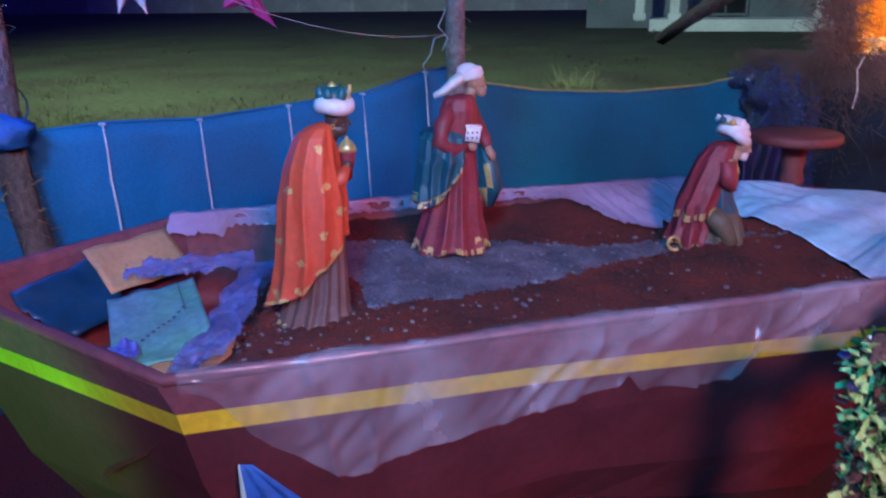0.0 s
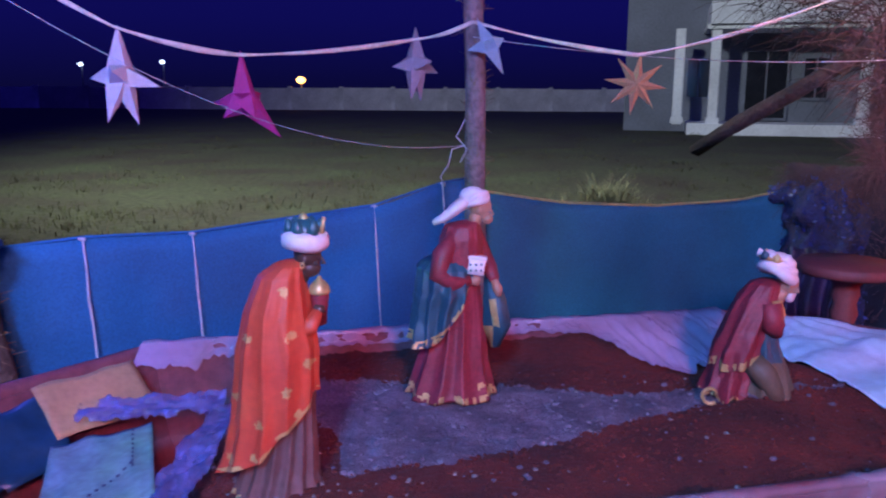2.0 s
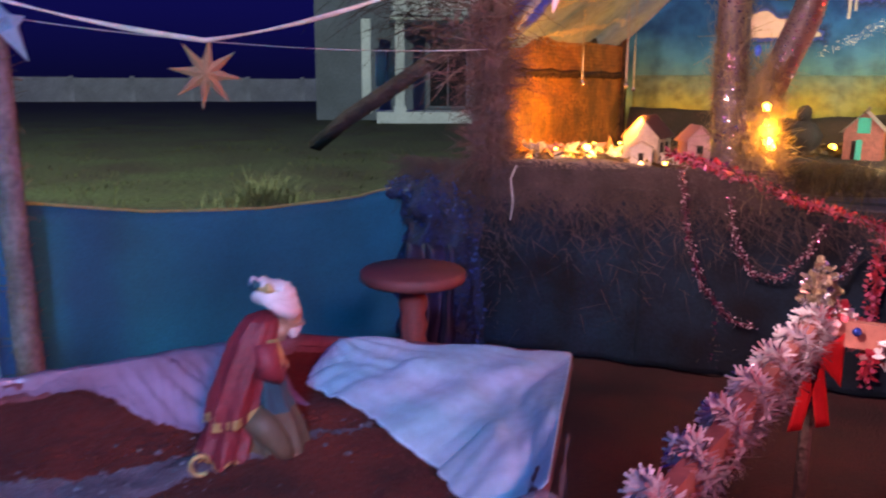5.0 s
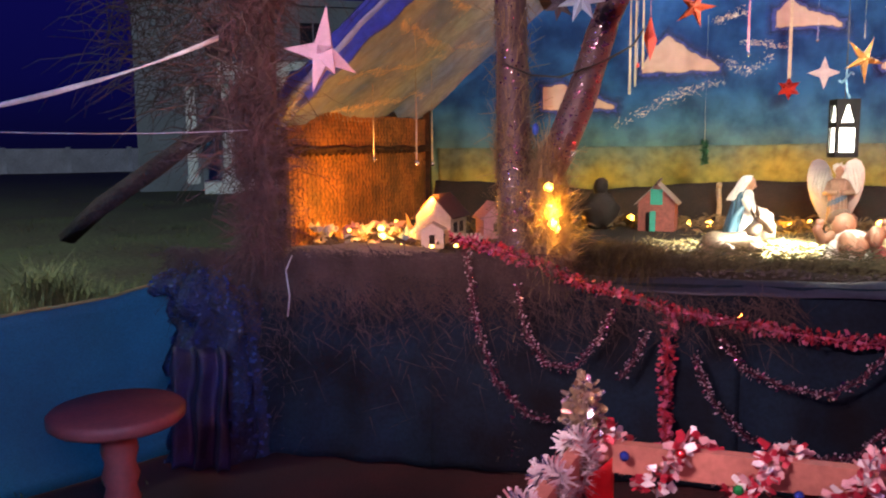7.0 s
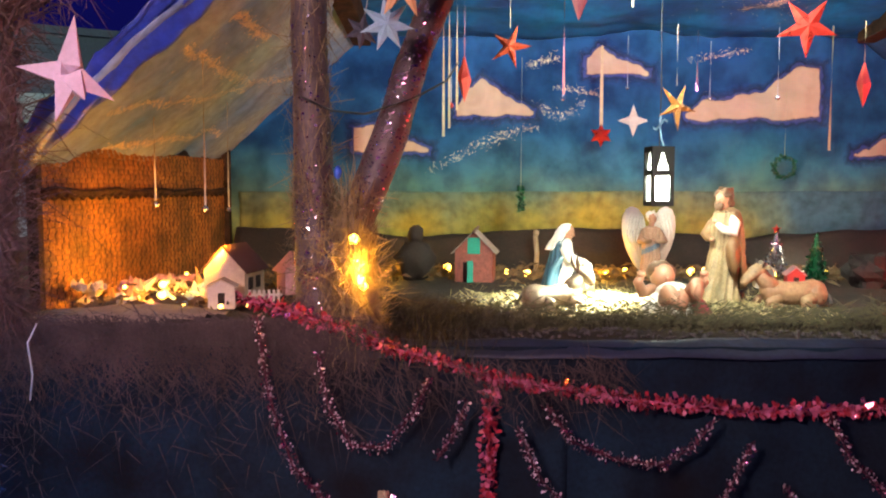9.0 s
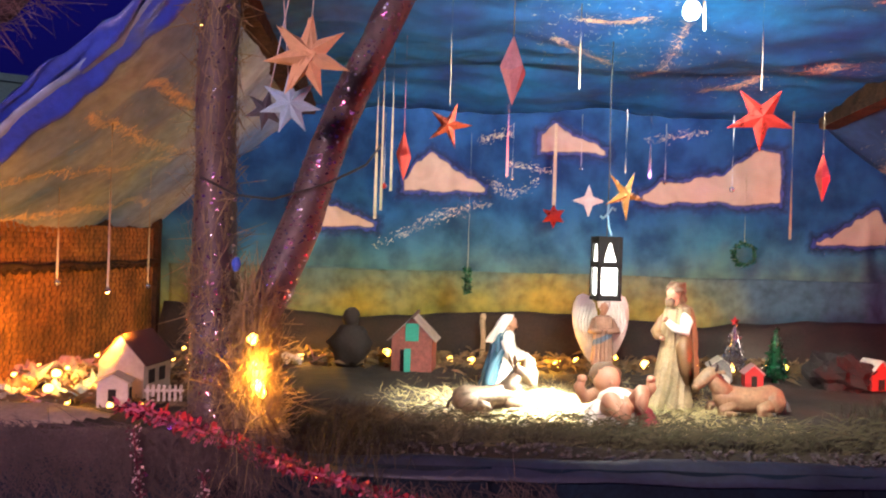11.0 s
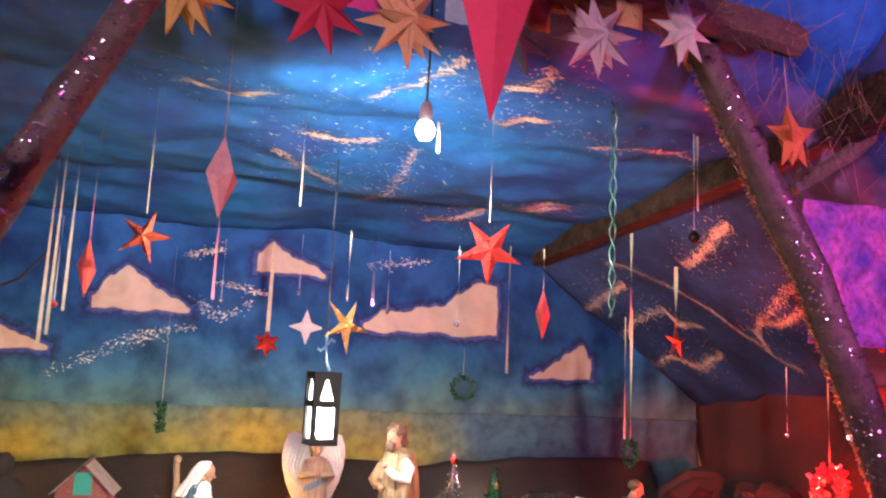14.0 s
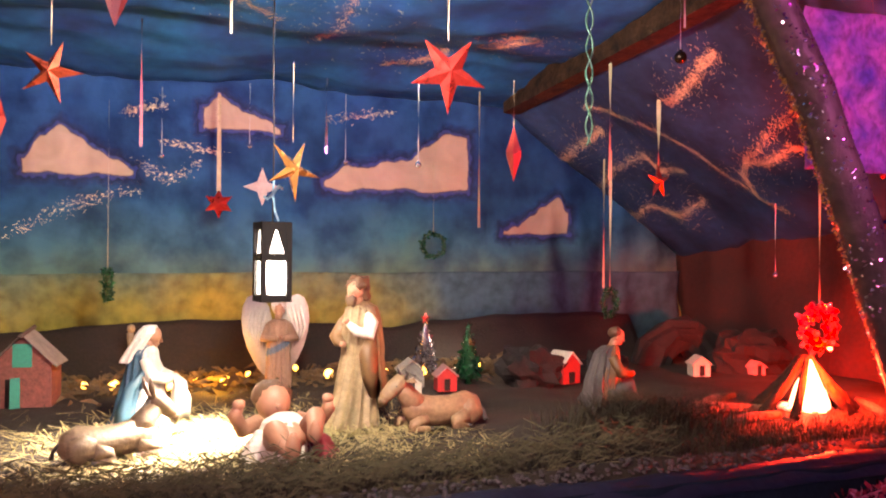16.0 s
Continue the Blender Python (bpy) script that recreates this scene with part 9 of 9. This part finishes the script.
# printed violet banner, film and branch beyond the slanting trunk
bm = bmesh.new()
sheet(bm, 50, 24, lambda a, b: Vector((5.14 + 1.5 * a, 0.16 + 0.10 * a + 0.03 * nz(a * 7, b * 5, 3), 2.64 + 0.06 * a - (0.62 + 0.05 * a) * b + 0.012 * nz(a * 9, b * 2, 6))), 0, 0.002)
mesh_thing("banner", bm, mat("magenta_print", (0.58, 0.14, 0.44), 0.6, 0, 0.65, 6.5, 30, 0.3, 0.008, second=(0.10, 0.05, 0.36)), STAGE, "printed magenta and violet banner stretched beside the trunk", "banner")
bm = bmesh.new()
sheet(bm, 40, 30, lambda a, b: Vector((4.95 + 1.4 * a, 0.05 + 0.25 * a + 0.05 * nz(a * 7, b * 3, 3), 3.25 - 0.62 * b + 0.10 * a + 0.05 * (1 - 3 * abs(nz(a * 5 + b * 3, b * 2, 6))))), 0)
mesh_thing("plastic_sheet", bm, film_mat("thin_film", (0.40, 0.30, 0.45), 0.90, 0.3, 0.04), STAGE, "thin plastic film draped over the straw by the banner", "plastic sheet")
bm = bmesh.new()
tube(bm, [(5.05, 0.12, 2.66), (5.35, 0.10, 2.86), (5.62, 0.10, 3.08), (5.85, 0.12, 3.30)], [0.030, 0.034, 0.036, 0.040], 12, 0, 0.2, 4)
mesh_thing("branch", bm, BARK, STAGE, "rough bare branch slanting up beside the trunk", "branch")
bm = bmesh.new()
for k in range(220):
    p = Vector((R.uniform(4.6, 6.2), R.uniform(-0.35, 0.0), R.uniform(2.75, 3.35)))
    d = Vector((R.gauss(0, 0.6), R.gauss(0, 0.3), R.gauss(-0.6, 0.5))).normalized() * R.uniform(0.1, 0.35)
    s = Vector((0.0014, 0, 0))
    face(bm, [bm.verts.new(x) for x in (p - s, p + s, p + d + s * 0.3, p + d - s * 0.3)])
mesh_thing("thatch_fringe", bm, STRAW_WRAP, STAGE, "straggling straw hanging over the slanting trunk", "thatch", kind="stuff", smooth=False)

bm = bmesh.new()
sheet(bm, 60, 20, lambda a, b: Vector((0.28 + 1.30 * a, 0.06 - 0.20 * b + 0.05 * nz(a * 8, b * 4, 3), 2.06 + 0.80 * a + 0.10 + 0.55 * b + 0.03 * nz(a * 12, b * 5, 5))), 0, 0.01)
mesh_thing("thatch_eave", bm, mat("purple_brown_thatch", (0.060, 0.034, 0.042), 0.95, 0, 0.5, 9, 60, 1.0, 0.02, second=(0.018, 0.011, 0.016)), STAGE, "dark matted thatch above the sloping tarpaulin", "thatch")
bm = bmesh.new()
for k in range(1600):
    a, b = R.random(), R.random()
    p = Vector((0.28 + 1.30 * a, 0.02 - 0.22 * b, 2.10 + 0.80 * a + 0.60 * b))
    d = Vector((R.gauss(0.3, 0.7), R.gauss(-0.2, 0.2), R.gauss(-0.2, 0.7))).normalized() * R.uniform(0.06, 0.24)
    w = Vector((0.0, 0.0008, 0.0018))
    face(bm, [bm.verts.new(x) for x in (p - w, p + w, p + d + w * 0.4, p + d - w * 0.4)])
mesh_thing("thatch_fringe", bm, mat("purple_straw", (0.14, 0.085, 0.095), 0.95, 0, 0.4, 6, 70, 0.4, 0.01), STAGE, "tangled dry straw over the sloping tarpaulin", "thatch", kind="stuff", smooth=False)

# ---- garlands on the stage front ----
def garland(name, pts, rad, per_m, size, mats, lab, sag=0.0):
    bm = bmesh.new()
    path = []
    for a, b in zip(pts, pts[1:]):
        path += catenary(a, b, sag, 8)
    tinsel(bm, path, rad, per_m, size, tuple(range(len(mats))))
    tube(bm, path, 0.004, 5, 0)
    return mesh_thing(name, bm, mats, STAGE, lab, "garland", "tinsel garlands", smooth=False)


garland("petal_garland", [(1.40, -0.13, 1.16), (1.62, -0.14, 1.10), (1.97, -0.13, 0.97), (2.39, -0.13, 0.85), (2.9, -0.13, 0.765), (3.4, -0.13, 0.72), (4.0, -0.13, 0.735), (4.7, -0.13, 0.80), (5.6, -0.13, 0.95)], 0.028, 620, 0.022, FOIL_RED, "pink and red petal garland draped along the stage front")
garland("petal_garland", [(2.37, -0.12, 0.85), (2.36, -0.12, 0.5), (2.37, -0.12, 0.10)], 0.034, 560, 0.022, [FOIL_RED[1], FOIL_RED[1], FOIL_RED[0]], "dark red petal garland hanging straight down")
WINE, GLINT = mat("wine_tinsel", (0.12, 0.02, 0.05), 0.35, 0.5, 0.3, 20, 60, 0.2), mat("silver_pink_tinsel", (0.72, 0.52, 0.60), 0.35, 0.4, 0.2, 20, 60, 0.2)
SWAG = "silver-pink tinsel swag pinned to the navy cloth"
for pts in ([(1.47, 1.10), (1.51, 0.80), (1.60, 0.52), (1.75, 0.36), (1.86, 0.34)], [(1.70, 0.96), (1.74, 0.75), (1.83, 0.60), (1.96, 0.59), (2.06, 0.72), (2.13, 0.86)], [(2.27, 0.77), (2.23, 0.66), (2.16, 0.55)], [(2.47, 0.68), (2.55, 0.48), (2.70, 0.32), (2.92, 0.24), (3.12, 0.26), (3.28, 0.42), (3.37, 0.62)], [(2.58, 0.76), (2.68, 0.62), (2.85, 0.55), (3.02, 0.53), (3.14, 0.60), (3.22, 0.70)], [(3.66, 0.74), (3.75, 0.55), (3.92, 0.40), (4.15, 0.34), (4.4, 0.5), (4.55, 0.74)], [(3.5, 0.45), (3.6, 0.3), (3.75, 0.18)]):
    garland("tinsel_swag", [(u, -0.21, z) for u, z in pts], 0.024, 700, 0.009, [WINE, WINE, GLINT, GLINT, FOIL_V[2]], SWAG)

# ---- garlanded barrier in front of the stage ----
barrier = thing("barrier", Matrix(), "pink-wrapped plank barrier with paper-petal garlands", "barrier")
CORNER, LEFT_END, RIGHT_END = Vector((2.33, 2.31, 0.80)), Vector((0.64, 1.03, 0.74)), Vector((3.60, 1.06, 0.78))
PLANK = mat("pink_wrapped_plank", (0.46, 0.19, 0.15), 0.6, 0, 0.25, 6, 50, 0.2)
for a, b in ((CORNER, LEFT_END), (CORNER, RIGHT_END)):
    d = b - a
    bm = bmesh.new()
    m = Matrix.Translation(a.lerp(b, 0.5)) @ d.to_track_quat("X", "Z").to_matrix().to_4x4()
    box(bm, (0, 0, 0), (d.length, 0.035, 0.075), 0, m, 0.004)
    part("plank", bm, PLANK, barrier, smooth=False)
    bm = bmesh.new()
    n = int(d.length / 0.03)
    side = d.cross(Vector((0, 0, 1))).normalized()
    turns = 0.95 if b == LEFT_END else 0.9
    path = [a.lerp(b, i / n) + side * 0.045 * math.cos(i * turns) + Vector((0, 0, 0.060 * math.sin(i * turns))) for i in range(n + 1)]
    if b == LEFT_END:
        needles(bm, path, 0.042, 1700, 0.0032, (0, 0, 0, 0, 1, 2))
    else:
        tinsel(bm, path, 0.030, 620, 0.024, (0, 1, 3, 3))
    part("garland", bm, FOIL_WHITE + [FOIL_RED[1]], barrier, "white and blush petal garland", smooth=False)
for p, h in ((CORNER, 0.96), (LEFT_END, 0.86), (RIGHT_END, 0.85)):
    bm = bmesh.new()
    tube(bm, [(p.x, p.y, 0), (p.x, p.y, h)], 0.018, 10, 0, 0.1)
    part("post", bm, BARK, barrier)
bm = bmesh.new()
tinsel(bm, [CORNER + Vector((0, 0, -0.06)), CORNER + Vector((0, 0, 0.04)), CORNER + Vector((0, 0, 0.16))], 0.05, 2600, 0.020, (0, 1))
part("tinsel_tuft", bm, [FOIL_V[0], mat("pale_gold_foil", (0.62, 0.52, 0.36), 0.25, 0.7)], barrier, "silver tinsel tuft on the corner post", smooth=False)
# lime colour holds the green lamp light on this green-white tinsel
bm = bmesh.new()
tinsel(bm, [LEFT_END + Vector((0, 0, 0.09)), LEFT_END + Vector((0.02, 0, -0.1)), LEFT_END + Vector((0.03, 0.02, -0.30)), LEFT_END + Vector((0.05, 0.03, -0.55))], 0.058, 2600, 0.022, (0, 0, 0, 1, 2))
part("tinsel_tuft", bm, [mat("green_lit_tinsel", (0.42, 0.92, 0.32), 0.5, 0.0), FOIL_V[0], HOLLY[0]], barrier, "green and white tinsel wound on the post", smooth=False)
bm = bmesh.new()
for s in (-1, 1):
    sheet(bm, 8, 6, lambda a, b: CORNER + Vector((-0.05 + s * 0.10 * a, -0.06 - 0.01 * math.sin(a * 3), -0.05 - 0.03 * a + (b - 0.5) * 0.13 * (0.3 + a))), 0, 0.002)
    sheet(bm, 8, 4, lambda a, b: CORNER + Vector((-0.05 + s * 0.05 * a + (b - 0.5) * 0.05, -0.062, -0.06 - 0.22 * a)), 0, 0.002)
part("bow", bm, mat("red_satin", (0.55, 0.02, 0.03), 0.35, 0, 0.15, 9, 60, 0.1), barrier, "red satin bow")
BAUBLE = [mat("bauble_blue", (0.05, 0.10, 0.55), 0.12, 0.7, 0.1), mat("bauble_red", (0.6, 0.03, 0.05), 0.12, 0.7, 0.1), mat("bauble_green", (0.03, 0.45, 0.12), 0.12, 0.7, 0.1)]
for k in range(9):
    bm = bmesh.new()
    p = CORNER.lerp(RIGHT_END, 0.06 + 0.075 * k) + Vector((-0.03, -0.03, R.uniform(-0.04, 0.05)))
    ball(bm, p, 0.013, 0, 12)
    part("bauble", bm, BAUBLE[k % 3], barrier, "shiny metallic bauble")
